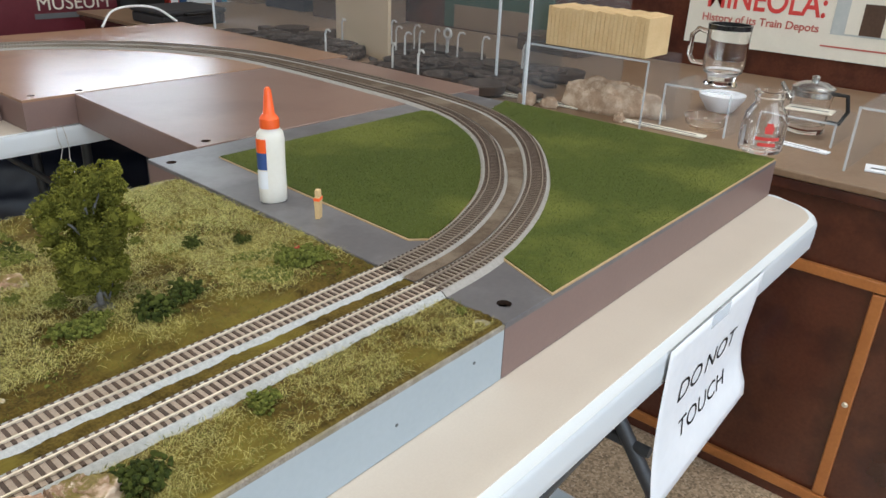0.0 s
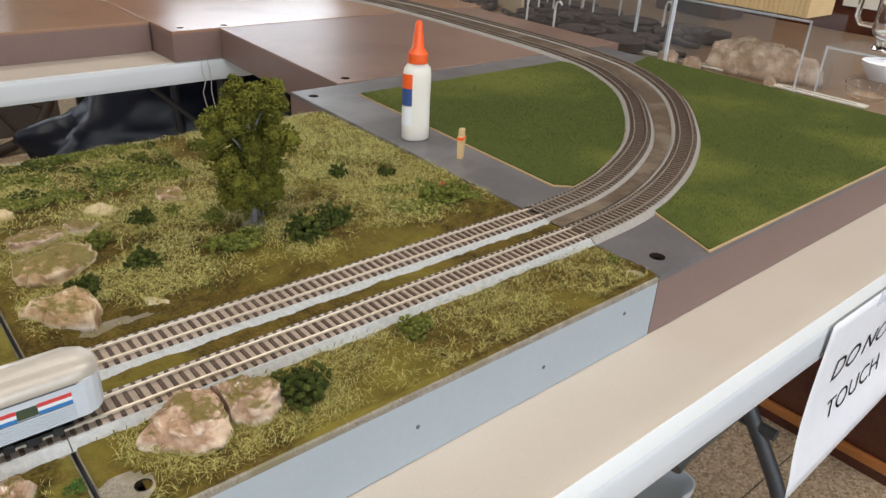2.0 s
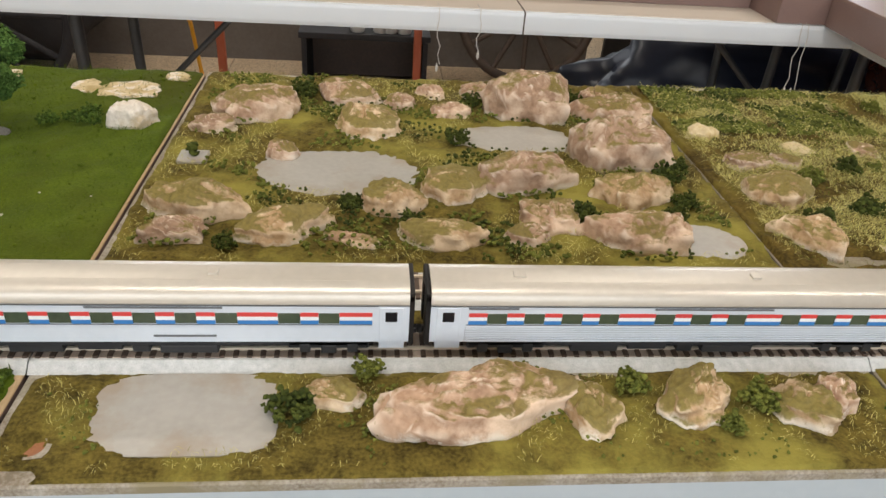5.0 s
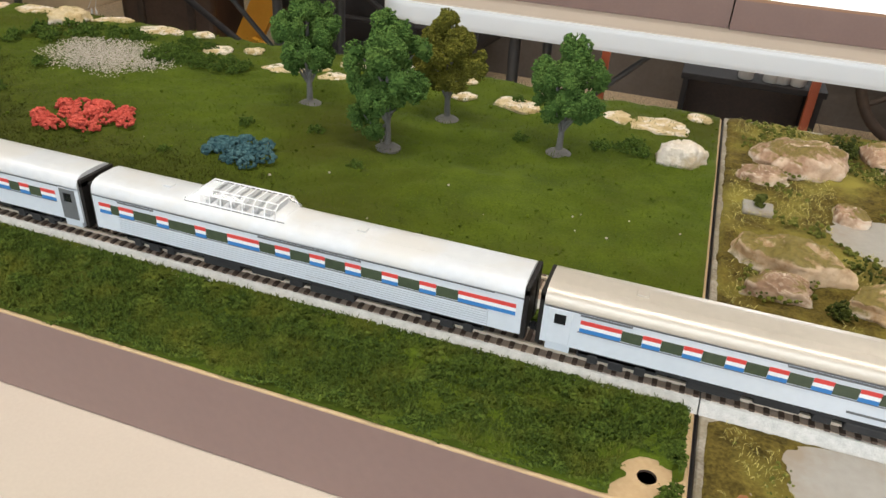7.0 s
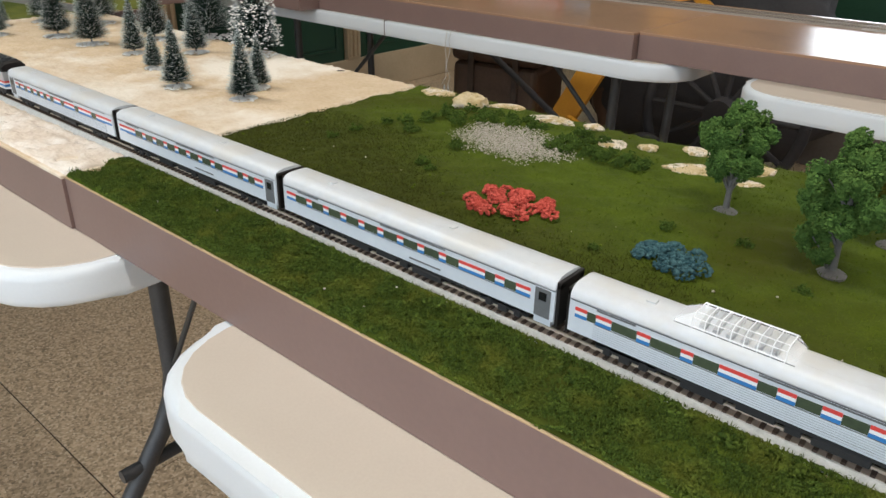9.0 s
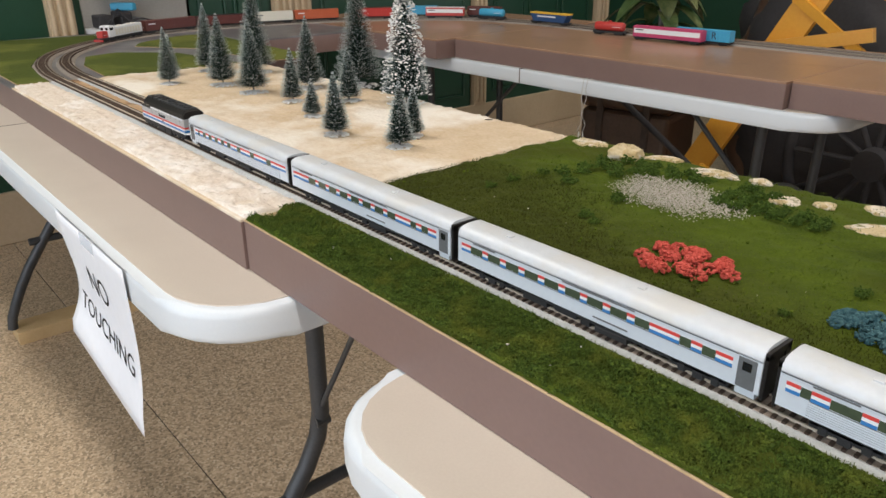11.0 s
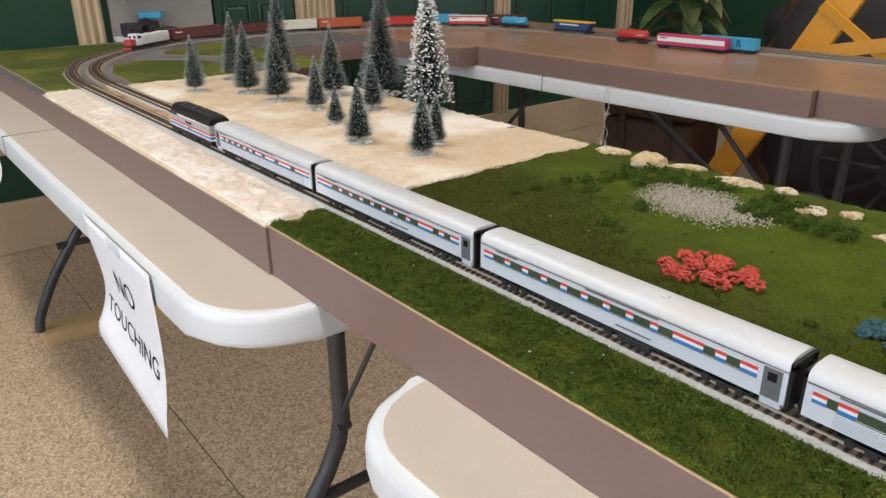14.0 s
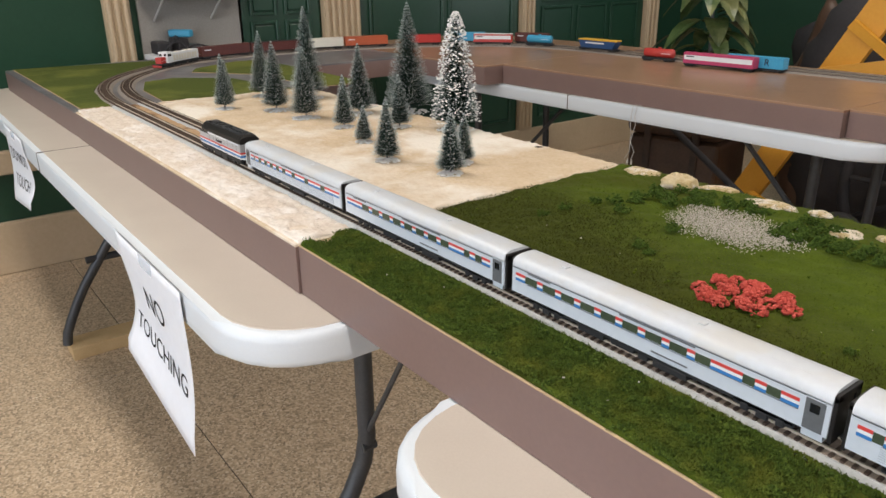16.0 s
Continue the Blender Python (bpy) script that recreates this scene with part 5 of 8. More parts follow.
pv, pf = clumps(np.c_[pc[:, 0] * ca - pc[:, 1] * sa - 1.782, pc[:, 0] * sa + pc[:, 1] * ca + 0.462, np.full(len(pc), ZD + 0.0047) + rngp.uniform(0, 0.002, len(pc))], rngp.uniform(0.0006, 0.0013, len(pc)), rngp, 0.7, solid=OCTA)
tagged(raw("gravel_patch", pv, pf, M_PEBBLE, None), "oval patch of pale pebbles on the lawn", "gravel", kind="stuff")
C_ROCKS = [(-2.033, 0.595, 0.07, 0.034), (-1.946, 0.572, 0.05, 0.04), (-1.898, 0.603, 0.05, 0.025), (-1.806, 0.593, 0.066, 0.03), (-1.739, 0.604, 0.03, 0.022), (-1.682, 0.550, 0.044, 0.028), (-1.637, 0.570, 0.028, 0.022), (-1.550, 0.534, 0.08, 0.034), (-1.494, 0.522, 0.042, 0.026), (-1.493, 0.582, 0.042, 0.026), (-1.330, 0.534, 0.03, 0.024), (-1.264, 0.537, 0.062, 0.034), (-1.240, 0.584, 0.022, 0.022), (-1.148, 0.551, 0.036, 0.034), (-1.103, 0.544, 0.064, 0.042), (-1.063, 0.594, 0.028, 0.02), (-1.346, 0.591, 0.03, 0.02), (-1.427, 0.601, 0.035, 0.02), (-1.580, 0.603, 0.05, 0.025)]
for i, (x, y, w, d) in enumerate(C_ROCKS):
    rock(x, y, w * 1.05, d * 1.35, 0.0034 if i != 1 else 0.020, M_FLAT if i != 1 else M_ROCKW, 120 + i, "flat cream plaster stone at the lawn's edge", 0.4 * math.sin(i), float(i != 1), ZD + 0.003)
rock(-1.073, 0.448, 0.046, 0.034, 0.024, M_ROCKP, 140, "pale rounded plaster stone on the lawn", 0.2, z=ZD + 0.003)
for i in range(26):
    a = i * 2.4
    bush(-1.669 + 0.055 * (i % 6 - 2.5) * 0.45, 0.494 + 0.011 * (i // 6 - 1.8), 0.0105 + 0.002 * math.sin(a), M_SHRUB, 300 + i, "low green shrub beside the pebbles", 0.8, 30, ZD + 0.004)
for i, (x, y, r) in enumerate([(-1.848, 0.551, 0.011), (-1.817, 0.555, 0.011), (-1.880, 0.536, 0.010), (-1.911, 0.507, 0.012), (-1.891, 0.477, 0.011), (-1.921, 0.547, 0.010), (-1.786, 0.545, 0.009), (-1.734, 0.555, 0.010), (-1.705, 0.536, 0.009), (-1.945, 0.428, 0.012), (-1.966, 0.408, 0.009), (-1.821, 0.392, 0.010), (-1.812, 0.316, 0.009), (-1.791, 0.306, 0.007), (-1.427, 0.355, 0.008), (-1.355, 0.295, 0.007), (-1.112, 0.451, 0.010), (-1.132, 0.456, 0.009), (-1.152, 0.446, 0.010), (-1.122, 0.475, 0.009), (-1.233, 0.432, 0.008), (-1.265, 0.546, 0.008), (-1.913, 0.403, 0.010), (-1.941, 0.473, 0.011), (-1.944, 0.516, 0.011), (-1.926, 0.492, 0.012), (-1.898, 0.548, 0.010), (-1.875, 0.555, 0.009), (-1.971, 0.352, 0.009), (-1.973, 0.310, 0.008), (-1.726, 0.558, 0.009), (-1.692, 0.548, 0.010), (-1.932, 0.455, 0.010), (-1.877, 0.510, 0.011), (-1.86, 0.524, 0.010), (-1.83, 0.530, 0.010), (-1.80, 0.535, 0.009), (-1.502, 0.341, 0.008), (-1.531, 0.248, 0.006)]):
    bush(x, y, r * 1.2, M_SHRUB, 340 + i, "small low green shrub on the lawn", 0.75, 34, ZD + 0.003)


def flower_bed(x, y, w, d, mat, label, n, seed, r):
    rng = np.random.default_rng(seed)
    t = thing("flower_bed", label, "flowers", (x, y, ZD + 0.003))
    c = np.c_[rng.uniform(-1, 1, n) * w / 2, rng.uniform(-1, 1, n) * d / 2]
    c = c[np.hypot(c[:, 0] / (w / 2), c[:, 1] / (d / 2)) < 1.02]
    cs = []
    for q in c:
        k = rng.normal(size=(48, 3))
        k /= np.linalg.norm(k, axis=1)[:, None]
        k[:, 2] = np.abs(k[:, 2])
        cs.append(np.array([*q, 0.003]) + k * 0.0085 * np.array([1, 1, 0.8]))
    cs = np.concatenate(cs)
    v, f = clumps(cs, r * rng.uniform(0.6, 1.3, len(cs)), rng, 0.9, 0.4)
    raw("blossoms", v, f, mat, t)
    v, f = clumps(np.c_[c, np.zeros(len(c))], np.full(len(c), 0.0085), rng, 0.5, 0.3)
    raw("foliage", v, f, M_TURFCLUMP, t)
    return t


flower_bed(-1.650, 0.280, 0.108, 0.078, M_REDFL, "bed of coral red foam flowers on the lawn", 34, 1, 0.0019)
flower_bed(-1.466, 0.273, 0.075, 0.055, M_BLUEFL, "bed of dull blue foam flowers on the lawn", 26, 2, 0.0019)
ROUND = [(0.01, 0.0, 0.87, 0.14), (-0.15, 0.06, 0.75, 0.145), (0.17, -0.04, 0.73, 0.14), (0.04, -0.17, 0.68, 0.14), (-0.05, 0.18, 0.68, 0.14), (-0.23, -0.08, 0.56, 0.125), (0.24, 0.07, 0.55, 0.125), (-0.08, -0.16, 0.49, 0.11), (0.1, 0.2, 0.49, 0.11), (0.0, 0.02, 0.6, 0.12), (0.0, -0.05, 0.43, 0.12), (-0.14, 0.08, 0.43, 0.105), (0.15, -0.06, 0.42, 0.105), (0.02, 0.13, 0.40, 0.1)]
tree(-1.476, 0.429, 0.125, M_LEAF, 11, "green round-crowned model tree on a disc base", ROUND, 0.4)
tree(-1.348, 0.353, 0.138, M_LEAF, 12, "tall green model tree with a low branch", ROUND + [(0.1, 0.05, 0.4, 0.13), (0.16, -0.03, 0.28, 0.1), (-0.08, 0.0, 0.42, 0.12), (0.0, 0.17, 0.27, 0.11), (-0.03, 0.1, 0.17, 0.08)], 0.3)
tree(-1.322, 0.455, 0.122, M_LEAFO, 13, "olive green model tree on a disc base", ROUND, 0.4)
tree(-1.190, 0.419, 0.122, M_LEAF, 16, "green round-crowned model tree on a pale disc", ROUND, 0.4)

# snow field
EDGE_D = ragged(RX[4] + 0.002, RX[3] - 0.002, 0.0, DEPTH - 0.006, 0.008, 43, [(-2.143, 0.030, 0.0135, 0.0135, 2), (-2.281, 0.602, 0.012, 0.012, 2)])
patch("D", RX[4] + 0.004, RX[3] - 0.004, Y2 + 0.0218, DEPTH - 0.008, M_SNOW, 0.005, 43, "snow_cover", label="cream textured plaster snow", inside=EDGE_D)
patch("D", RX[4] + 0.004, RX[3] - 0.004, 0.003, Y1 - 0.0218, M_SNOWF, 0.0072, 44, "snow_cover", 0.0035, label="lumpy cream plaster snow", coarse=30, inside=EDGE_D)
patch("D", RX[4], RX[3], Y1 + 0.0185, Y2 - 0.0185, M_STAINED, 0.0025, 45, "bare_strip", 0.003, base=ZD + 0.0012)
for x, y, r in HOLES["D"]:
    hole("D", x, y, r)


def bottle_brush(x, y, h, r, seed, frost=0.27, snowy=False):
    """A twisted-wire pine with frosted bristles."""
    rng = np.random.default_rng(seed)
    t = thing("frosted_pine", "snow-flocked tall green model pine" if snowy else "dark green bottle-brush pine with frosted tips", "tree", (x, y, ZD + 0.003), "frosted pines", turn=seed * 31)
    a = rng.uniform(0, math.tau, 130)
    q = r * 0.85 * rng.uniform(0, 1, 130) ** 0.6
    sv, sf = clumps(np.c_[q * np.cos(a), q * np.sin(a) * 0.9, 0.004 * (1 - q / r)], rng.uniform(0.0015, 0.004, 130), rng, 0.5, 0.4)
    raw("stand", sv, sf, M_FLOCK, t, "round white snowy stand")
    part("stem", tube([(0, 0, 0.003), (0, 0, h)], [0.0016, 0.0006], 6), M_BARK, t)
    z0 = 0.07 * h
    n = int(5200 * (h / 0.14) ** 0.9)
    u = rng.uniform(0, 1, n) ** 1.25
    levels = int(h / 0.0072)
    u = (np.floor(u * levels) + 0.5 + rng.normal(size=n) * 0.17) / levels
    u = np.clip(u, 0, 0.995)
    z = z0 + (h - z0) * u
    rad = r * (1 - u) ** 0.85 * rng.uniform(0.75, 1.08, n) + 0.001
    a = rng.uniform(0, math.tau, n)
    d = np.c_[np.cos(a), np.sin(a), rng.uniform(0.0, 0.4, n)]
    s = np.c_[-np.sin(a), np.cos(a), np.zeros(n)] * 0.0005
    o = np.c_[np.zeros(n), np.zeros(n), z]
    k = 1 - frost * rng.uniform(0.5, 1.4, n)
    m = o + d * (rad * k)[:, None]
    e = o + d * rad[:, None]
    i = 4 * np.arange(n)
    quad = lambda: np.stack([i, i + 1, i + 2, i + 3], 1)
    raw("bristles", np.stack([o - s, o + s, m + s, m - s], 1).reshape(-1, 3), quad(), M_PINE, t, "dense wiry green bristles")
    pick = rng.uniform(0, 1, n) < 0.42
    m, e, s = m[pick], e[pick] + np.array([0, 0, 0.0006]), s[pick] * 2.0
    i = 4 * np.arange(len(m))
    raw("frost", np.stack([m - s * 0.7, m + s * 0.7, e + s, e - s], 1).reshape(-1, 3), quad(), M_FROST, t, "white frosted tips")
    if snowy:
        n = n // 3
        q = rng.uniform(0, 1, n // 2)
        a = rng.uniform(0, math.tau, n // 2)
        rr = r * (1 - q) ** 0.6 * rng.uniform(0.75, 1.1, n // 2) + 0.002
        v, f = clumps(np.c_[rr * np.cos(a), rr * np.sin(a), z0 + (h - z0) * q], rng.uniform(0.0010, 0.0029, n // 2), rng, 0.6, 0.5)
        raw("snow_flock", v, f, M_FLOCK, t, "clotted white snow flock")
    return t


for i, (x, y, h, r) in enumerate([(-3.058, 0.292, 0.128, 0.024), (-3.175, 0.345, 0.10, 0.02), (-3.176, 0.445, 0.165, 0.032), (-2.957, 0.381, 0.158, 0.034), (-2.820, 0.390, 0.155, 0.034), (-3.064, 0.524, 0.225, 0.043), (-2.672, 0.405, 0.108, 0.023), (-2.784, 0.512, 0.156, 0.034), (-2.523, 0.363, 0.07, 0.018), (-2.368, 0.316, 0.106, 0.024), (-2.598, 0.497, 0.108, 0.025), (-2.725, 0.611, 0.24, 0.05), (-2.225, 0.347, 0.105, 0.023), (-2.269, 0.410, 0.085, 0.018)]):
    bottle_brush(x, y, h * 1.03, r * 1.14, 50 + i)
bottle_brush(-2.499, 0.573, 0.236, 0.05, 77, 0.2, True)

# corner grass
def grass_sheet(key, pts, label, mat=None, seed=1, z=ZD + 0.0032):
    """A trimmed mat of fine grass with a raw pale rim."""
    t = MODULES[key]
    lp = [(a - t.location.x, b - t.location.y) for a, b in pts]
    cx, cy = np.mean(lp, 0)
    part("mat_backing", prism(lp, ZD, z - 0.0014), M_PLY, t, "raw pale edge of a grass mat")
    part("grass_mat", prism([(cx + (a - cx) * (0.9925 + 0.003 * math.sin(40 * a + 60 * b)), cy + (b - cy) * (0.9925 + 0.003 * math.sin(50 * a))) for a, b in lp], ZD + 0.0005, z), mat or M_MAT, t, label)


n_in, _ = normals(east_in)
edge_in = (east_in + n_in * 0.0225)
edge_out = (east_out - normals(east_out)[0] * 0.0225)
keep_in = edge_in[(edge_in[:, 1] < 0.675) & (edge_in[:, 0] > 0.10)]
grass_sheet("F", [(0.083, 0.218), *[tuple(q) for q in keep_in[::3]], (0.61, 0.68), (0.108, 0.68)], "green fibre grass mat inside the curve")
keep_out = edge_out[(edge_out[:, 1] < 0.60) & (edge_out[:, 0] > 0.105)]
grass_sheet("F", [(0.088, 0.0003), (0.8322, 0.0043), (0.8288, 0.62), *[tuple(q) for q in keep_out[::-3]]], "green fibre grass mat outside the curve")
for key, reg, seed in (("F", (0.083, 0.64, 0.2, 0.68), 61), ("F", (0.09, 0.829, 0.003, 0.62), 62)):
    rg = np.random.default_rng(seed)
    hull = [(0.085, 0.22), *[tuple(q) for q in keep_in[::3]], (0.608, 0.678), (0.11, 0.678)] if seed == 61 else [(0.092, 0.005), (0.827, 0.009), (0.824, 0.618), *[tuple(q) for q in keep_out[::-3]]]

    def within(x, y, hull=hull):
        k = False
        for (xa, ya), (xb, yb) in zip(hull, hull[1:] + hull[:1]):
            if (ya > y) != (yb > y) and x < (xb - xa) * (y - ya) / (yb - ya) + xa:
                k = not k
        return k
    q = np.c_[rg.uniform(reg[0], reg[1], 42000), rg.uniform(reg[2], reg[3], 42000)]
    q = q[[within(*w) for w in q]]
    n = len(q)
    a = rg.uniform(0, math.tau, n)
    b = np.c_[q, np.full(n, ZD + 0.0028)]
    s = np.c_[np.cos(a), np.sin(a), np.zeros(n)] * 0.0005
    tip = b + np.c_[rg.normal(size=(n, 2)) * 0.0016, rg.uniform(0.0016, 0.0034, n)]
    i = 3 * np.arange(n)
    tagged(raw("static_grass", local(key, np.stack([b - s, b + s, tip], 1).reshape(-1, 3)), np.stack([i, i + 1, i + 2], 1), M_MATBLADE, MODULES[key]), kind="stuff")
# filler between the two curves
side_a, side_b = east_out + normals(east_out)[0] * 0.0215, east_in - n_in * 0.0215
k = min(len(side_a), len(side_b))
strip = np.vstack([np.c_[side_a[:k], np.full(k, ZD + 0.0038)], np.c_[side_b[:k], np.full(k, ZD + 0.0038)]])
raw("track_filler", local("F", strip), [(q, q + 1, k + q + 1, k + q) for q in range(k - 1)], M_FILL, MODULES["F"], "brown ballast between curved tracks")
for key in "FGH":
    for x, y, r in HOLES[key]:
        hole(key, x, y, r)
grass_sheet("E", [(-4.314, 0.015), (-3.301, 0.015), (-3.294, 0.084), (-3.582, 0.109), (-3.756, 0.169), (-3.934, 0.277), (-4.072, 0.430), (-4.171, 0.619), (-4.201, 0.766)], "dull green grass outside the curve")
grass_sheet("E", [(-3.281, 0.213), (-3.515, 0.229), (-3.679, 0.281), (-3.710, 0.378), (-3.588, 0.517), (-3.245, 0.574)], "dull green grass inside the curve")
grass_sheet("E", [(-3.237, 0.653), (-3.628, 0.616), (-3.823, 0.478), (-3.902, 0.519), (-4.003, 0.696), (-3.998, 0.803), (-3.223, 0.798)], "dull green grass beyond the model road")
# small screws in the grey fronts
for key, spots in (("A", ((-0.49, 0.03), (-0.40, 0.02), (-0.30, 0.035), (-0.16, 0.03), (-0.05, 0.045))), ("B", ((-1.005, 0.04), (-0.93, 0.035), (-0.79, 0.03), (-0.66, 0.04)))):
    for x, dz in spots:
        part("screw", turned([(0.0018, 0.0), (0.0018, 0.0006), (0.0006, 0.0009)], 10, m=pose(x - MODULES[key].location.x, -0.0002, ZT + dz, 90, 0, 0)), M_ROOFGREY, MODULES[key], "tiny dark screw head")
# a drab square footing with a tuft, and a bright sprig
footing = thing("footing", "pale square plaster footing with a small tuft", "base", (-1.000, 0.373, ZD + 0.002))
part("slab", slab(-0.013, 0.013, -0.012, 0.012, 0, 0.005, 0.0015), M_POND, footing)
v, f = clumps(np.array([(0.002 * math.cos(i * 2.4), 0.002 * math.sin(i * 2.4), 0.006 + 0.0012 * i) for i in range(9)]), np.full(9, 0.0034), np.random.default_rng(5), 0.9, 0.45)
raw("tuft", v, f, M_BUSH, footing)
bush(-0.525, 0.045, 0.0065, M_LEAF, 275, "tiny bright green sprig on the verge", 0.6, 24)

# ---- passenger train ----
straight = np.c_[np.linspace(RX[4], -0.002, 200), np.full(200, Y1)]
LINE = np.vstack([straight, east_out[1:]])
LINE_RUN = np.r_[0, np.cumsum(np.linalg.norm(np.diff(LINE, axis=0), axis=1))]


def on_line(line, run, s):
    return np.array([np.interp(s, run, line[:, 0]), np.interp(s, run, line[:, 1])])


def set_on(ob, line, run, s, length, flip=1):
    """Stand a car with its front at s, its two trucks on the line."""
    a, b = on_line(line, run, s + flip * 0.15 * length), on_line(line, run, s + flip * 0.85 * length)
    d = (b - a) / np.linalg.norm(b - a)
    o = a - d * 0.15 * length
    ob.matrix_basis = Matrix.Translation((o[0], o[1], RT)) @ Matrix.Rotation(math.atan2(d[1], d[0]), 4, "Z")


def hull(sections, bm=None, caps=True):
    """Skin between equal rings of points."""
    bm = bm or bmesh.new()
    rings = [[bm.verts.new(p) for p in s] for s in sections]
    k = len(rings[0])
    for a, b in zip(rings, rings[1:]):
        for i in range(k):
            bm.faces.new((a[i], a[(i + 1) % k], b[(i + 1) % k], b[i]))
    if caps:
        bm.faces.new(rings[0][::-1])
        bm.faces.new(rings[-1])
    return bm


def wheel_truck(parent, x, wheelbase, r=0.0052):
    a, b = x - wheelbase * 0.85, x + wheelbase * 0.85
    bm = box(bmesh.new(), x - 0.004, x + 0.004, -0.0132, 0.0132, 0.004, 0.0105)
    for s in (-1, 1):
        y0, y1 = sorted((s * 0.0132, s * 0.0168))
        box(bm, a, b, y0, y1, 0.0045, 0.0098, 0.0008, 1)
        for q in (x - wheelbase / 2, x + wheelbase / 2):
            box(bm, q - 0.0032, q + 0.0032, *sorted((s * 0.0134, s * 0.0174)), 0.0018, 0.0082, 0.0007, 1)
        box(bm, x - 0.0045, x + 0.0045, *sorted((s * 0.0134, s * 0.0174)), 0.0012, 0.0072, 0.0006, 1)
    tr = part("truck", bm, M_UNDER, parent, "black truck side frames")
    for dx in (-wheelbase / 2, wheelbase / 2):
        bm = turned([(r * 1.12, -0.0098), (r * 1.12, -0.009), (r, -0.0088), (r, -0.007), (0.0012, -0.0068), (0.0012, 0.0068), (r, 0.007), (r, 0.0088), (r * 1.12, 0.009), (r * 1.12, 0.0098)], 16, m=pose(x + dx, 0, r, 90, 0, 0))
        part("wheelset", bm, M_UNDER, tr, "", 40)
    return tr


def coupler(parent, x, sgn):
    bm = box(bmesh.new(), min(x, x + sgn * 0.006), max(x, x + sgn * 0.006), -0.0012, 0.0012, 0.0058, 0.0082)
    box(bm, min(x + sgn * 0.004, x + sgn * 0.0072), max(x + sgn * 0.004, x + sgn * 0.0072), -0.0028, 0.0028, 0.0052, 0.0088, 0.0006, 1)
    part("coupler", bm, M_UNDER, parent)


def roof_section(x, w, z0, z1, zr, n=9):
    """A half ring over the car: side walls from z0 to z1, an arched roof to zr."""
    pts = [(x, -w, z0), (x, -w, z1)]
    for k in range(1, n):
        a = math.pi * k / n
        pts.append((x, -w * math.copysign(abs(math.cos(a)) ** 0.62, math.cos(a)), z1 + (zr - z1) * math.sin(a) ** 0.72))
    return pts + [(x, w, z1), (x, w, z0)]


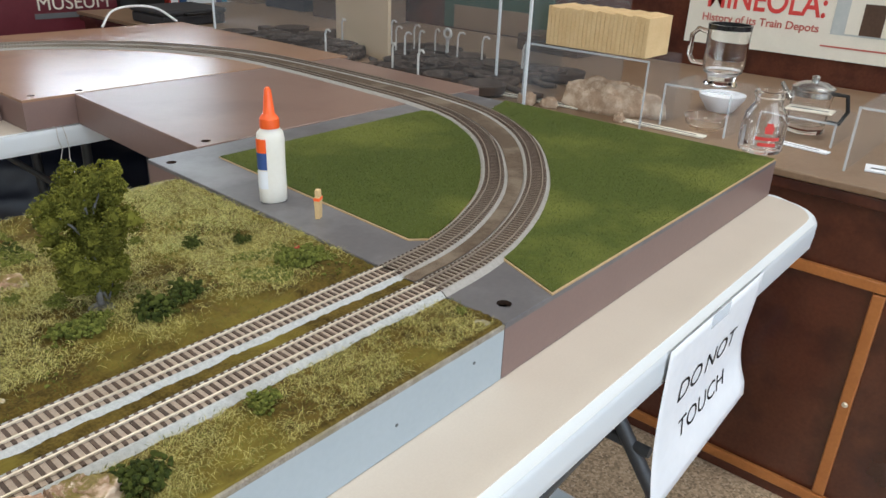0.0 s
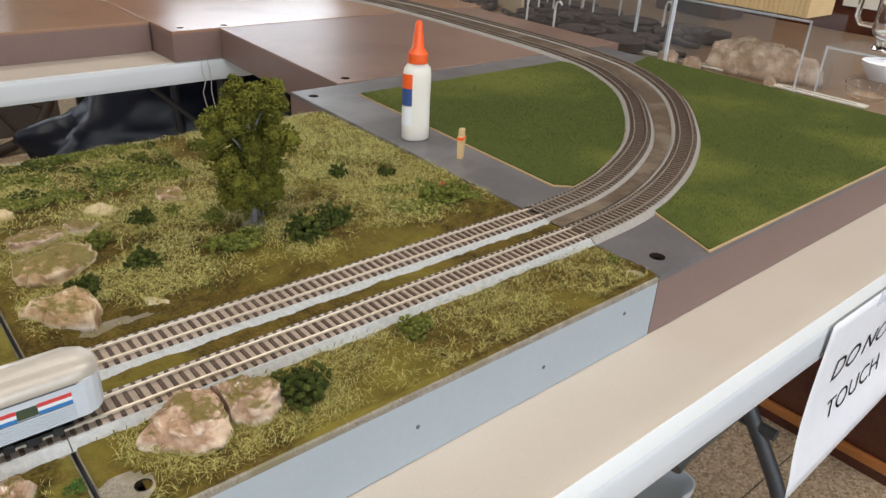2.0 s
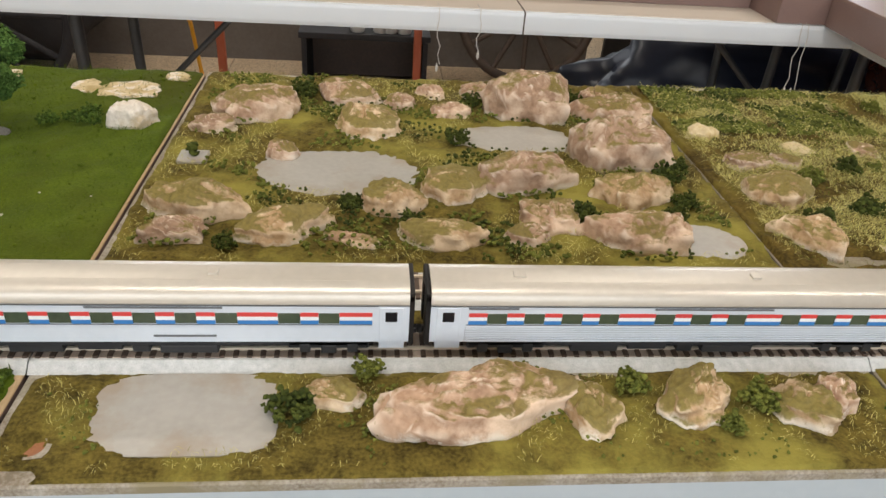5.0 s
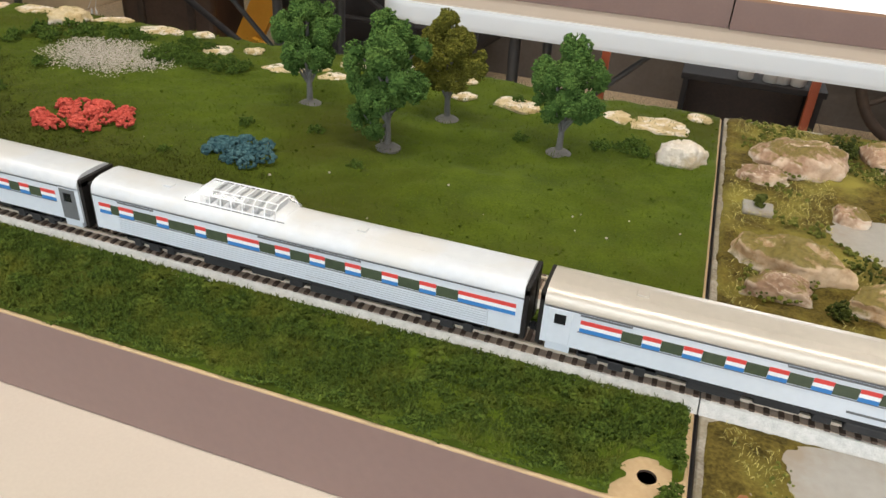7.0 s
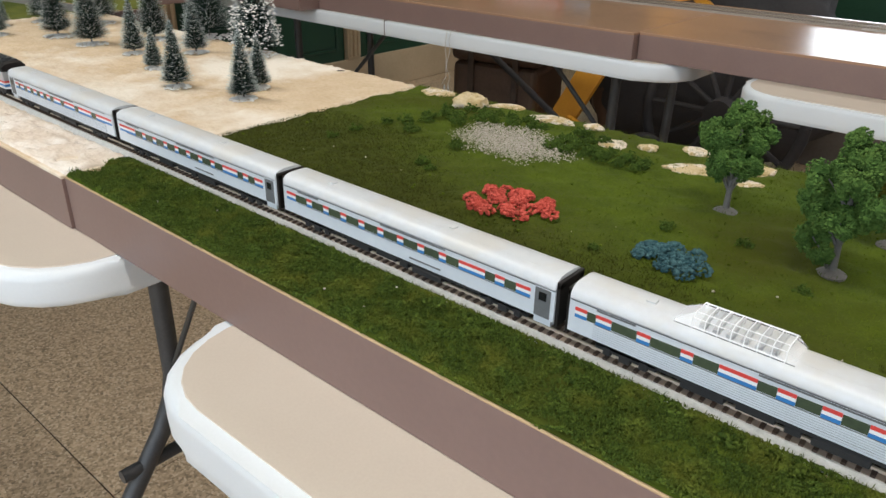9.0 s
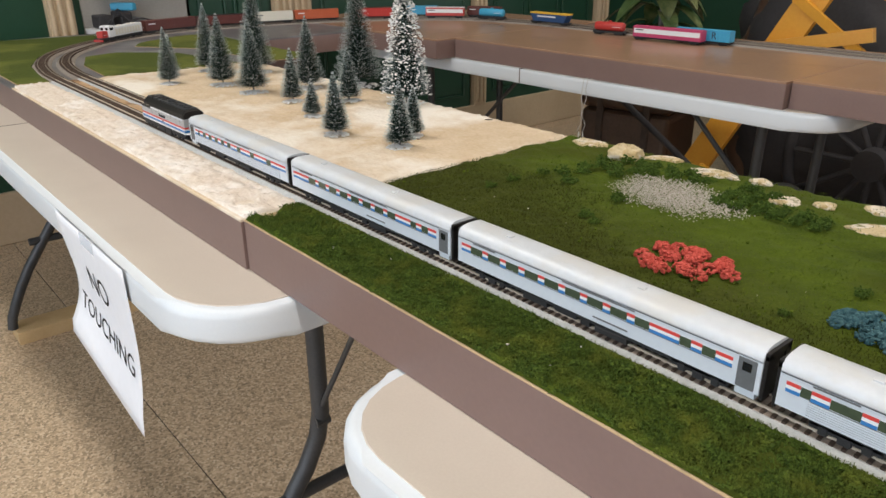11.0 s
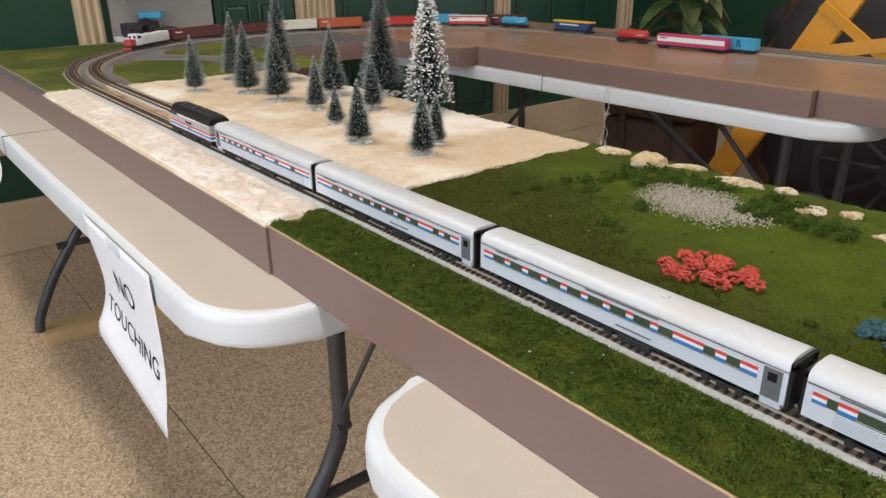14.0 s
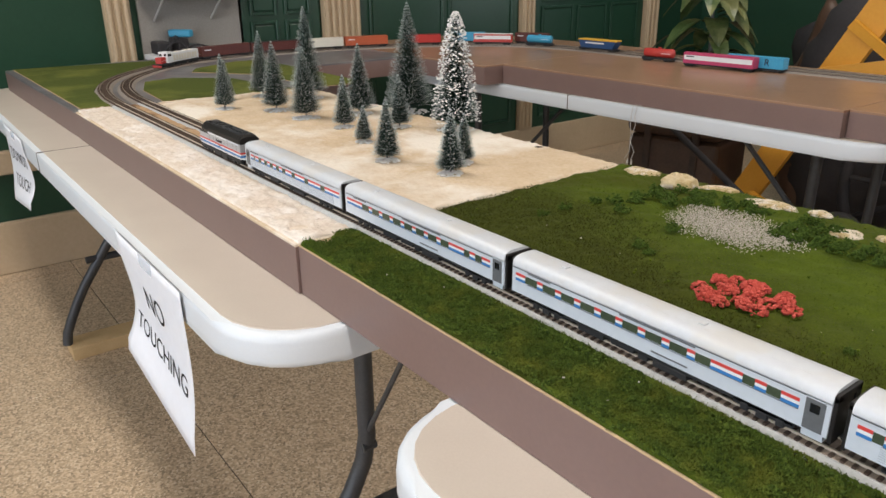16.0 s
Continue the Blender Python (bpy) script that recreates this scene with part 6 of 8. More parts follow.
def locomotive():
    t = thing("diesel_locomotive", "silver and black cab diesel locomotive with tricolour stripe", "locomotive")
    L, W = 0.178, 0.018
    zs = 0.0136
    nose = lambda z: [(0.0035, -W, z), (0.0, -0.006, z), (0.0, 0.006, z), (0.0035, W, z), (L, W, z), (L, -W, z)]
    low = hull([nose(zs), nose(0.0235), nose(0.0335)])
    part("lower_body", low, M_LOCOSILVER, t, "silver grey panelled lower body")
    for name, m, za, zb in (("blue_stripe", M_BLUE, 0.0162, 0.0194), ("white_stripe", M_WHITE, 0.0194, 0.0217), ("red_stripe", M_RED, 0.0217, 0.0246)):
        k = 0.00018
        o = lambda z: [(0.0035 - k, -W - k, z), (-k, -0.006, z), (-k, 0.006, z), (0.0035 - k, W + k, z), (L + k, W + k, z), (L + k, -W - k, z)]
        part(name, hull([o(za), o(zb)]), m, t)
    # silver upper sides behind the cab
    part("side_panel", slab(0.0425, L - 0.0005, -W, W, 0.0335, 0.0383), M_LOCOSILVER, t, "silver side panels")
    for x in (0.048, 0.0665, 0.089, 0.112, 0.127, 0.148, 0.163):
        part("panel_seam", slab(x, x + 0.0004, -W - 0.0002, W + 0.0002, 0.0255, 0.038), M_ROOFGREY, t)
    for x0, x1 in ((0.046, 0.076), (0.08, 0.124), (0.13, 0.172)):
        part("filter_grille", slab(x0, x1, -W - 0.0004, W + 0.0004, 0.0352, 0.0376, 0.0002, 1), M_WHITE if x0 < 0.1 else M_SILVER, t, "pale raised intake grille")
    # black nose and cab
    cab = hull([[(0.0035, -W, 0.0335), (0.0, -0.006, 0.0335), (0.0, 0.006, 0.0335), (0.0035, W, 0.0335), (0.043, W, 0.0335), (0.043, -W, 0.0335)],
                [(0.0045, -W * 0.98, 0.0362), (0.0015, -0.006, 0.0362), (0.0015, 0.006, 0.0362), (0.0045, W * 0.98, 0.0362), (0.043, W, 0.0362), (0.043, -W, 0.0362)]])
    part("nose", cab, M_BLACK, t, "black short nose")
    cabtop = hull([[(0.0125, -W * 0.98, 0.0362), (0.011, 0, 0.0362), (0.0125, W * 0.98, 0.0362), (0.043, W, 0.0362), (0.043, -W, 0.0362)],
                   [(0.0165, -W * 0.97, 0.0445), (0.0155, 0, 0.0445), (0.0165, W * 0.97, 0.0445), (0.043, W * 0.99, 0.0445), (0.043, -W * 0.99, 0.0445)],
                   [(0.0185, -0.012, 0.051), (0.018, 0, 0.052), (0.0185, 0.012, 0.051), (0.043, 0.012, 0.0525), (0.043, -0.012, 0.0525)]])
    c = part("cab", cabtop, M_BLACK, t, "black cab with raked windscreen")
    for y0, y1 in ((-0.0125, -0.0012), (0.0012, 0.0125)):
        part("windscreen", hull([[(0.0121, y0, 0.0375), (0.0121, y1, 0.0375), (0.0128, y1, 0.0375), (0.0128, y0, 0.0375)], [(0.0152, y0, 0.0438), (0.0152, y1, 0.0438), (0.016, y1, 0.0438), (0.016, y0, 0.0438)]]), M_BLACKGLASS, c)
    for s in (-1, 1):
        for x0, x1 in ((0.0185, 0.0235), (0.0255, 0.0310), (0.0330, 0.0385)):
            part("side_window", slab(x0, x1, s * W - 0.0004, s * W + 0.0004, 0.0365, 0.0418, 0.0003, 1), M_BLACKGLASS, c)
        part("number_board", slab(0.0168, 0.0176, s * 0.0075 - 0.0038, s * 0.0075 + 0.0038, 0.0468, 0.0488), M_WHITE, c, "small pale number board")
    # black hood with sloped shoulders
    sec = lambda x: [(x, -W, 0.0383), (x, -W * 0.985, 0.0455), (x, -0.0125, 0.0515), (x, 0, 0.0528), (x, 0.0125, 0.0515), (x, W * 0.985, 0.0455), (x, W, 0.0383)]
    hood = part("hood", hull([sec(0.043), sec(L - 0.004), [(L, p[1] * 0.97, p[2] - (0.0025 if p[2] > 0.05 else 0)) for p in sec(L)]]), M_BLACK, t, "black sloped hood")
    for x0, x1 in ((0.021, 0.039), (0.045, 0.059), (0.062, 0.076), (0.0785, 0.0865), (0.0885, 0.109), (0.112, 0.117), (0.119, 0.170)):
        part("roof_hatch", slab(x0, x1, -0.0112, 0.0112, 0.0515, 0.0534, 0.0004, 1), M_HATCH, hood, "dark grey roof hatch")
    part("exhaust_box", slab(0.0475, 0.0565, -0.0065, 0.0065, 0.0533, 0.0549, 0.0004, 1), M_HATCH, hood)
    part("vent", slab(0.0685, 0.0745, -0.008, 0.008, 0.0533, 0.0541, 0.0003, 1), M_BLACK, hood)
    part("vent", slab(0.1128, 0.1165, -0.004, 0.004, 0.0533, 0.0546, 0.0003, 1), M_BLACK, hood)
    part("horn", slab(0.033, 0.0365, -0.0095, -0.0065, 0.0533, 0.0552, 0.0003, 1), M_BLACK, hood)
    for x in (0.0985, 0.1275, 0.1425, 0.1585):
        fan = part("roof_fan", turned([(0.0068, 0.0530), (0.0068, 0.0553), (0.0060, 0.0553), (0.0058, 0.0538), (0.0004, 0.0538)], 28, m=pose(x, 0, 0)), M_UNDER, hood, "round black cooling fan", 40)
        bm = bmesh.new()
        for k in range(8):
            a = k * math.pi / 8
            tube([(x + 0.0062 * math.cos(a), 0.0062 * math.sin(a), 0.0549), (x - 0.0062 * math.cos(a), -0.0062 * math.sin(a), 0.0549)], 0.00028, 5, bm)
        for rr in (0.0022, 0.0044):
            tube([(x + rr * math.cos(k * math.tau / 20), rr * math.sin(k * math.tau / 20), 0.0549) for k in range(21)], 0.00022, 5, bm)
        part("fan_guard", bm, M_HATCH, fan)
    for s in (-1, 1):
        part("logo_mark", box(box(box(bmesh.new(), 0.0785, 0.0815, s * (W + 0.0002) - 0.0002, s * (W + 0.0002) + 0.0002, 0.0268, 0.0320), 0.0825, 0.093, s * (W + 0.0002) - 0.0002, s * (W + 0.0002) + 0.0002, 0.0268, 0.0302), 0.094, 0.1035, s * (W + 0.0002) - 0.0002, s * (W + 0.0002) + 0.0002, 0.0268, 0.0312), M_INK, t, "black lettering block")
        part("number_bars", slab(0.0885, 0.096, s * (W + 0.0004) - 0.0002, s * (W + 0.0004) + 0.0002, 0.0197, 0.0213), M_ROOFGREY, t)
    part("side_sill", slab(0.003, L, -W - 0.0005, W + 0.0005, zs - 0.0006, zs + 0.0008, 0.0002, 1), M_WHITE, t, "pale sill along the body")
    for x in (0.034, 0.074, 0.128):
        part("step_bracket", slab(x, x + 0.005, -W - 0.0009, W + 0.0009, zs - 0.0010, zs + 0.0022, 0.0003, 1), M_WHITE, t)
    part("rear_platform", hull([[(L, -W, zs - 0.0004), (L, W, zs - 0.0004), (L + 0.007, 0.011, zs - 0.0004), (L + 0.007, -0.011, zs - 0.0004)], [(L, -W, zs + 0.0012), (L, W, zs + 0.0012), (L + 0.007, 0.011, zs + 0.0012), (L + 0.007, -0.011, zs + 0.0012)]]), M_WHITE, t, "pale rear platform")
    part("rear_door", slab(L, L + 0.0006, -0.005, 0.005, 0.0245, 0.042, 0.0003, 1), M_ROOFGREY, t)
    for s in (-1, 1):
        part("rear_ladder", box(box(bmesh.new(), L - 0.001, L + 0.005, s * 0.0165 - 0.0007, s * 0.0165 + 0.0007, 0.0012, 0.0022), L - 0.001, L + 0.005, s * 0.0165 - 0.0007, s * 0.0165 + 0.0007, 0.0052, 0.0062), M_UNDER, t)
        part("headlight", slab(-0.0004, 0.0008, s * 0.004 - 0.0014, s * 0.004 + 0.0014, 0.0275, 0.0300, 0.0003, 1), M_WHITE, t)
    part("pilot", hull([[(0.001, -0.015, 0.0015), (0.001, 0.015, 0.0015), (0.006, 0.015, 0.0015), (0.006, -0.015, 0.0015)], [(0.0028, -0.0168, 0.0135), (0.0028, 0.0168, 0.0135), (0.008, 0.0168, 0.0135), (0.008, -0.0168, 0.0135)]]), M_UNDER, t, "black pilot plate")
    part("underframe", slab(0.006, L - 0.004, -0.0166, 0.0166, 0.0086, zs - 0.0006), M_UNDER, t)
    part("fuel_tank", slab(0.062, 0.092, -0.0172, 0.0172, 0.0010, 0.0092, 0.0008), M_UNDER, t)
    part("battery_box", slab(0.094, 0.118, -0.0172, 0.0172, 0.0004, 0.0092, 0.0008), M_UNDER, t)
    for x in (0.034, 0.146):
        wheel_truck(t, x, 0.031, 0.0058)
    coupler(t, 0.0015, -1)
    coupler(t, L + 0.006, 1)
    return t


CL = 0.316


def coach(label, roof, plan, dome=False, rounded_end=False, lower=None, doors=(True, True)):
    """A streamlined coach: fluted sides, window band with tricolour blocks, arched roof."""
    t = thing("passenger_coach", label, "train car", group="passenger coaches")
    W, zb, zw0, zw1, ze, zr = 0.0178, 0.0106, 0.0236, 0.0318, 0.0372, 0.0475
    side = [(0.0, -W), (CL, -W), (CL, W), (0.0, W)]
    if rounded_end:
        side = [(0.0, -W), (CL - 0.016, -W)] + [(CL - 0.016 + 0.016 * math.sin(a), -W * math.cos(a)) for a in np.linspace(0.2, math.pi - 0.2, 9)] + [(CL - 0.016, W), (0.0, W)]
    body = part("lower_body", prism(side, zb, ze), M_SILVER, t, "silver fluted side")
    smooth_side = plan[0][1] > 0.0115 and doors[1]
    # the darkened panel paints the shade between the raised bars
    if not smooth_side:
        part("fluted_panel", slab(0.0208, CL - 0.0208, -W - 0.0002, W + 0.0002, 0.0112, 0.0232), M_FLUTESHADE, body, "silver panel darkened for the shade between flutes")
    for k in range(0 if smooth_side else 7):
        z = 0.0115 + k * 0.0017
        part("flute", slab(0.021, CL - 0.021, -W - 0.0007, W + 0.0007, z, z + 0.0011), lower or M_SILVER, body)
    pts = lambda x, s=1.0: [(p[0], p[1] * s, ze + (p[2] - ze) * (s if s < 1 else 1)) for p in roof_section(x, W, ze - 0.0008, ze + 0.0008, zr)]
    rings = [pts(0.0), pts(CL)] if not rounded_end else [pts(0.0), pts(CL - 0.016), pts(CL - 0.006, 0.8), pts(CL - 0.001, 0.45)]
    top = part("roof", hull(rings), roof, t, "arched ribbed roof", 35)
    part("roof_rib", slab(0.002, CL - 0.02, -0.0075, -0.0071, zr - 0.0016, zr - 0.0002), roof, top)
    part("roof_rib", slab(0.002, CL - 0.02, 0.0071, 0.0075, zr - 0.0016, zr - 0.0002), roof, top)
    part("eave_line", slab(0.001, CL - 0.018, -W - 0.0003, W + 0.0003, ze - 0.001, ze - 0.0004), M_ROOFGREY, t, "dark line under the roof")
    for x0, x1, z in ((0.022, 0.052, 0.0346), (0.135, 0.21, 0.0346), (0.17, 0.205, 0.0146)):
        part("letter_bar", slab(x0, x1, -W - 0.0006, W + 0.0006, z, z + 0.0012), M_ROOFGREY, t, "thin dark unreadable lettering strip")
    stripes = {"red_stripe": (M_RED, 0.0290, zw1), "white_stripe": (M_WHITE, 0.0264, 0.0290), "blue_stripe": (M_BLUE, zw0, 0.0264)}
    x = 0.0225 if doors[0] else 0.005
    room = (CL - 0.0215 if doors[1] else CL - 0.004) - x
    k0 = room / sum(w for _, w in plan)
    for kind, w in plan:
        w *= k0
        if kind == "w":
            p = part("window", slab(x + 0.0001, x + w - 0.0001, -W - 0.0003, W + 0.0003, zw0 + 0.0004, zw1 - 0.0004, 0.0002, 1), M_PANE, t)
        else:
            for k, (m, z0, z1) in stripes.items():
                part(k, slab(x, x + w, -W - 0.00025, W + 0.00025, z0, z1), m, t)
        x += w
    part("window_band_edge", slab(0.0215, CL - 0.0215, -W - 0.00035, W + 0.00035, zw0 - 0.0006, zw0), M_ROOFGREY, t)
    ends = [x0 for x0, k in ((0.0035, doors[0]), (CL - 0.0175, doors[1] and not rounded_end)) if k]
    for x0 in ends:
        d = part("vestibule_door", slab(x0, x0 + 0.014, -W - 0.0004, W + 0.0004, 0.0115, 0.0355, 0.0003, 1), M_ROOFGREY if roof == M_ROOF else M_SILVER, t, "grey vestibule door")
        part("door_window", slab(x0 + 0.0035, x0 + 0.0105, -W - 0.0007, W + 0.0007, 0.0255, 0.0325, 0.0003, 1), M_BLACKGLASS, d)
        part("step_well", slab(x0, x0 + 0.015, -W + 0.0006, W - 0.0006, 0.0055, 0.0105), M_SILVER, t)
    for x0 in ((-0.003,) if rounded_end else (-0.003, CL)):
        bm = box(bmesh.new(), x0, x0 + 0.003, -0.0165, -0.0085, 0.007, 0.0425, 0.0004, 1)
        box(bm, x0, x0 + 0.003, 0.0085, 0.0165, 0.007, 0.0425, 0.0004, 1)
        box(bm, x0, x0 + 0.003, -0.0165, 0.0165, 0.0385, 0.0445, 0.0004, 1)
        box(bm, x0 + 0.001, x0 + 0.002, -0.0085, 0.0085, 0.007, 0.0385)
        part("diaphragm", bm, M_BLACK, t, "black gangway diaphragm")
    part("underframe", slab(0.024, CL - 0.024, -0.0168, 0.0168, 0.0072, zb), M_UNDER, t)
    for x0, x1, y in ((0.088, 0.118, 0.0), (0.125, 0.15, 0.002), (0.156, 0.166, 0.0), (0.172, 0.205, -0.001)):
        part("equipment_box", slab(x0, x1, -0.0166 + y, 0.0166, 0.0018, 0.0074, 0.0006, 1), M_UNDER, t)
    for x0 in (0.047, CL - 0.047):
        wheel_truck(t, x0, 0.028)
    coupler(t, 0.001, -1)
    if not rounded_end:
        coupler(t, CL - 0.001, 1)
    part("roof_vent", slab(0.05, 0.057, -0.003, 0.003, zr - 0.0008, zr + 0.0012, 0.0003, 1), roof, top)
    part("roof_vent", slab(0.20, 0.206, -0.003, 0.003, zr - 0.0008, zr + 0.0012, 0.0003, 1), roof, top)
    if dome:
        d0, d1, dw = 0.075, 0.152, 0.0125
        sec = lambda x, h, w=dw: [(x, -w, zr - 0.004), (x, -w * 0.92, zr + h * 0.7), (x, -w * 0.6, zr + h), (x, w * 0.6, zr + h), (x, w * 0.92, zr + h * 0.7), (x, w, zr - 0.004)]
        g = part("dome", hull([sec(d0, 0.001), sec(d0 + 0.012, 0.0085), sec(d1 - 0.006, 0.0085), sec(d1, 0.0015)]), M_GLASS, t, "clear glazed observation dome")
        for x0 in np.linspace(d0 + 0.012, d1 - 0.006, 8):
            q = sec(x0, 0.0088, dw + 0.0002)
            part("dome_rib", tube(q, 0.00042, 6), M_WHITE, g)
        for y, h in ((dw * 0.94, 0.0062), (-dw * 0.94, 0.0062), (dw * 0.6, 0.0088), (-dw * 0.6, 0.0088), (dw, 0.0), (-dw, 0.0)):
            part("dome_rail", tube([(d0 + 0.012, y, zr + h), (d1 - 0.006, y, zr + h)], 0.00042, 6), M_WHITE, g)
        part("dome_floor", slab(d0, d1, -dw, dw, zr - 0.0035, zr - 0.001), M_ROOFGREY, g)
        for x0 in np.arange(d0 + 0.016, d1 - 0.012, 0.009):
            part("seat", box(box(bmesh.new(), x0, x0 + 0.0045, -0.009, 0.009, zr - 0.001, zr + 0.0018), x0 + 0.0035, x0 + 0.0048, -0.009, 0.009, zr, zr + 0.0052), M_LOCOSILVER, g)
    return t


def pattern(long_at=(), n=14, first=0.011):
    """Alternating blocks and windows along the side."""
    out, total = [("b", first)], first
    k = 0
    while total < CL - 0.045 - 0.0245:
        w, b = 0.0120 + 0.0004 * (k % 3), 0.0103
        if k in long_at:
            b = 0.0226
        out += [("w", w), ("b", b)]
        total += w + b
        k += 1
    out.append(("b", CL - 0.0445 - total))
    return out


FIRST = [("b", 0.011), ("w", 0.006), ("b", 0.0125)] + [("w", 0.011), ("b", 0.0105)] * 4 + [("w", 0.0115), ("b", 0.021), ("w", 0.011), ("b", 0.030), ("w", 0.012), ("b", 0.036), ("w", 0.013), ("b", 0.040)]
SECOND = [("b", 0.034)] + [("w", 0.0150), ("b", 0.0066)] * 7 + [("w", 0.0135), ("b", 0.024), ("w", 0.009), ("b", 0.008), ("w", 0.010), ("b", 0.012)]
THIRD = [("b", 0.012)] + [("w", 0.0150), ("b", 0.0066)] * 8 + [("w", 0.0125), ("b", 0.024), ("w", 0.009), ("b", 0.008), ("w", 0.010), ("b", 0.012)]
DOME = [("b", 0.008), ("w", 0.006), ("b", 0.010), ("w", 0.016), ("b", 0.008), ("w", 0.018), ("b", 0.007), ("w", 0.014), ("b", 0.020), ("w", 0.010)] + [("b", 0.009), ("w", 0.012)] * 5 + [("b", 0.03)]
train = [
    (locomotive(), 0.203),
    (coach("silver fluted coach with pale roof behind the locomotive", M_ROOF, FIRST, doors=(True, False)), CL),
    (coach("silver smooth-sided coach with tricolour window blocks", M_ROOF, SECOND, lower=M_SILVER, doors=(False, True)), CL),
    (coach("silver streamlined coach with cream roof", M_ROOF, THIRD, doors=(False, True)), CL),
    (coach("silver dome coach with a glazed roof dome", M_ROOF, DOME, dome=True, doors=(False, False)), CL),
    (coach("silver streamlined coach with tan roof centre", M_ROOFTAN, pattern((7,), first=0.024), lower=M_WHITE), CL),
    (coach("silver observation coach with rounded tail", M_ROOFTAN, pattern((3, 6)), rounded_end=True), CL),
]
s_front = -2.662 - RX[4]
for ob, ln in train:
    set_on(ob, LINE, LINE_RUN, s_front, ln)
    if ln < CL:
        ob.matrix_basis = ob.matrix_basis @ Matrix.Diagonal((1.09, 1.0, 1.0, 1.0))
    s_front += ln + 0.0125

# ---- freight cars ----
REDP = surface("red_car_paint", (0.42, 0.035, 0.03), (0.5, 0.05, 0.04), 30, 0.4, bump=0.02)
PINKP = surface("magenta_car_paint", (0.46, 0.05, 0.13), (0.54, 0.07, 0.17), 30, 0.4, bump=0.02)
SKYP = surface("sky_blue_car_paint", (0.05, 0.32, 0.52), (0.07, 0.37, 0.58), 30, 0.4, bump=0.02)
NAVYP = surface("navy_car_paint", (0.02, 0.06, 0.16), (0.03, 0.08, 0.2), 30, 0.4, bump=0.02)
YELP = surface("yellow_car_paint", (0.7, 0.42, 0.04), (0.78, 0.48, 0.05), 30, 0.4, bump=0.02)
MARP = surface("oxide_car_paint", (0.09, 0.022, 0.018), (0.13, 0.034, 0.026), 30, 0.5, bump=0.05)
ORAP = surface("orange_car_paint", (0.42, 0.09, 0.035), (0.5, 0.12, 0.05), 30, 0.5, bump=0.05)
CREAMP = surface("cream_car_paint", (0.68, 0.64, 0.55), (0.74, 0.7, 0.6), 30, 0.5, bump=0.05)


def boxcar(label, L, side, roof, stripe=None, text=""):
    t = thing("freight_car", label, "freight car", group="freight cars")
    W, z0, z1 = 0.0172, 0.0105, 0.0445
    part("car_body", slab(0, L, -W, W, z0, z1, 0.0006, 1), side, t)
    n = int(L / 0.011)
    for k in range(1, n):
        if abs(k - n / 2) > 1.3:
            part("side_rib", slab(k * L / n - 0.0003, k * L / n + 0.0003, -W - 0.0005, W + 0.0005, z0 + 0.001, z1 - 0.002), side, t)
    part("sliding_door", slab(L / 2 - 0.011, L / 2 + 0.011, -W - 0.0007, W + 0.0007, z0 + 0.001, z1 - 0.003, 0.0004, 1), side, t)
    part("car_roof", hull([[(x, -W - 0.0004, z1 - 0.0006), (x, 0, z1 + 0.0022), (x, W + 0.0004, z1 - 0.0006), (x, W, z1 - 0.0016), (x, -W, z1 - 0.0016)] for x in (-0.0003, L + 0.0003)]), roof, t)
    if stripe:
        part("band", slab(0.004, L - 0.004, -W - 0.0009, W + 0.0009, z0 + 0.012, z1 - 0.007), stripe, t, "pale broad side band")
    part("lettering_bar", slab(0.012, 0.04, -W - 0.0012, W + 0.0012, z1 - 0.013, z1 - 0.0095), M_INK if stripe or side == SKYP or side == CREAMP else M_WHITE, t, "unreadable lettering bar")
    if text:
        for s in (-1,):
            text_mesh("letter", text, 0.030, M_INK, t, pose(L * 0.72, -W - 0.0012, 0.0275, 90, 0, 0), "large black letter")
    part("underframe", slab(0.004, L - 0.004, -0.012, 0.012, 0.0055, z0), M_UNDER, t)
    for x in (0.022, L - 0.022):
        wheel_truck(t, x, 0.02)
    coupler(t, 0.001, -1)
    coupler(t, L - 0.001, 1)
    return t


def tank_car(label, L, mat):
    t = thing("freight_car", label, "freight car", group="freight cars")
    part("tank", turned([(0.006, 0.004), (0.0135, 0.007), (0.0155, 0.012), (0.0155, L - 0.012), (0.0135, L - 0.007), (0.006, L - 0.004)], 24, m=pose(0, 0, 0.0275, 0, 90, 0)), mat, t, "round red tank", 40)
    part("hatch", turned([(0.006, 0.041), (0.006, 0.0465), (0.004, 0.0475)], 16, m=pose(L / 2, 0, 0)), mat, t, "", 40)
    part("white_swoosh", slab(L * 0.62, L * 0.9, -0.0156, 0.0156, 0.0262, 0.0278, 0.0003, 1), M_WHITE, t)
    part("underframe", slab(0.0, L, -0.011, 0.011, 0.006, 0.0125), M_UNDER, t)
    for x in (0.022, L - 0.022):
        wheel_truck(t, x, 0.02)
    return t


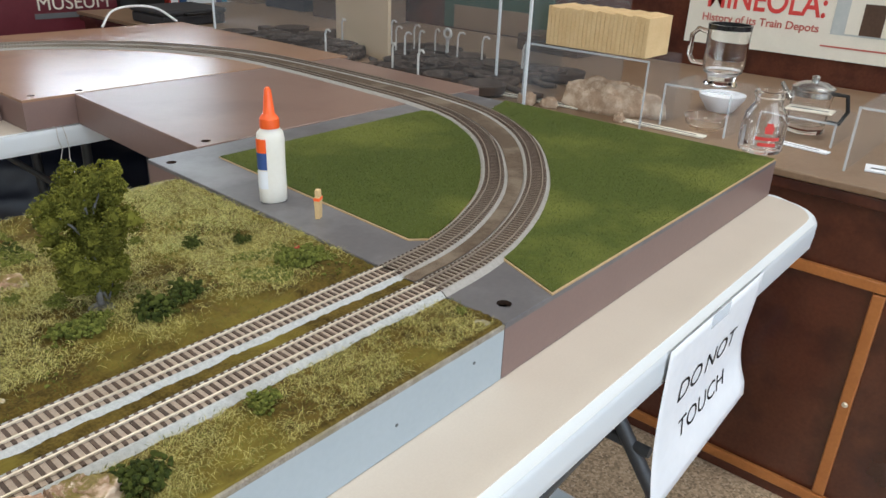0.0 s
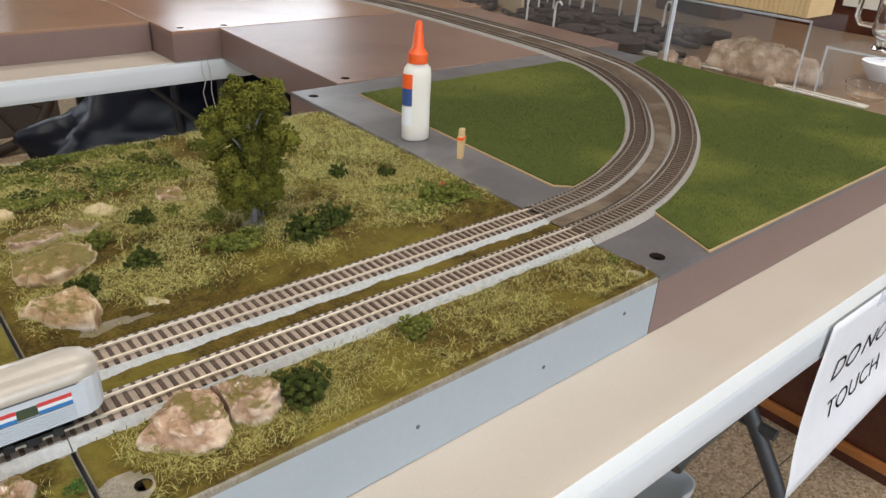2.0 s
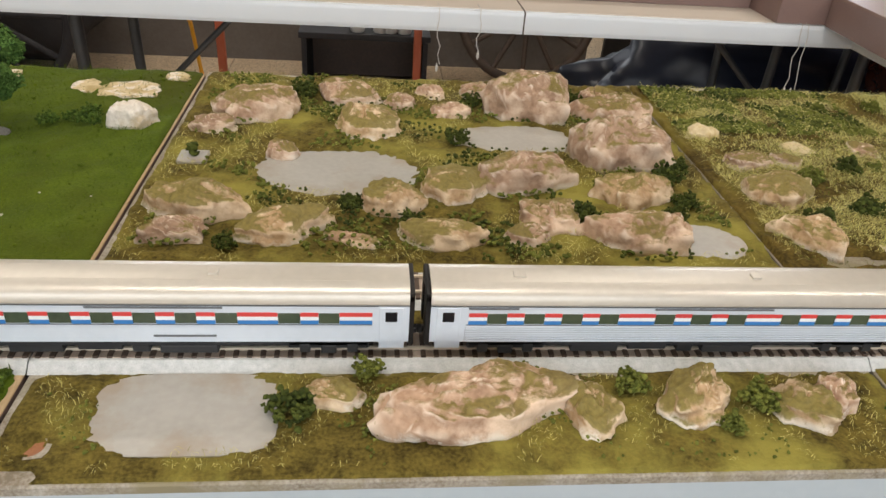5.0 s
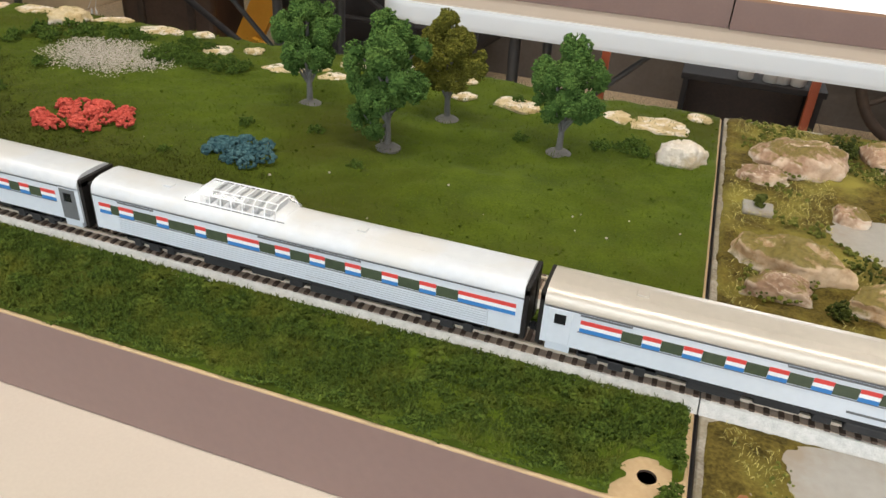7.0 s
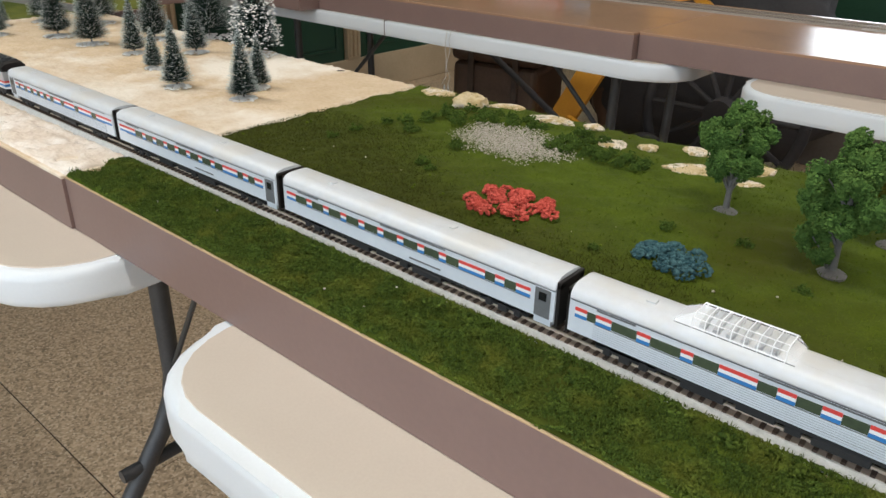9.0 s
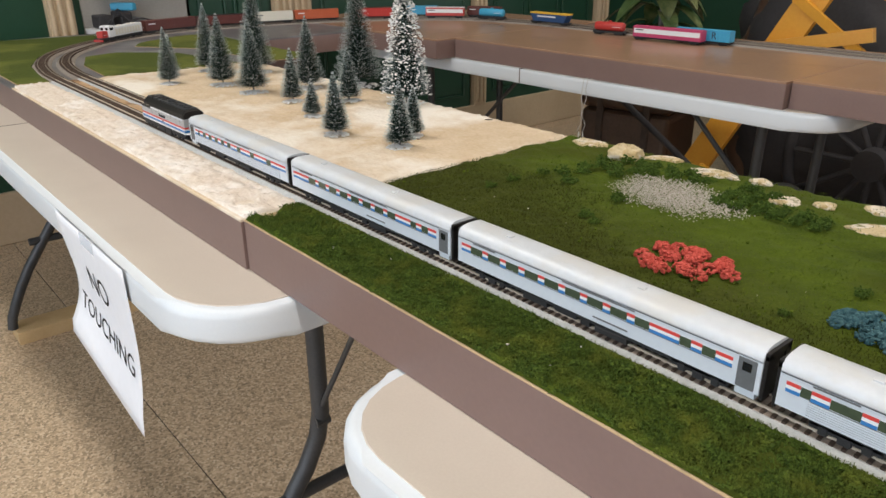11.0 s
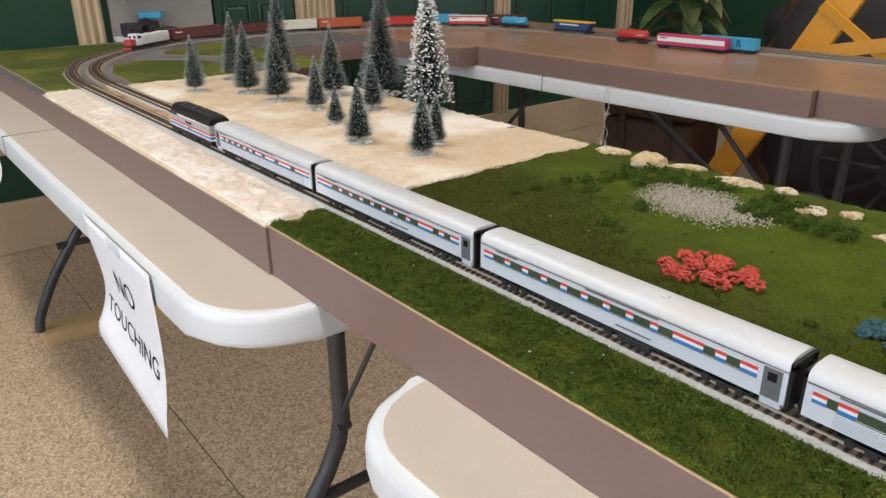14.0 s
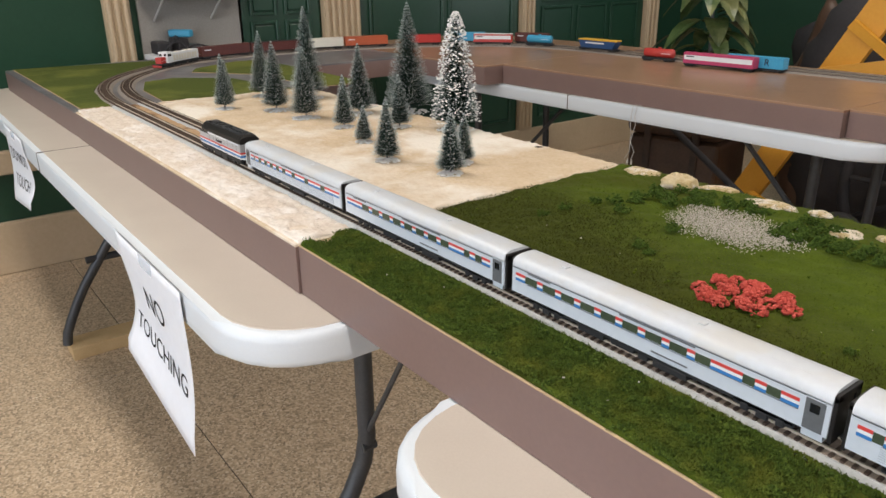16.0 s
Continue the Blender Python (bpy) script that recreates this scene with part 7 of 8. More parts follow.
def hopper_car(label, L, mat, rim):
    t = thing("freight_car", label, "freight car", group="freight cars")
    W = 0.0172
    part("hopper_body", hull([[(0.016, -W, 0.010), (0.016, W, 0.010), (0.0, W, 0.038), (0.0, -W, 0.038)], [(L - 0.016, -W, 0.010), (L - 0.016, W, 0.010), (L, W, 0.038), (L, -W, 0.038)]]), mat, t)
    for k in range(1, 10):
        part("side_rib", slab(k * L / 10 - 0.0005, k * L / 10 + 0.0005, -W - 0.0006, W + 0.0006, 0.013, 0.038), mat, t)
    part("top_rim", slab(-0.0006, L + 0.0006, -W - 0.0008, W + 0.0008, 0.0375, 0.0425, 0.0005, 1), rim, t, "yellow top rim")
    part("lettering_bar", slab(L * 0.2, L * 0.7, -W - 0.001, W + 0.001, 0.026, 0.031), M_WHITE, t, "unreadable lettering bar")
    part("underframe", slab(0.002, L - 0.002, -0.011, 0.011, 0.006, 0.0105), M_UNDER, t)
    for x in (0.02, L - 0.02):
        wheel_truck(t, x, 0.02)
    return t


def freight_locomotive():
    t = thing("freight_locomotive", "white and red model diesel locomotive", "locomotive")
    W = 0.0172
    part("frame", slab(0, 0.185, -W, W, 0.0085, 0.0125, 0.0005, 1), M_UNDER, t)
    part("short_hood", slab(0.008, 0.03, -0.012, 0.012, 0.0125, 0.034, 0.002), REDP, t, "red short hood")
    part("cab", slab(0.03, 0.052, -W, W, 0.0125, 0.05, 0.0015), M_WHITE, t, "white cab")
    for s in (-1, 1):
        part("cab_window", slab(0.034, 0.048, s * W - 0.0004, s * W + 0.0004, 0.035, 0.043, 0.0003, 1), M_BLACKGLASS, t)
        part("windscreen", slab(0.0296, 0.0302, s * 0.009 - 0.0045, s * 0.009 + 0.0045, 0.036, 0.044), M_BLACKGLASS, t)
    part("long_hood", slab(0.052, 0.178, -0.0115, 0.0115, 0.0125, 0.044, 0.0015), M_WHITE, t, "white long hood")
    for x in np.arange(0.062, 0.17, 0.012):
        part("hood_door", slab(x, x + 0.0095, -0.0119, 0.0119, 0.017, 0.036, 0.0003, 1), CREAMP, t)
    for x in (0.09, 0.13, 0.15):
        part("roof_fan", turned([(0.0065, 0.043), (0.0065, 0.0465), (0.0055, 0.0465)], 20, m=pose(x, 0, 0)), CREAMP, t, "", 40)
    for s in (-1, 1):
        part("handrail", tube([(0.006, s * 0.0165, 0.022), (0.03, s * 0.0165, 0.024)], 0.0004, 5), M_WHITE, t)
        part("handrail", tube([(0.055, s * 0.0165, 0.024), (0.18, s * 0.0165, 0.024)], 0.0004, 5), M_WHITE, t)
    part("headlight", slab(0.0292, 0.0304, -0.003, 0.003, 0.046, 0.049), M_WHITE, t)
    part("pilot", slab(0.0, 0.003, -W, W, 0.002, 0.010), REDP, t)
    for x in (0.036, 0.15):
        wheel_truck(t, x, 0.03, 0.0058)
    part("fuel_tank", slab(0.07, 0.115, -0.014, 0.014, 0.002, 0.0085, 0.001), M_UNDER, t)
    return t


wi_run = np.r_[0, np.cumsum(np.linalg.norm(np.diff(west_in, axis=0), axis=1))]
wo_run = np.r_[0, np.cumsum(np.linalg.norm(np.diff(west_out, axis=0), axis=1))]
s0 = float(wi_run[np.argmin(np.hypot(west_in[:, 0] + 3.96, west_in[:, 1] - 0.395))])
OX = "oxide red model boxcar on the curve"
for ob, ln in ((freight_locomotive(), 0.245), (boxcar(OX, 0.215, MARP, MARP), 0.215), (boxcar(OX, 0.215, MARP, M_UNDER), 0.215), (boxcar("cream model boxcar on the curve", 0.165, CREAMP, CREAMP), 0.165), (boxcar("orange model boxcar on the curve", 0.185, ORAP, ORAP), 0.185), (None, 0.06), (boxcar("red model boxcar behind the pines", 0.15, REDP, MARP), 0.15)):
    if ob:
        set_on(ob, west_in, wi_run, s0, ln)
        if ln == 0.245:
            ob.matrix_basis = ob.matrix_basis @ Matrix.Diagonal((1.32, 1.0, 1.0, 1.0))
    s0 += ln + 0.012


def park(ob, x, y, turn=0.0):
    """Stand a car loose on the bare top of a module."""
    ob.matrix_basis = pose(x, y, ZD + 0.0006, 0, 0, turn)


def run_at(line, run, x, y):
    return float(run[np.argmin(np.hypot(line[:, 0] - x, line[:, 1] - y))])


park(tank_car("red and white model tank car", 0.125, REDP), -3.039, 1.861, 8)
park(boxcar("white and magenta model reefer car", 0.25, PINKP, PINKP, M_WHITE), -2.838, 1.831, 3)
park(boxcar("sky blue model boxcar with a black letter", 0.19, SKYP, SKYP, None, "R"), -2.707, 1.884, 3)
for ob, x, y, ln in ((boxcar("red model boxcar with white band", 0.165, REDP, M_WHITE, M_WHITE), -3.804, 1.685, 0.165), (tank_car("sky blue model tank car on the curve", 0.125, SKYP), -3.633, 1.799, 0.125), (hopper_car("navy model hopper car with yellow rim", 0.19, NAVYP, YELP), -3.401, 1.899, 0.19)):
    set_on(ob, west_in, wi_run, run_at(west_in, wi_run, x, y), ln)
for ob, x, y, ln in ((boxcar("sky blue model boxcar at the back corner", 0.15, SKYP, SKYP), -3.900, 1.645, 0.15), (boxcar("oxide model boxcar behind the blue tank car", 0.15, MARP, MARP), -3.708, 1.825, 0.15)):
    set_on(ob, west_out, wo_run, run_at(west_out, wo_run, x, y), ln)

# ---- signs ----


def paper_sign(x, y, lines, seed, label, curl=0.05, w=0.279, h=0.216, sizes=(0.062, 0.062)):
    """A sheet taped to the table rim that hangs and curls."""
    t = thing("paper_sign", label, "sign", (x, y, ZT + 0.0022))
    way = 1 if seed % 2 else -1

    def bend(u, v):
        """Depth and height of the sheet: one side bellies under the table and ends higher."""
        q, k = v / h, 0.5 + way * u / w
        return -0.0025 + curl * (0.35 + k) * math.sin(min(1.0, q * 1.15) * math.pi) * q - 0.012 * q * q, -v * (1 - 0.16 * k * q)

    nx, ny = 18, 16
    verts, faces = [], []
    for k in (0, 1):
        for j in range(ny + 1):
            for i in range(nx + 1):
                u, v = (i / nx - 0.5) * w, j / ny * h
                yy, zz = bend(u, v)
                verts.append((u, yy - 0.0003 * k, zz))
    n = (nx + 1) * (ny + 1)
    q = lambda k, i, j: k * n + j * (nx + 1) + i
    for k in (0, 1):
        faces += [(q(k, i, j), q(k, i + 1, j), q(k, i + 1, j + 1), q(k, i, j + 1)) for i in range(nx) for j in range(ny)]
    edge = [(i, 0) for i in range(nx)] + [(nx, j) for j in range(ny)] + [(i, ny) for i in range(nx, 0, -1)] + [(0, j) for j in range(ny, 0, -1)]
    for (a, b), (c, d) in zip(edge, edge[1:] + edge[:1]):
        faces.append((q(0, a, b), q(0, c, d), q(1, c, d), q(1, a, b)))
    raw("sheet", verts, faces, M_PAPER, t, "curled white paper sheet", True)
    part("tape", slab(-0.03, 0.03, -0.0034, -0.0031, -0.02, 0.0), M_MILKY, t, "clear tape")
    for k, (body, z) in enumerate(lines):
        words = [text_mesh("word", q, sizes[k], M_INK, t, pose(0, 0, 0), "black printed word", 1.05) for q in body.split()]
        spans = [(min(v.co.x for v in q.data.vertices), max(v.co.x for v in q.data.vertices)) for q in words]
        gap = 0.32 * sizes[k]
        at = -(sum(q - p for p, q in spans) + gap * (len(words) - 1)) / 2
        for ob, (p, q) in zip(words, spans):
            for vt in ob.data.vertices:
                u, v = vt.co.x - p + at, z - vt.co.y
                yy, zz = bend(u, v)
                vt.co = (u, yy - 0.0008 - 0.2 * abs(vt.co.z), zz)
            at += q - p + gap
    return t


paper_sign(0.332, -0.107, [("DO NOT", 0.088), ("TOUCH", 0.158)], 1, "white paper sign reading do not touch, on the table edge", 0.016, 0.304, 0.245, (0.047, 0.043))
paper_sign(-2.345, -0.12, [("NO", 0.085), ("TOUCHING", 0.16)], 2, "white paper sign reading no touching, on the table edge", 0.022, 0.306, 0.25, (0.058, 0.046))
paper_sign(-3.50, -0.12, [("DO NOT", 0.075), ("TOUCH", 0.15)], 3, "white paper sign far along the table edge", 0.02, sizes=(0.052, 0.05))

# ---- glue bottle and peg ----
g = thing("glue_bottle", "white glue bottle with an orange twist cap", "glue bottle", (0.049, 0.452, ZD + 0.0005), turn=-25)
flat = pose(0, 0, 0) @ Matrix.Diagonal((1, 0.66, 1, 1))
part("bottle", turned([(0.0175, 0.0), (0.0195, 0.002), (0.0198, 0.02), (0.0193, 0.055), (0.0198, 0.092), (0.0185, 0.101), (0.0135, 0.107), (0.0125, 0.11)], 28, m=flat), M_GLUE, g, "white plastic bottle", 50)
part("cap", turned([(0.0135, 0.108), (0.0138, 0.110), (0.0135, 0.121), (0.0105, 0.125), (0.0082, 0.128), (0.0060, 0.150), (0.0048, 0.160), (0.0025, 0.1635)], 24), M_ORANGE, g, "orange ribbed twist cap", 35)


def label_patch(name, z0, z1, a0, a1, mat):
    n = 10
    v = [(0.0201 * math.cos(a) * 1.004, 0.66 * 0.0201 * math.sin(a) * 1.01, z) for z in (z0, z1) for a in np.linspace(a0, a1, n)]
    raw(name, v, [(i, i + 1, n + i + 1, n + i) for i in range(n - 1)], mat, g, "printed label area", True)


label_patch("orange_label", 0.074, 0.094, 3.0, 4.25, M_ORANGE)
label_patch("blue_label", 0.05, 0.074, 2.95, 4.25, M_LABELB)
label_patch("pale_label", 0.022, 0.048, 3.0, 4.25, M_PAPER)
p = thing("wooden_peg", "small pale wooden clothes peg standing upright", "clothes peg", (0.052, 0.357, ZD + 0.0005), turn=30)
part("leg", hull([[(-0.0055, -0.003, 0), (-0.001, -0.003, 0), (-0.001, 0.003, 0), (-0.0055, 0.003, 0)], [(-0.006, -0.0035, 0.02), (-0.0003, -0.0035, 0.02), (-0.0003, 0.0035, 0.02), (-0.006, 0.0035, 0.02)]]), M_WOOD, p)
part("leg", hull([[(0.001, -0.003, 0), (0.0055, -0.003, 0), (0.0055, 0.003, 0), (0.001, 0.003, 0)], [(0.0003, -0.0035, 0.02), (0.006, -0.0035, 0.02), (0.006, 0.0035, 0.02), (0.0003, 0.0035, 0.02)]]), M_WOOD, p)
part("body", slab(-0.0068, 0.0068, -0.004, 0.004, 0.02, 0.031, 0.001), M_WOOD, p)
part("head", slab(-0.0042, 0.0042, -0.0036, 0.0036, 0.031, 0.041, 0.0012), M_WOOD, p)
part("band", slab(-0.0071, 0.0071, -0.0043, 0.0043, 0.026, 0.0305, 0.0006), M_ORANGE, p, "orange tinted band")

# ---- display counter ----
XC = 0.965
c = thing("display_counter", "dark mahogany display counter with amber strips", "counter", (0, 0, 0))
part("carcass", slab(XC + 0.02, 1.98, -1.9, 3.08, 0.0, 0.715), M_MAHOG, c)
part("top_rail", slab(XC, 1.98, -1.9, 3.08, 0.72, 0.745, 0.004), M_MAHOG, c)
part("countertop", slab(XC - 0.008, 1.98, -1.9, 3.08, 0.7465, 0.762, 0.003), M_COUNTER, c, "brown countertop with a dark lip")
for z in (0.57, 0.045):
    part("strip", slab(XC + 0.006, XC + 0.019, -1.9, 3.08, z - 0.012, z + 0.012, 0.003), M_STRIP, c, "amber wood strip")
for y in (-1.5, -0.85, -0.2, 0.45, 1.1, 1.75, 2.4):
    part("strip", slab(XC + 0.007, XC + 0.0185, y - 0.012, y + 0.012, 0.06, 0.555, 0.003), M_STRIP, c, "amber wood strip")
    part("stud", turned([(0.006, 0), (0.006, 0.003), (0.003, 0.005)], 14, m=pose(XC + 0.0068, y, 0.3, 0, -90, 0)), M_RAIL, c, "small metal stud")

ZK = 0.7625


def plate(name, parent, x0, x1, y0, y1, z0, z1, mat=None, label=""):
    return part(name, slab(x0, x1, y0, y1, z0, z1, 0.0008, 1), mat or M_ACRYLIC, parent, label)


def riser(x, y, w, d, h, label, shelf_only=False):
    """A clear bent-acrylic stand: a top on two side walls."""
    t = thing("acrylic_stand", label, "display stand", (x, y, ZK), "acrylic stands")
    plate("top", t, 0, d, 0, w, h - 0.005, h)
    plate("side", t, 0, d, 0, 0.005, 0.0005, h - 0.0052)
    plate("side", t, 0, d, w - 0.005, w, 0.0005, h - 0.0052)
    for y in (0, w - 0.005):
        plate("edge", t, -0.0018, -0.0003, y, y + 0.005, 0.0005, h, M_MILKY, "bright polished edge")
    plate("edge", t, -0.0018, -0.0003, 0.0055, w - 0.0055, h - 0.005, h, M_MILKY, "bright polished edge")
    return t


riser(1.020, 0.366, 0.34, 0.17, 0.155, "tall clear acrylic stand holding a wooden block")
riser(1.091, 0.195, 0.16, 0.16, 0.10, "clear acrylic stand under a glass mug")
riser(1.196, -0.003, 0.17, 0.16, 0.055, "low clear acrylic stand under papers")
riser(1.035, -0.227, 0.16, 0.36, 0.13, "clear acrylic stand at the counter's end")


def acrylic_case():
    t = thing("acrylic_case", "large clear acrylic display case over old iron tools", "display case", (0.998, 0.682, ZK))
    for x0, x1, y0, y1 in ((0, 0.006, 0, 1.38), (0.51, 0.516, 0, 1.38), (0.0065, 0.5095, 0, 0.006), (0.0065, 0.5095, 1.374, 1.38)):
        plate("panel", t, x0, x1, y0, y1, 0.0005, 0.55)
    plate("lid", t, 0, 0.516, 0, 1.38, 0.5505, 0.556)
    for x, y in ((0, 0), (0.169, 0.219), (0, 1.375)):
        part("edge_strip", slab(x - 0.003, x + 0.003, y - 0.003, y + 0.003, 0.0005, 0.55), M_PLASTICRIM, t, "milky glued case edge")
    return t


acrylic_case()
b = thing("wooden_block", "block of pale ribbed wood slats on an acrylic stand", "wooden block", (1.027, 0.384, ZK + 0.156))
for k in range(24):
    part("slat", slab(0.0 + 0.002 * (k % 3) * 0.4, 0.115, k * 0.0112, k * 0.0112 + 0.0106, 0, 0.088 + 0.0012 * (k % 4), 0.001, 1), M_WOOD, b)

M_FOSSIL = surface("pinkish_fossil", (0.30, 0.20, 0.13), (0.52, 0.39, 0.28), 40, 0.85, bump=0.7, fine=5, c3=(0.62, 0.50, 0.38), patch=26, depth=0.003)
v = rock(1.124, 0.510, 0.105, 0.26, 0.075, M_FOSSIL, 150, "long pinkish fossil lump behind the grass module", 0.1, z=ZK, cut=(1.45, 0.112), rough=1.4)
v.name = "fossil"
v["category"], v["group"] = "fossil", "counter pieces"
for i, (x, y, s) in enumerate(((1.033, 0.698, 0.05), (1.050, 0.638, 0.04), (1.049, 0.437, 0.03))):
    q = rock(x, y, s, s * 1.2, s * 0.6, M_FOSSIL, 155 + i, "small pale stone chip on the counter", 0.6 * i, z=ZK)
    q["group"] = "counter pieces"


def glass_mug():
    t = thing("glass_mug", "large clear glass mug with a dark rim on a stand", "glass mug", (1.160, 0.253, ZK + 0.101))
    part("foot", turned([(0.036, 0.0005), (0.038, 0.004), (0.03, 0.012), (0.032, 0.022)], 28), M_GLASS, t, "thick glass foot", 40)
    part("bowl", turned([(0.031, 0.0225), (0.043, 0.032), (0.046, 0.05), (0.047, 0.125), (0.0445, 0.125), (0.0435, 0.05), (0.040, 0.035), (0.002, 0.03)], 32, cap=False), M_GLASS, t, "clear glass bowl", 40)
    part("rim", turned([(0.0475, 0.1255), (0.0475, 0.136), (0.0435, 0.136), (0.0435, 0.1255)], 32, cap=False), M_BLACKGLASS, t, "smoky dark rim", 40)
    part("handle", tube([(-0.002, 0.046, 0.115), (-0.004, 0.07, 0.12), (-0.004, 0.083, 0.105), (-0.004, 0.083, 0.06), (-0.004, 0.074, 0.046), (-0.002, 0.047, 0.045)], 0.006, 10), M_GLASS, t, "glass handle", 60)
    return t


glass_mug()


def glass_bottle():
    t = thing("glass_milk_bottle", "small clear glass milk bottle with red print", "glass bottle", (1.058, 0.106, ZK))
    part("bottle", turned([(0.036, 0.0005), (0.0395, 0.006), (0.0395, 0.05), (0.036, 0.066), (0.024, 0.084), (0.0245, 0.093), (0.028, 0.096), (0.028, 0.104), (0.024, 0.105), (0.0215, 0.09), (0.0225, 0.083), (0.033, 0.064), (0.036, 0.05), (0.036, 0.008), (0.002, 0.006)], 32, cap=False), M_GLASS, t, "clear glass", 40)
    for z, w in ((0.050, 0.28), (0.044, 0.42), (0.038, 0.36), (0.026, 1.1), (0.016, 0.8)):
        n = 8
        vv = [(0.0398 * math.cos(a), 0.0398 * math.sin(a), zz) for zz in (z, z + 0.006) for a in np.linspace(math.pi * 1.18 - w * 0.5, math.pi * 1.18 + w * 0.5, n)]
        raw("red_print", vv, [(i, i + 1, n + i + 1, n + i) for i in range(n - 1)], M_RED, t, "red unreadable print")
    return t


glass_bottle().scale = (1.15, 1.15, 1.22)


def lidded_pot():
    t = thing("glass_percolator", "clear glass percolator pot with a metal lid", "coffee pot", (1.311, 0.090, ZK))
    part("body", turned([(0.04, 0.0005), (0.043, 0.006), (0.042, 0.02), (0.045, 0.10), (0.0425, 0.10), (0.0395, 0.02), (0.002, 0.012)], 28, cap=False), M_GLASS, t, "clear glass body", 40)
    part("lid", turned([(0.047, 0.1005), (0.047, 0.105), (0.03, 0.114), (0.008, 0.118), (0.009, 0.128), (0.003, 0.131)], 28), M_STEEL, t, "metal lid with a knob", 40)
    part("band", turned([(0.0465, 0.085), (0.0465, 0.097), (0.0455, 0.097), (0.0455, 0.085)], 28, cap=False), M_STEEL, t, "metal band", 40)
    part("handle", tube([(0.0, -0.046, 0.095), (0.0, -0.075, 0.095), (0.0, -0.083, 0.06), (0.0, -0.07, 0.03), (0, -0.045, 0.03)], 0.005, 8), M_BLACK, t, "black handle", 60)
    part("spout", tube([(0.0, 0.044, 0.07), (0.0, 0.062, 0.09), (0, 0.072, 0.105)], [0.009, 0.006, 0.005], 8), M_STEEL, t, "", 60)
    return t


lidded_pot()
q = thing("white_bowl", "small white china bowl on the counter", "bowl", (1.353, 0.312, ZK))
part("bowl", turned([(0.03, 0.0005), (0.034, 0.004), (0.056, 0.035), (0.058, 0.045), (0.054, 0.045), (0.05, 0.034), (0.002, 0.008)], 28, cap=False), M_PAPER, q, "", 40)
q = thing("glass_dish", "shallow clear glass dish with a thick rim", "dish", (1.140, 0.263, ZK))
part("dish", turned([(0.03, 0.0005), (0.044, 0.012), (0.05, 0.03), (0.047, 0.03), (0.04, 0.013), (0.002, 0.004)], 28, cap=False), M_GLASS, q, "", 40)
part("rim", turned([(0.0505, 0.0285), (0.0505, 0.0315), (0.0475, 0.0315), (0.0475, 0.0305)], 28, cap=False), M_GLASS, q, "", 40)
for i, (x, y, w, d, z, trn) in enumerate(((1.047, 0.228, 0.025, 0.20, 0, 0), (1.128, -0.011, 0.022, 0.20, 0, -8), (1.252, 0.025, 0.05, 0.1, 0.057, 5), (1.082, -0.198, 0.05, 0.1, 0, 10), (1.073, 0.542, 0.03, 0.28, 0, 5))):
    q = thing("caption_card", "small cream caption card with unreadable print", "card", (x, y, ZK + z + 0.0005), "caption cards", turn=trn)
    part("card", slab(0, w, 0, d, 0, 0.004, 0.0005, 1), M_PAPER if i % 2 else CREAMP, q)
    part("print_bar", slab(w * 0.3, w * 0.45, d * 0.1, d * 0.9, 0.004, 0.0044), M_INK, q)

# ---- tools in the case ----
rt = np.random.default_rng(91)
for i in range(72):
    x, y = 1.02 + 0.36 * rt.uniform(), 0.76 + 1.25 * rt.uniform()
    q = thing("iron_tool", "old rusty iron railway tool in the display case", "tool", (x, y, ZK + 0.0005), "iron tools", turn=rt.uniform(0, 360))
    k = i % 3
    if k == 0:
        part("ring", tube([(0.05 * math.cos(a), 0.035 * math.sin(a), 0.012) for a in np.linspace(0, math.tau, 21)], 0.011, 8), M_RUST, q, "", 60)
        part("lug", slab(0.045, 0.085, -0.012, 0.012, 0.001, 0.022, 0.003), M_RUST, q)
    elif k == 1:
        part("bar", tube([(-0.09, 0, 0.012), (0.06, 0, 0.012), (0.09, 0.02, 0.014)], [0.01, 0.009, 0.007], 8), M_RUST, q, "", 60)
        part("head", slab(-0.115, -0.075, -0.022, 0.022, 0.0, 0.03, 0.004), M_RUST, q)
    else:
        part("pan", turned([(0.04, 0.0), (0.06, 0.008), (0.066, 0.03), (0.06, 0.03), (0.05, 0.012)], 20, cap=True), M_RUST, q, "", 40)
HOOKS = ((1.355, 1.510), (1.257, 1.392), (1.181, 1.278), (1.335, 1.382), (1.250, 1.279), (1.320, 1.273), (1.320, 1.176), (1.312, 1.069), (0.995, 1.149), (0.963, 1.018), (1.287, 0.896), (1.015, 1.466), (1.233, 1.632))
for i, (x, y) in enumerate(HOOKS):
    q = thing("hook_peg", "thin grey wire hook standing in the case", "hook", (x, y, ZK + 0.0005), "wire hooks", turn=rt.uniform(-25, 25))
    part("wire", tube([(0, 0, 0), (0, 0, 0.085), (0, -0.006, 0.098), (0, -0.016, 0.10), (0, -0.024, 0.094)], 0.0032, 8), M_STRING, q, "", 60)
    part("base", turned([(0.012, 0.0), (0.012, 0.004), (0.005, 0.006)], 14), M_RUST, q, "", 40)
q = thing("iron_key", "large flat iron key standing upright in the case", "key", (1.334, 1.232, ZK + 0.0005))
part("shank", slab(-0.002, 0.002, -0.006, 0.006, 0, 0.075, 0.001, 1), M_STRING, q)
part("bow", tube([(0, 0.014 * math.cos(a), 0.088 + 0.014 * math.sin(a)) for a in np.linspace(0, math.tau, 17)], 0.005, 8), M_STRING, q, "", 60)
q = thing("notice_board", "dark green board with tan cards on the partition", "notice board", (1.995, 1.55, 0.766))
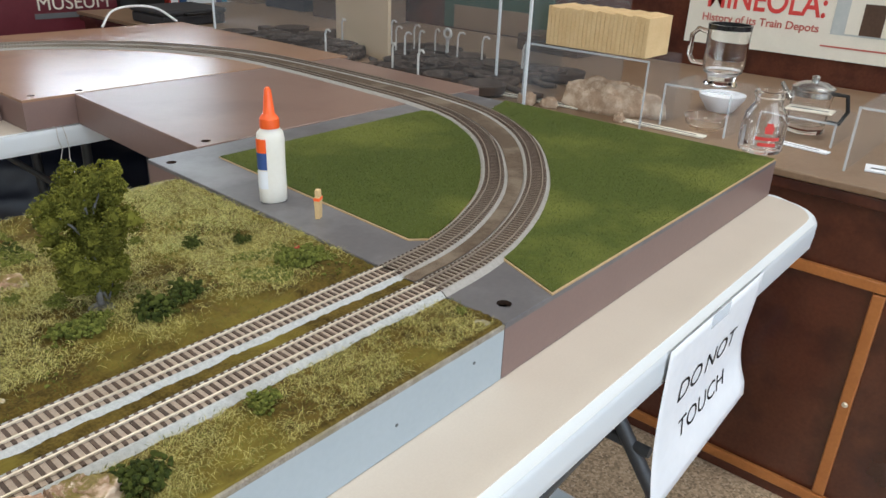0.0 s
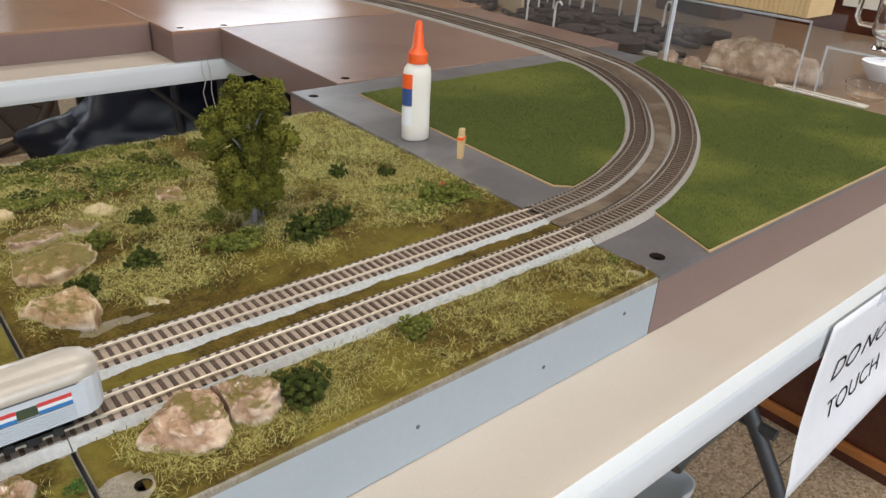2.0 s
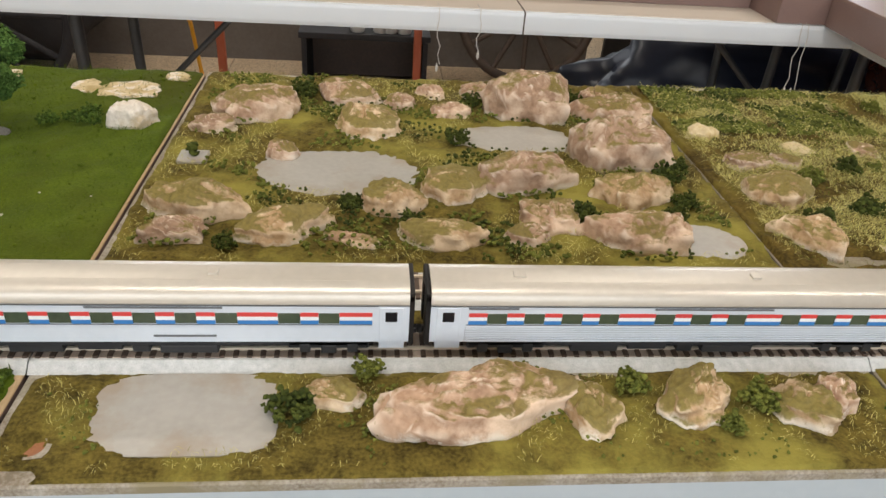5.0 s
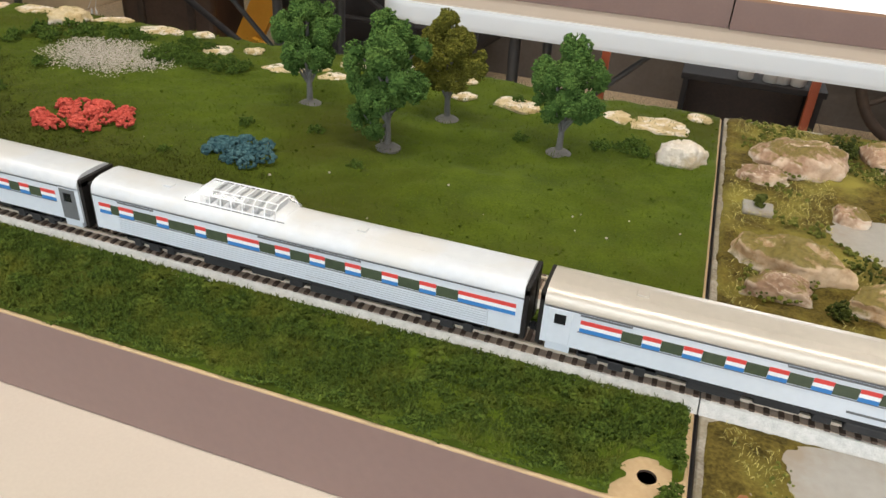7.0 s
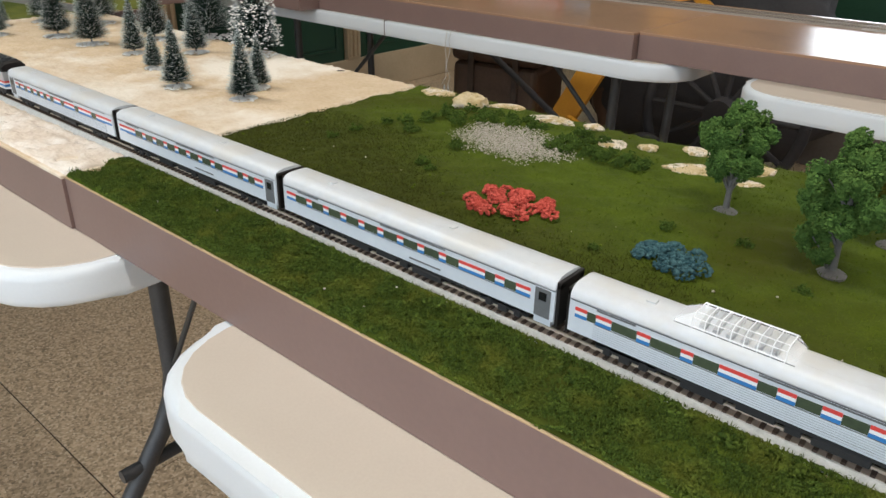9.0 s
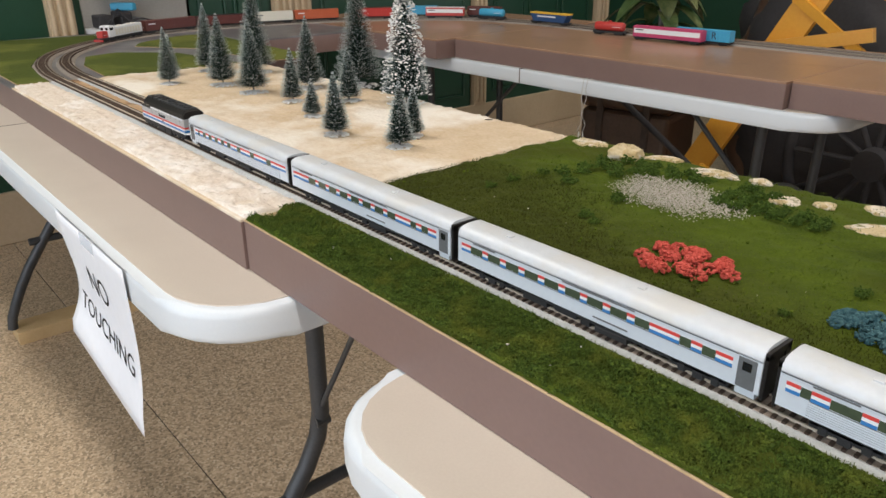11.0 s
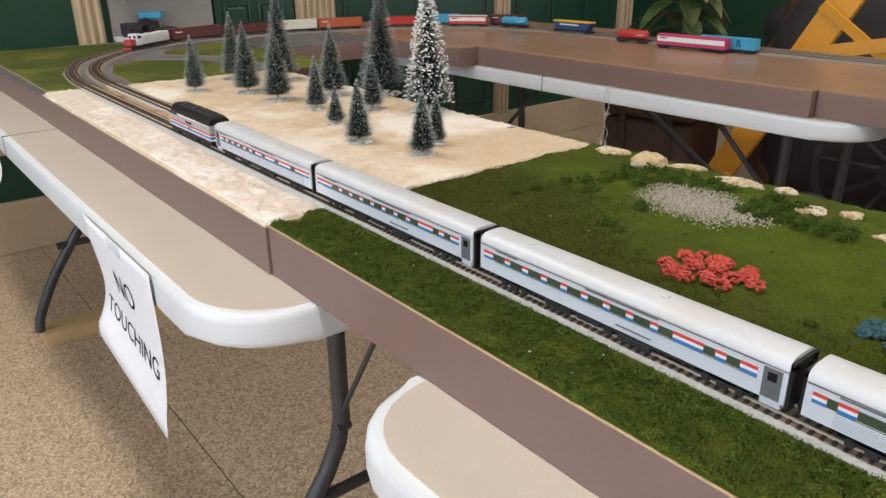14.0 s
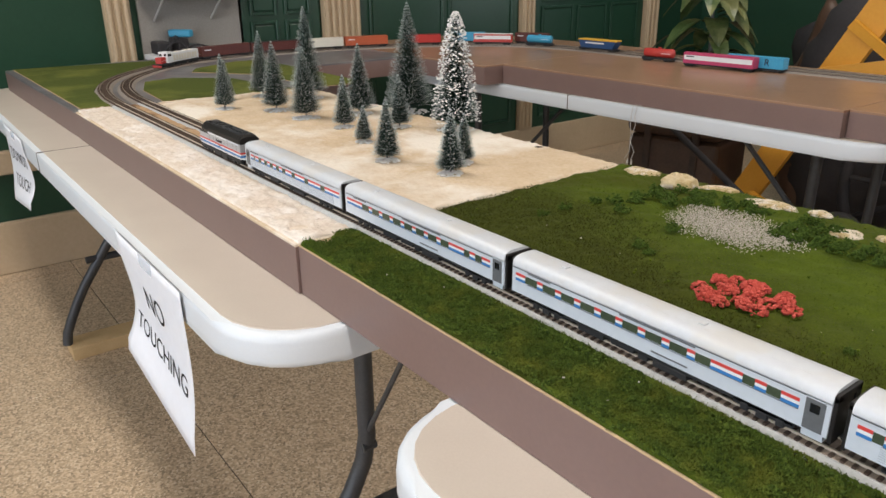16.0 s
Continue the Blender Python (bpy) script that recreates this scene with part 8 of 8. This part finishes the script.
part("board", slab(-0.012, -0.001, -0.30, 0.26, 0.0, 0.5, 0.002, 1), M_GREENWALL, q)
for y0, y1, z0, z1 in ((0.10, 0.22, 0.15, 0.30), (-0.2, 0.2, 0.0, 0.095), (-0.14, -0.04, 0.18, 0.3)):
    part("card", slab(-0.016, -0.0125, y0, y1, z0, z1, 0.001, 1), M_COUNTER, q, "tan card")
for i, (x, y, w, d, hh, m) in enumerate(((1.78, 2.52, 0.14, 0.30, 0.17, M_NAVY), (1.76, 2.92, 0.16, 0.20, 0.05, M_COUNTER), (1.77, 2.92, 0.15, 0.19, 0.04, M_TRIM), (1.72, 2.22, 0.2, 0.16, 0.10, M_DARKBROWN), (1.8, 1.98, 0.12, 0.2, 0.14, M_COUNTER), (1.74, 0.98, 0.14, 0.26, 0.06, M_DARKBROWN))):
    z = ZK + 0.0005 + (0.0505 if i == 2 else 0)
    q = thing("old_case", ("dark blue-grey carrying case on the counter", "flat tan box on the counter", "flat pale box lying on another box", "brown leather case on the counter", "tan wooden box on the counter", "low brown box on the counter")[i], "case", (x, y, z))
    part("body", slab(0, w, 0, d, 0, hh * 0.7, 0.004), m, q)
    part("lid", slab(-0.001, w + 0.001, -0.001, d + 0.001, hh * 0.7 + 0.0005, hh, 0.004), m, q)
q = thing("display_board", "tall cream board standing in the display case", "display board", (1.221, 1.519, ZK + 0.0005), turn=-18)
part("board", slab(-0.006, 0.006, -0.205, 0.205, 0, 0.5, 0.001, 1), M_TRIM, q)
part("printed_mark", slab(-0.0068, -0.0061, -0.018, 0.018, 0.19, 0.215), M_ROOFGREY, q)

# ---- posters and backdrop of the east side ----
wall("partition_east", [(2.0, 2.06, -2.2, 2.9, 0.0, 2.2)], "dark mahogany partition behind the counter", M_MAHOG)
q = thing("history_poster", "cream poster about train depots with red heading", "poster", (1.995, 0.352, 0.838))
part("sheet", slab(-0.006, -0.002, -0.72, 0.36, 0.0, 0.62), CREAMP, q)
text_mesh("heading", "MINEOLA:", 0.105, M_RED, q, pose(-0.0068, 0.112, 0.152, 90, 0, -90), "red capital heading", 0.8, 0.0016)
text_mesh("subtitle", "History of its Train Depots", 0.034, M_DULLRED, q, pose(-0.0068, 0.121, 0.086, 90, 0, -90), "red subtitle", 1.0, 0.0006)
part("picture", slab(-0.0075, -0.0065, -0.56, -0.10, 0.075, 0.46), surface("printed_sky", (0.40, 0.43, 0.43), (0.5, 0.52, 0.5), 9, 0.6, bump=0), q, "printed picture of a small depot")
part("picture_wall", slab(-0.0085, -0.0076, -0.52, -0.14, 0.08, 0.20), CREAMP, q)
part("picture_roof", slab(-0.0085, -0.0076, -0.54, -0.12, 0.20, 0.29), MARP, q)
for k in range(3):
    part("picture_door", slab(-0.0095, -0.0086, -0.48 + 0.12 * k, -0.42 + 0.12 * k, 0.08, 0.17), (M_COUNTER, M_GREENWALL, M_DARKBROWN)[k], q)
part("small_print", slab(-0.0075, -0.0065, -0.52, -0.08, 0.036, 0.041), M_DULLRED, q, "unreadable small red print")

q = thing("museum_poster", "maroon standing poster with pale heading", "poster", (0.75, 3.25, 0.0))
part("board", slab(-0.50, 0.475, -0.01, 0.01, 0.40, 1.25, 0.002), surface("maroon_print", (0.10, 0.012, 0.02), (0.13, 0.018, 0.028), 6, 0.45, bump=0.02), q)
text_mesh("heading", "MUSEUM", 0.085, CREAMP, q, pose(0.27, -0.012, 0.778, 90, 0, 0), "pale heading")
part("street_line", slab(0.09, 0.39, -0.012, -0.0105, 0.715, 0.738), M_ROOFGREY, q, "grey bar in place of an address")
part("stand", slab(-0.45, 0.42, 0.0, 0.03, 0.0, 0.42, 0.004), M_BLACK, q)
part("foot", slab(-0.45, 0.42, -0.12, 0.15, 0.0, 0.03, 0.006), M_BLACK, q)
q = thing("book_shelf", "dark shelf with colourful boxes and books", "shelf", (1.26, 3.12, 0.0))
part("frame", box(box(bmesh.new(), 0.0, 1.3, 0.0, 0.42, 0.0, 0.69), 0.0, 1.3, 0.38, 0.42, 0.69, 1.3), M_BLACK, q)
for i, (x, w, hh, m) in enumerate(((1.30, 0.13, 0.12, M_BLACK), (1.455, 0.055, 0.2, REDP), (1.515, 0.24, 0.21, NAVYP), (1.76, 0.17, 0.18, SKYP), (1.94, 0.12, 0.21, REDP), (2.08, 0.26, 0.2, NAVYP))):
    o = thing("game_box", "black carton on the dark shelf" if m == M_BLACK else "coloured cardboard box standing on the dark shelf", "box", (x, 3.16, 0.6905), "shelf boxes")
    part("carton", slab(0, w, 0, 0.2, 0, hh, 0.003), m, o)
    part("print_panel", slab(w * 0.15, w * 0.85, -0.0015, -0.0002, hh * 0.2, hh * 0.55), M_PAPER if m != M_BLACK else M_ROOFGREY, o)
q = thing("cable", "thin white cable arching behind the curve", "cable", (0.647, 2.19, ZD))
part("wire", tube(spline([(0.0, 0.0, 0.004), (0.05, 0.02, 0.05), (0.13, 0.03, 0.062), (0.22, 0.03, 0.05), (0.28, 0.0, 0.004)], 0.01)[0], 0.004, 8), M_WHITE, q, "", 60)
q = thing("equipment_case", "flat black plastic equipment case on the counter", "case", (0.99, 2.4, ZK + 0.0005))
part("shell", slab(0.0, 0.28, 0.0, 0.25, 0.0, 0.04, 0.008), M_TARP, q)
part("lid", slab(-0.004, 0.284, -0.004, 0.254, 0.0405, 0.062, 0.008), M_TARP, q)
part("handle", tube([(0.09, -0.004, 0.045), (0.09, -0.022, 0.045), (0.19, -0.022, 0.045), (0.19, -0.004, 0.045)], 0.005, 8), M_BLACK, q, "", 60)
for ob in bpy.data.objects:
    if ob.type == "MESH" and ob.data.materials and ob.data.materials[0] == M_GLASS:
        ob.visible_shadow = False

# ---- west wall woodwork ----


def trim(name, x0, x1, y0, y1, z0, z1, mat, label, bevel=0.006):
    return tagged(part(name, slab(x0, x1, y0, y1, z0, z1, bevel), mat, None), label, "trim", kind="structure")


trim("baseboard", XW, XW + 0.03, YS, YN, 0.0, 0.21, M_TRIM, "tall tan painted baseboard")
trim("trim_rail", XW, XW + 0.035, YS, 0.415, 0.40, 0.49, M_TRIM, "tan painted dado rail")


def pilaster(y0, y1):
    t = thing("trim_pilaster", "fluted tan painted pilaster on the green wall", "pilaster", (XW, y0, 0.21), kind="structure")
    w = y1 - y0
    part("shaft", slab(0.0, 0.04, 0, w, 0, 2.4, 0.004), M_TRIM, t)
    n = max(2, int(w / 0.03))
    for k in range(n):
        part("reed", tube([(0.042, (k + 0.5) * w / n, 0.02), (0.042, (k + 0.5) * w / n, 2.38)], w / n * 0.33, 8), M_TRIM, t, "", 60)


pilaster(0.397, 0.496)
pilaster(1.367, 1.564)
pilaster(2.633, 2.731)
pilaster(3.740, 3.859)


def panelled(y0, y1, rows, cols, name, label):
    """A green framed door leaf with sunk panels."""
    t = thing(name, label, "door", (XW, y0, 0.21), kind="structure")
    w = y1 - y0
    part("leaf", slab(0.0, 0.012, 0.003, w - 0.003, 0, 2.1), M_GREENWALL, t)
    for i in range(cols):
        for j in range(rows):
            a, b = 0.07 + i * (w - 0.07) / cols, (i + 1) * (w - 0.07) / cols
            z0, z1 = 0.08 + j * 2.0 / rows, 0.02 + (j + 1) * 2.0 / rows
            part("panel", slab(0.012, 0.020, a, b, z0, z1, 0.006), M_GREENWALL, t, "raised green panel")
            for q in ((a - 0.018, a - 0.004, z0 - 0.018, z1 + 0.018), (b + 0.004, b + 0.018, z0 - 0.018, z1 + 0.018), (a - 0.003, b + 0.003, z0 - 0.018, z0 - 0.004), (a - 0.003, b + 0.003, z1 + 0.004, z1 + 0.018)):
                part("moulding", slab(0.012, 0.024, *q, 0.003, 1), M_GREENWALL, t)


panelled(0.956, 1.357, 3, 2, "door_1", "dark green six-panel door")
panelled(1.574, 2.623, 2, 2, "door_2", "wide dark green panelled doors")
panelled(2.751, 3.720, 3, 3, "door_3", "dark green many-panelled doors")

# alcove with white shelves
t = thing("alcove_shelf", "white alcove shelving with odds and ends", "shelf", (XW, 0.53, 0.62))
part("back_board", slab(0.0, 0.012, 0.0, 0.44, 0, 1.2), M_BEDMID, t, "grey-white back board")
for z in (0.17, 0.42):
    s = part("shelf_board", slab(0.0125, 0.16, 0.0, 0.44, z, z + 0.02, 0.002), M_WHITE, t)
    for y in (0.06, 0.30):
        part("bracket", tube([(0.014, y, z - 0.10), (0.13, y + 0.02, z - 0.002)], 0.005, 6), M_STRING, t, "", 60)
for i, (y, w, hh, m, z) in enumerate(((0.555, 0.06, 0.05, M_TARP, 0.811), (0.63, 0.045, 0.06, M_TARP, 0.811), (0.685, 0.03, 0.035, M_ROOFGREY, 0.811), (0.58, 0.12, 0.06, M_WHITE, 1.06), (0.73, 0.10, 0.05, REDP, 1.06), (0.86, 0.08, 0.07, M_STRAW, 1.06), (0.632, 0.035, 0.03, SKYP, 0.8715))):
    o = thing("shelf_item", "small jumbled tool or box on the alcove shelf", "box", (XW + 0.03, y, z + 0.001), "shelf items", turn=7 * i)
    part("body", slab(0, 0.1, 0, w, 0, hh, 0.008, 3), m, o)
for k, (y0, y1, zz) in enumerate(((0.56, 0.74, 0.05), (0.62, 0.86, 0.035), (0.58, 0.68, 0.075))):
    o = thing("loose_cable", "loose black cable in the alcove", "cable", (XW + 0.15 + 0.012 * k, y0, 0.8125), "loose cables")
    part("wire", tube(spline([(0, 0, 0.003), (0.01, 0.3 * (y1 - y0), zz), (0.0, 0.6 * (y1 - y0), zz * 0.6), (0.02, y1 - y0, 0.004)], 0.01)[0], 0.0035, 6), M_TARP, o, "", 60)

# ---- plant, cloth, hand truck, trunk and wheel behind the back row ----
pl = thing("potted_plant", "big-leaved green potted plant by the doors", "plant", (-3.362, 2.738, 0.0))
part("pot", turned([(0.14, 0.0), (0.19, 0.3), (0.2, 0.34), (0.18, 0.34), (0.16, 0.26)], 24), M_DARKBROWN, pl, "brown round pot", 40)
rl = np.random.default_rng(101)
M_PLANT = surface("plant_leaf", (0.03, 0.065, 0.02), (0.08, 0.12, 0.035), 18, 0.4, bump=0.1, c3=(0.2, 0.21, 0.08), patch=6, vary=0.2)
part("stem", tube([(0, 0, 0.25), (0.02, 0.01, 0.6), (0.0, 0.0, 1.0)], [0.02, 0.015, 0.006], 8), M_BARK, pl)
for i in range(70):
    a, z = rl.uniform(0, math.tau), rl.uniform(0.5, 1.15)
    ln, w = rl.uniform(0.14, 0.26), rl.uniform(0.035, 0.06)
    d, s = Vector((math.cos(a), math.sin(a), 0)), Vector((-math.sin(a), math.cos(a), 0))
    bm = bmesh.new()
    prev = None
    for k in range(7):
        u = k / 6
        c0 = Vector((0, 0, z)) + d * (0.03 + ln * u) + Vector((0, 0, 0.09 * u - 0.2 * u * u))
        ww = w * math.sin(math.pi * min(1, u * 0.92 + 0.06)) ** 0.8
        row = [bm.verts.new(c0 - s * ww + Vector((0, 0, 0.008))), bm.verts.new(c0), bm.verts.new(c0 + s * ww + Vector((0, 0, 0.008)))]
        if prev:
            bm.faces.new((prev[0], prev[1], row[1], row[0]))
            bm.faces.new((prev[1], prev[2], row[2], row[1]))
        prev = row
    part("leaf", bm, M_PLANT, pl)


def drape(name, label, cx, cy, w, d, h, mat, seed, category):
    v, f = ico(4)
    out = []
    for q in v:
        q = Vector(q)
        k = 1 + 0.3 * noise.noise(q * 1.4 + Vector((seed, 0, 0))) + 0.16 * noise.noise(q * 3.5 + Vector((0, seed, 0))) + 0.06 * noise.noise(q * 9)
        out.append((q.x * k * w / 2, q.y * k * d / 2, max(0, q.z * k * 0.55 + 0.5) * h))
    t = raw(name, out, f, mat, None, "", True)
    t.location = (cx, cy, 0)
    return tagged(t, label, category)


drape("dust_sheet", "black crumpled cloth over stored furniture", -2.575, 3.10, 1.2, 0.7, 1.02, M_TARP, 3, "cloth")
drape("navy_cloth", "glossy navy cloth bundle under the back table", 0.506, 2.395, 1.1, 0.5, 0.46, M_NAVY, 8, "cloth")
drape("feed_sack", "dark brown leather sack beside the hand truck", -2.86, 3.0, 0.5, 0.35, 0.88, M_DARKBROWN, 12, "sack")

ht = thing("hand_truck", "yellow steel baggage hand truck leaning back", "hand truck", (-2.863, 2.511, 0.0))


def beam(a, b, w, d, mat, parent, name="beam", label=""):
    a, b = Vector(a), Vector(b)
    n = (b - a).normalized()
    s = n.cross(Vector((0, 1, 0))).normalized() * w / 2
    u = Vector((0, d / 2, 0))
    part(name, hull([[p + s + u, p + s - u, p - s - u, p - s + u] for p in (a, b)]), mat, parent, label)


beam((-0.17, 0, 0.05), (0.40, 0.12, 1.18), 0.115, 0.03, M_YELLOW, ht, "main_beam", "broad yellow steel beam")
beam((0.10, 0.02, 0.72), (0.50, 0.1, 0.80), 0.05, 0.03, M_YELLOW, ht, "brace")
beam((0.22, 0.04, 0.92), (0.48, 0.1, 0.72), 0.035, 0.02, M_YELLOW, ht, "brace")
beam((0.35, 0.1, 1.05), (0.66, 0.15, 0.86), 0.06, 0.03, M_YELLOW, ht, "brace")
beam((-0.05, -0.03, 0.20), (0.22, -0.03, 0.10), 0.06, 0.03, M_YELLOW, ht, "axle_arm")
part("wheel", tube([(0.34 + 0.085 * math.cos(a), -0.02, 0.115 + 0.085 * math.sin(a)) for a in np.linspace(0, math.tau, 25)], 0.028, 10), M_TARP, ht, "black rubber wheel", 60)
part("hub", turned([(0.05, -0.02), (0.05, 0.02)], 20, m=pose(0.34, -0.02, 0.115, 90, 0, 0)), M_YELLOW, ht, "", 40)
part("pull_bar", tube([(-0.48, -0.35, 0.66), (0.12, -0.3, 0.26), (0.30, -0.28, 0.2)], [0.012, 0.014, 0.03], 10), M_TARP, ht, "black steel pull bar", 60)

tk = thing("leather_trunk", "worn dark brown leather trunk on the floor", "trunk", (-3.280, 2.523, 0.0), turn=12)
part("body", slab(-0.2, 0.22, -0.18, 0.18, 0.0, 0.42, 0.03, 3), M_DARKBROWN, tk)
part("lid", slab(-0.21, 0.23, -0.19, 0.19, 0.421, 0.50, 0.035, 3), M_DARKBROWN, tk)
for x in (-0.1, 0.12):
    part("strap", slab(x - 0.015, x + 0.015, -0.194, 0.194, 0.01, 0.504, 0.004), M_RUST, tk)


def wagon_wheel(x, y, r, lean, label, iron=M_RUST):
    t = thing("wagon_wheel", label, "wheel", (x, y, 0.0), "wagon wheels")
    c = Vector((0, 0, r))
    ring = lambda rr: [(rr * math.cos(a), lean * rr * (1 + math.sin(a)), r + rr * math.sin(a)) for a in np.linspace(0, math.tau, 41)]
    part("rim", tube(ring(r - 0.02), 0.022, 10), iron, t, "dark iron rim", 60)
    for k in range(12):
        a = k * math.tau / 12
        part("spoke", tube([(0.05 * math.cos(a), lean * (r + 0.05 * math.sin(a)), r + 0.05 * math.sin(a)), ((r - 0.03) * math.cos(a), lean * (r + (r - 0.03) * math.sin(a)), r + (r - 0.03) * math.sin(a))], 0.012, 8), iron, t, "", 60)
    part("hub", turned([(0.06, -0.06), (0.065, 0.0), (0.06, 0.06)], 20, m=pose(0, lean * r, r, 90, 0, 0)), iron, t, "", 40)


wagon_wheel(-0.135, 3.03, 0.32, 0.1, "dark spoked wagon wheel leaning under the back table")
wagon_wheel(-2.266, 2.550, 0.34, 0.15, "black spoked wagon wheel behind the table leg", M_TARP)
bx = thing("black_chest", "open black chest with red corner posts", "chest", (-0.860, 2.664, 0.0))
part("back_panel", slab(-0.25, 0.25, 0.33, 0.35, 0.031, 0.28), M_DARKBROWN, bx, "red-brown back")
for x in (-0.25, 0.23):
    part("side_panel", slab(x, x + 0.02, 0.0, 0.329, 0.031, 0.28), M_TARP, bx)
part("shelf_top", slab(-0.26, 0.26, -0.01, 0.36, 0.281, 0.305, 0.003), M_TARP, bx)
part("base", slab(-0.27, 0.27, -0.02, 0.37, 0.0005, 0.03, 0.004), M_DARKBROWN, bx)
for x in (0.205, -0.55):
    part("post", slab(x - 0.015, x + 0.015, -0.06, -0.03, 0.0, 0.5, 0.003), ORAP, bx, "rusty red post")
for i, x in enumerate((-0.03, 0.06, 0.10, 0.155)):
    o = thing("glass_jar", "small pale glass jar on the black chest", "jar", (-0.860 + x, 2.70, 0.3055), "glass jars")
    part("jar", turned([(0.026, 0.0), (0.029, 0.005), (0.029, 0.045), (0.018, 0.056), (0.018, 0.066)], 18), M_STRING, o, "", 40)
st = thing("yellow_strap", "thin yellow strap hanging behind the table", "strap", (-1.469, 2.423, 0.0))
part("strap", tube([(-0.06, 0, 0.6), (0.0, 0, 0.38), (0.04, 0, 0.02)], 0.008, 6), M_YELLOW, st)


def string(x, y, drop, seed):
    t = thing("hanging_string", "thin pale string hanging from the table edge", "string", (x, y, ZT + 0.003), "hanging strings")
    r = np.random.default_rng(seed)
    z = np.linspace(0.0, -drop, 7)
    part("cord", tube([(0, 0.05, 0.0), (0, -0.004, 0.001)] + [(0.012 * r.uniform(-1, 1) * k / 6, -0.008 - 0.006 * r.uniform(), z[k]) for k in range(1, 7)], 0.0010, 6), M_STRING, t, "", 60)
    part("knot", turned([(0.001, 0), (0.003, 0.005), (0.0028, 0.012), (0.001, 0.019)], 10, m=pose(0.0, -0.012, -drop - 0.016)), M_STRING, t, "", 60)


string(-0.70, 1.283, 0.115, 1)
string(-0.614, 1.283, 0.085, 2)
string(0.088, 1.283, 0.14, 3)
string(0.102, 1.283, 0.14, 4)
string(-2.69, 1.391, 0.16, 6)
string(-2.675, 1.391, 0.16, 7)

# plastic tub under the east table
tb = thing("plastic_tub", "clear plastic tub with a red label on the floor", "tub", (0.18, 0.05, 0.30))
part("tub", hull([[(x * k, y * k, z) for x, y in rounded(-0.13, 0.13, -0.1, 0.1, 0.03)] for k, z in ((0.85, 0.0), (1.0, 0.15), (0.97, 0.15), (0.82, 0.006))], caps=True), M_PLASTICRIM, tb, "milky plastic tub", 40)
part("red_label", slab(-0.085, 0.06, -0.0995, -0.0965, 0.03, 0.11), M_RED, tb)
tb.location = (0.37, 0.21, 0.001)

# ---- floor slabs ----
fx, fy, w = -4.42, -3.6, 0.98
sl = slab(0.0015, w - 0.0015, 0.0015, w - 0.0015, -0.012, 0.0, 0.001, 1)
me = bpy.data.meshes.new("floor_slab")
bmesh.ops.recalc_face_normals(sl, faces=sl.faces)
sl.to_mesh(me)
sl.free()
me.materials.append(M_FLOOR)
for i in range(-1, 9):
    for j in range(0, 9):
        ob = new("floor_slab", me)
        ob.parent, ob.location = floor, (fx + i * w, fy + 0.76 + j * w, 0)
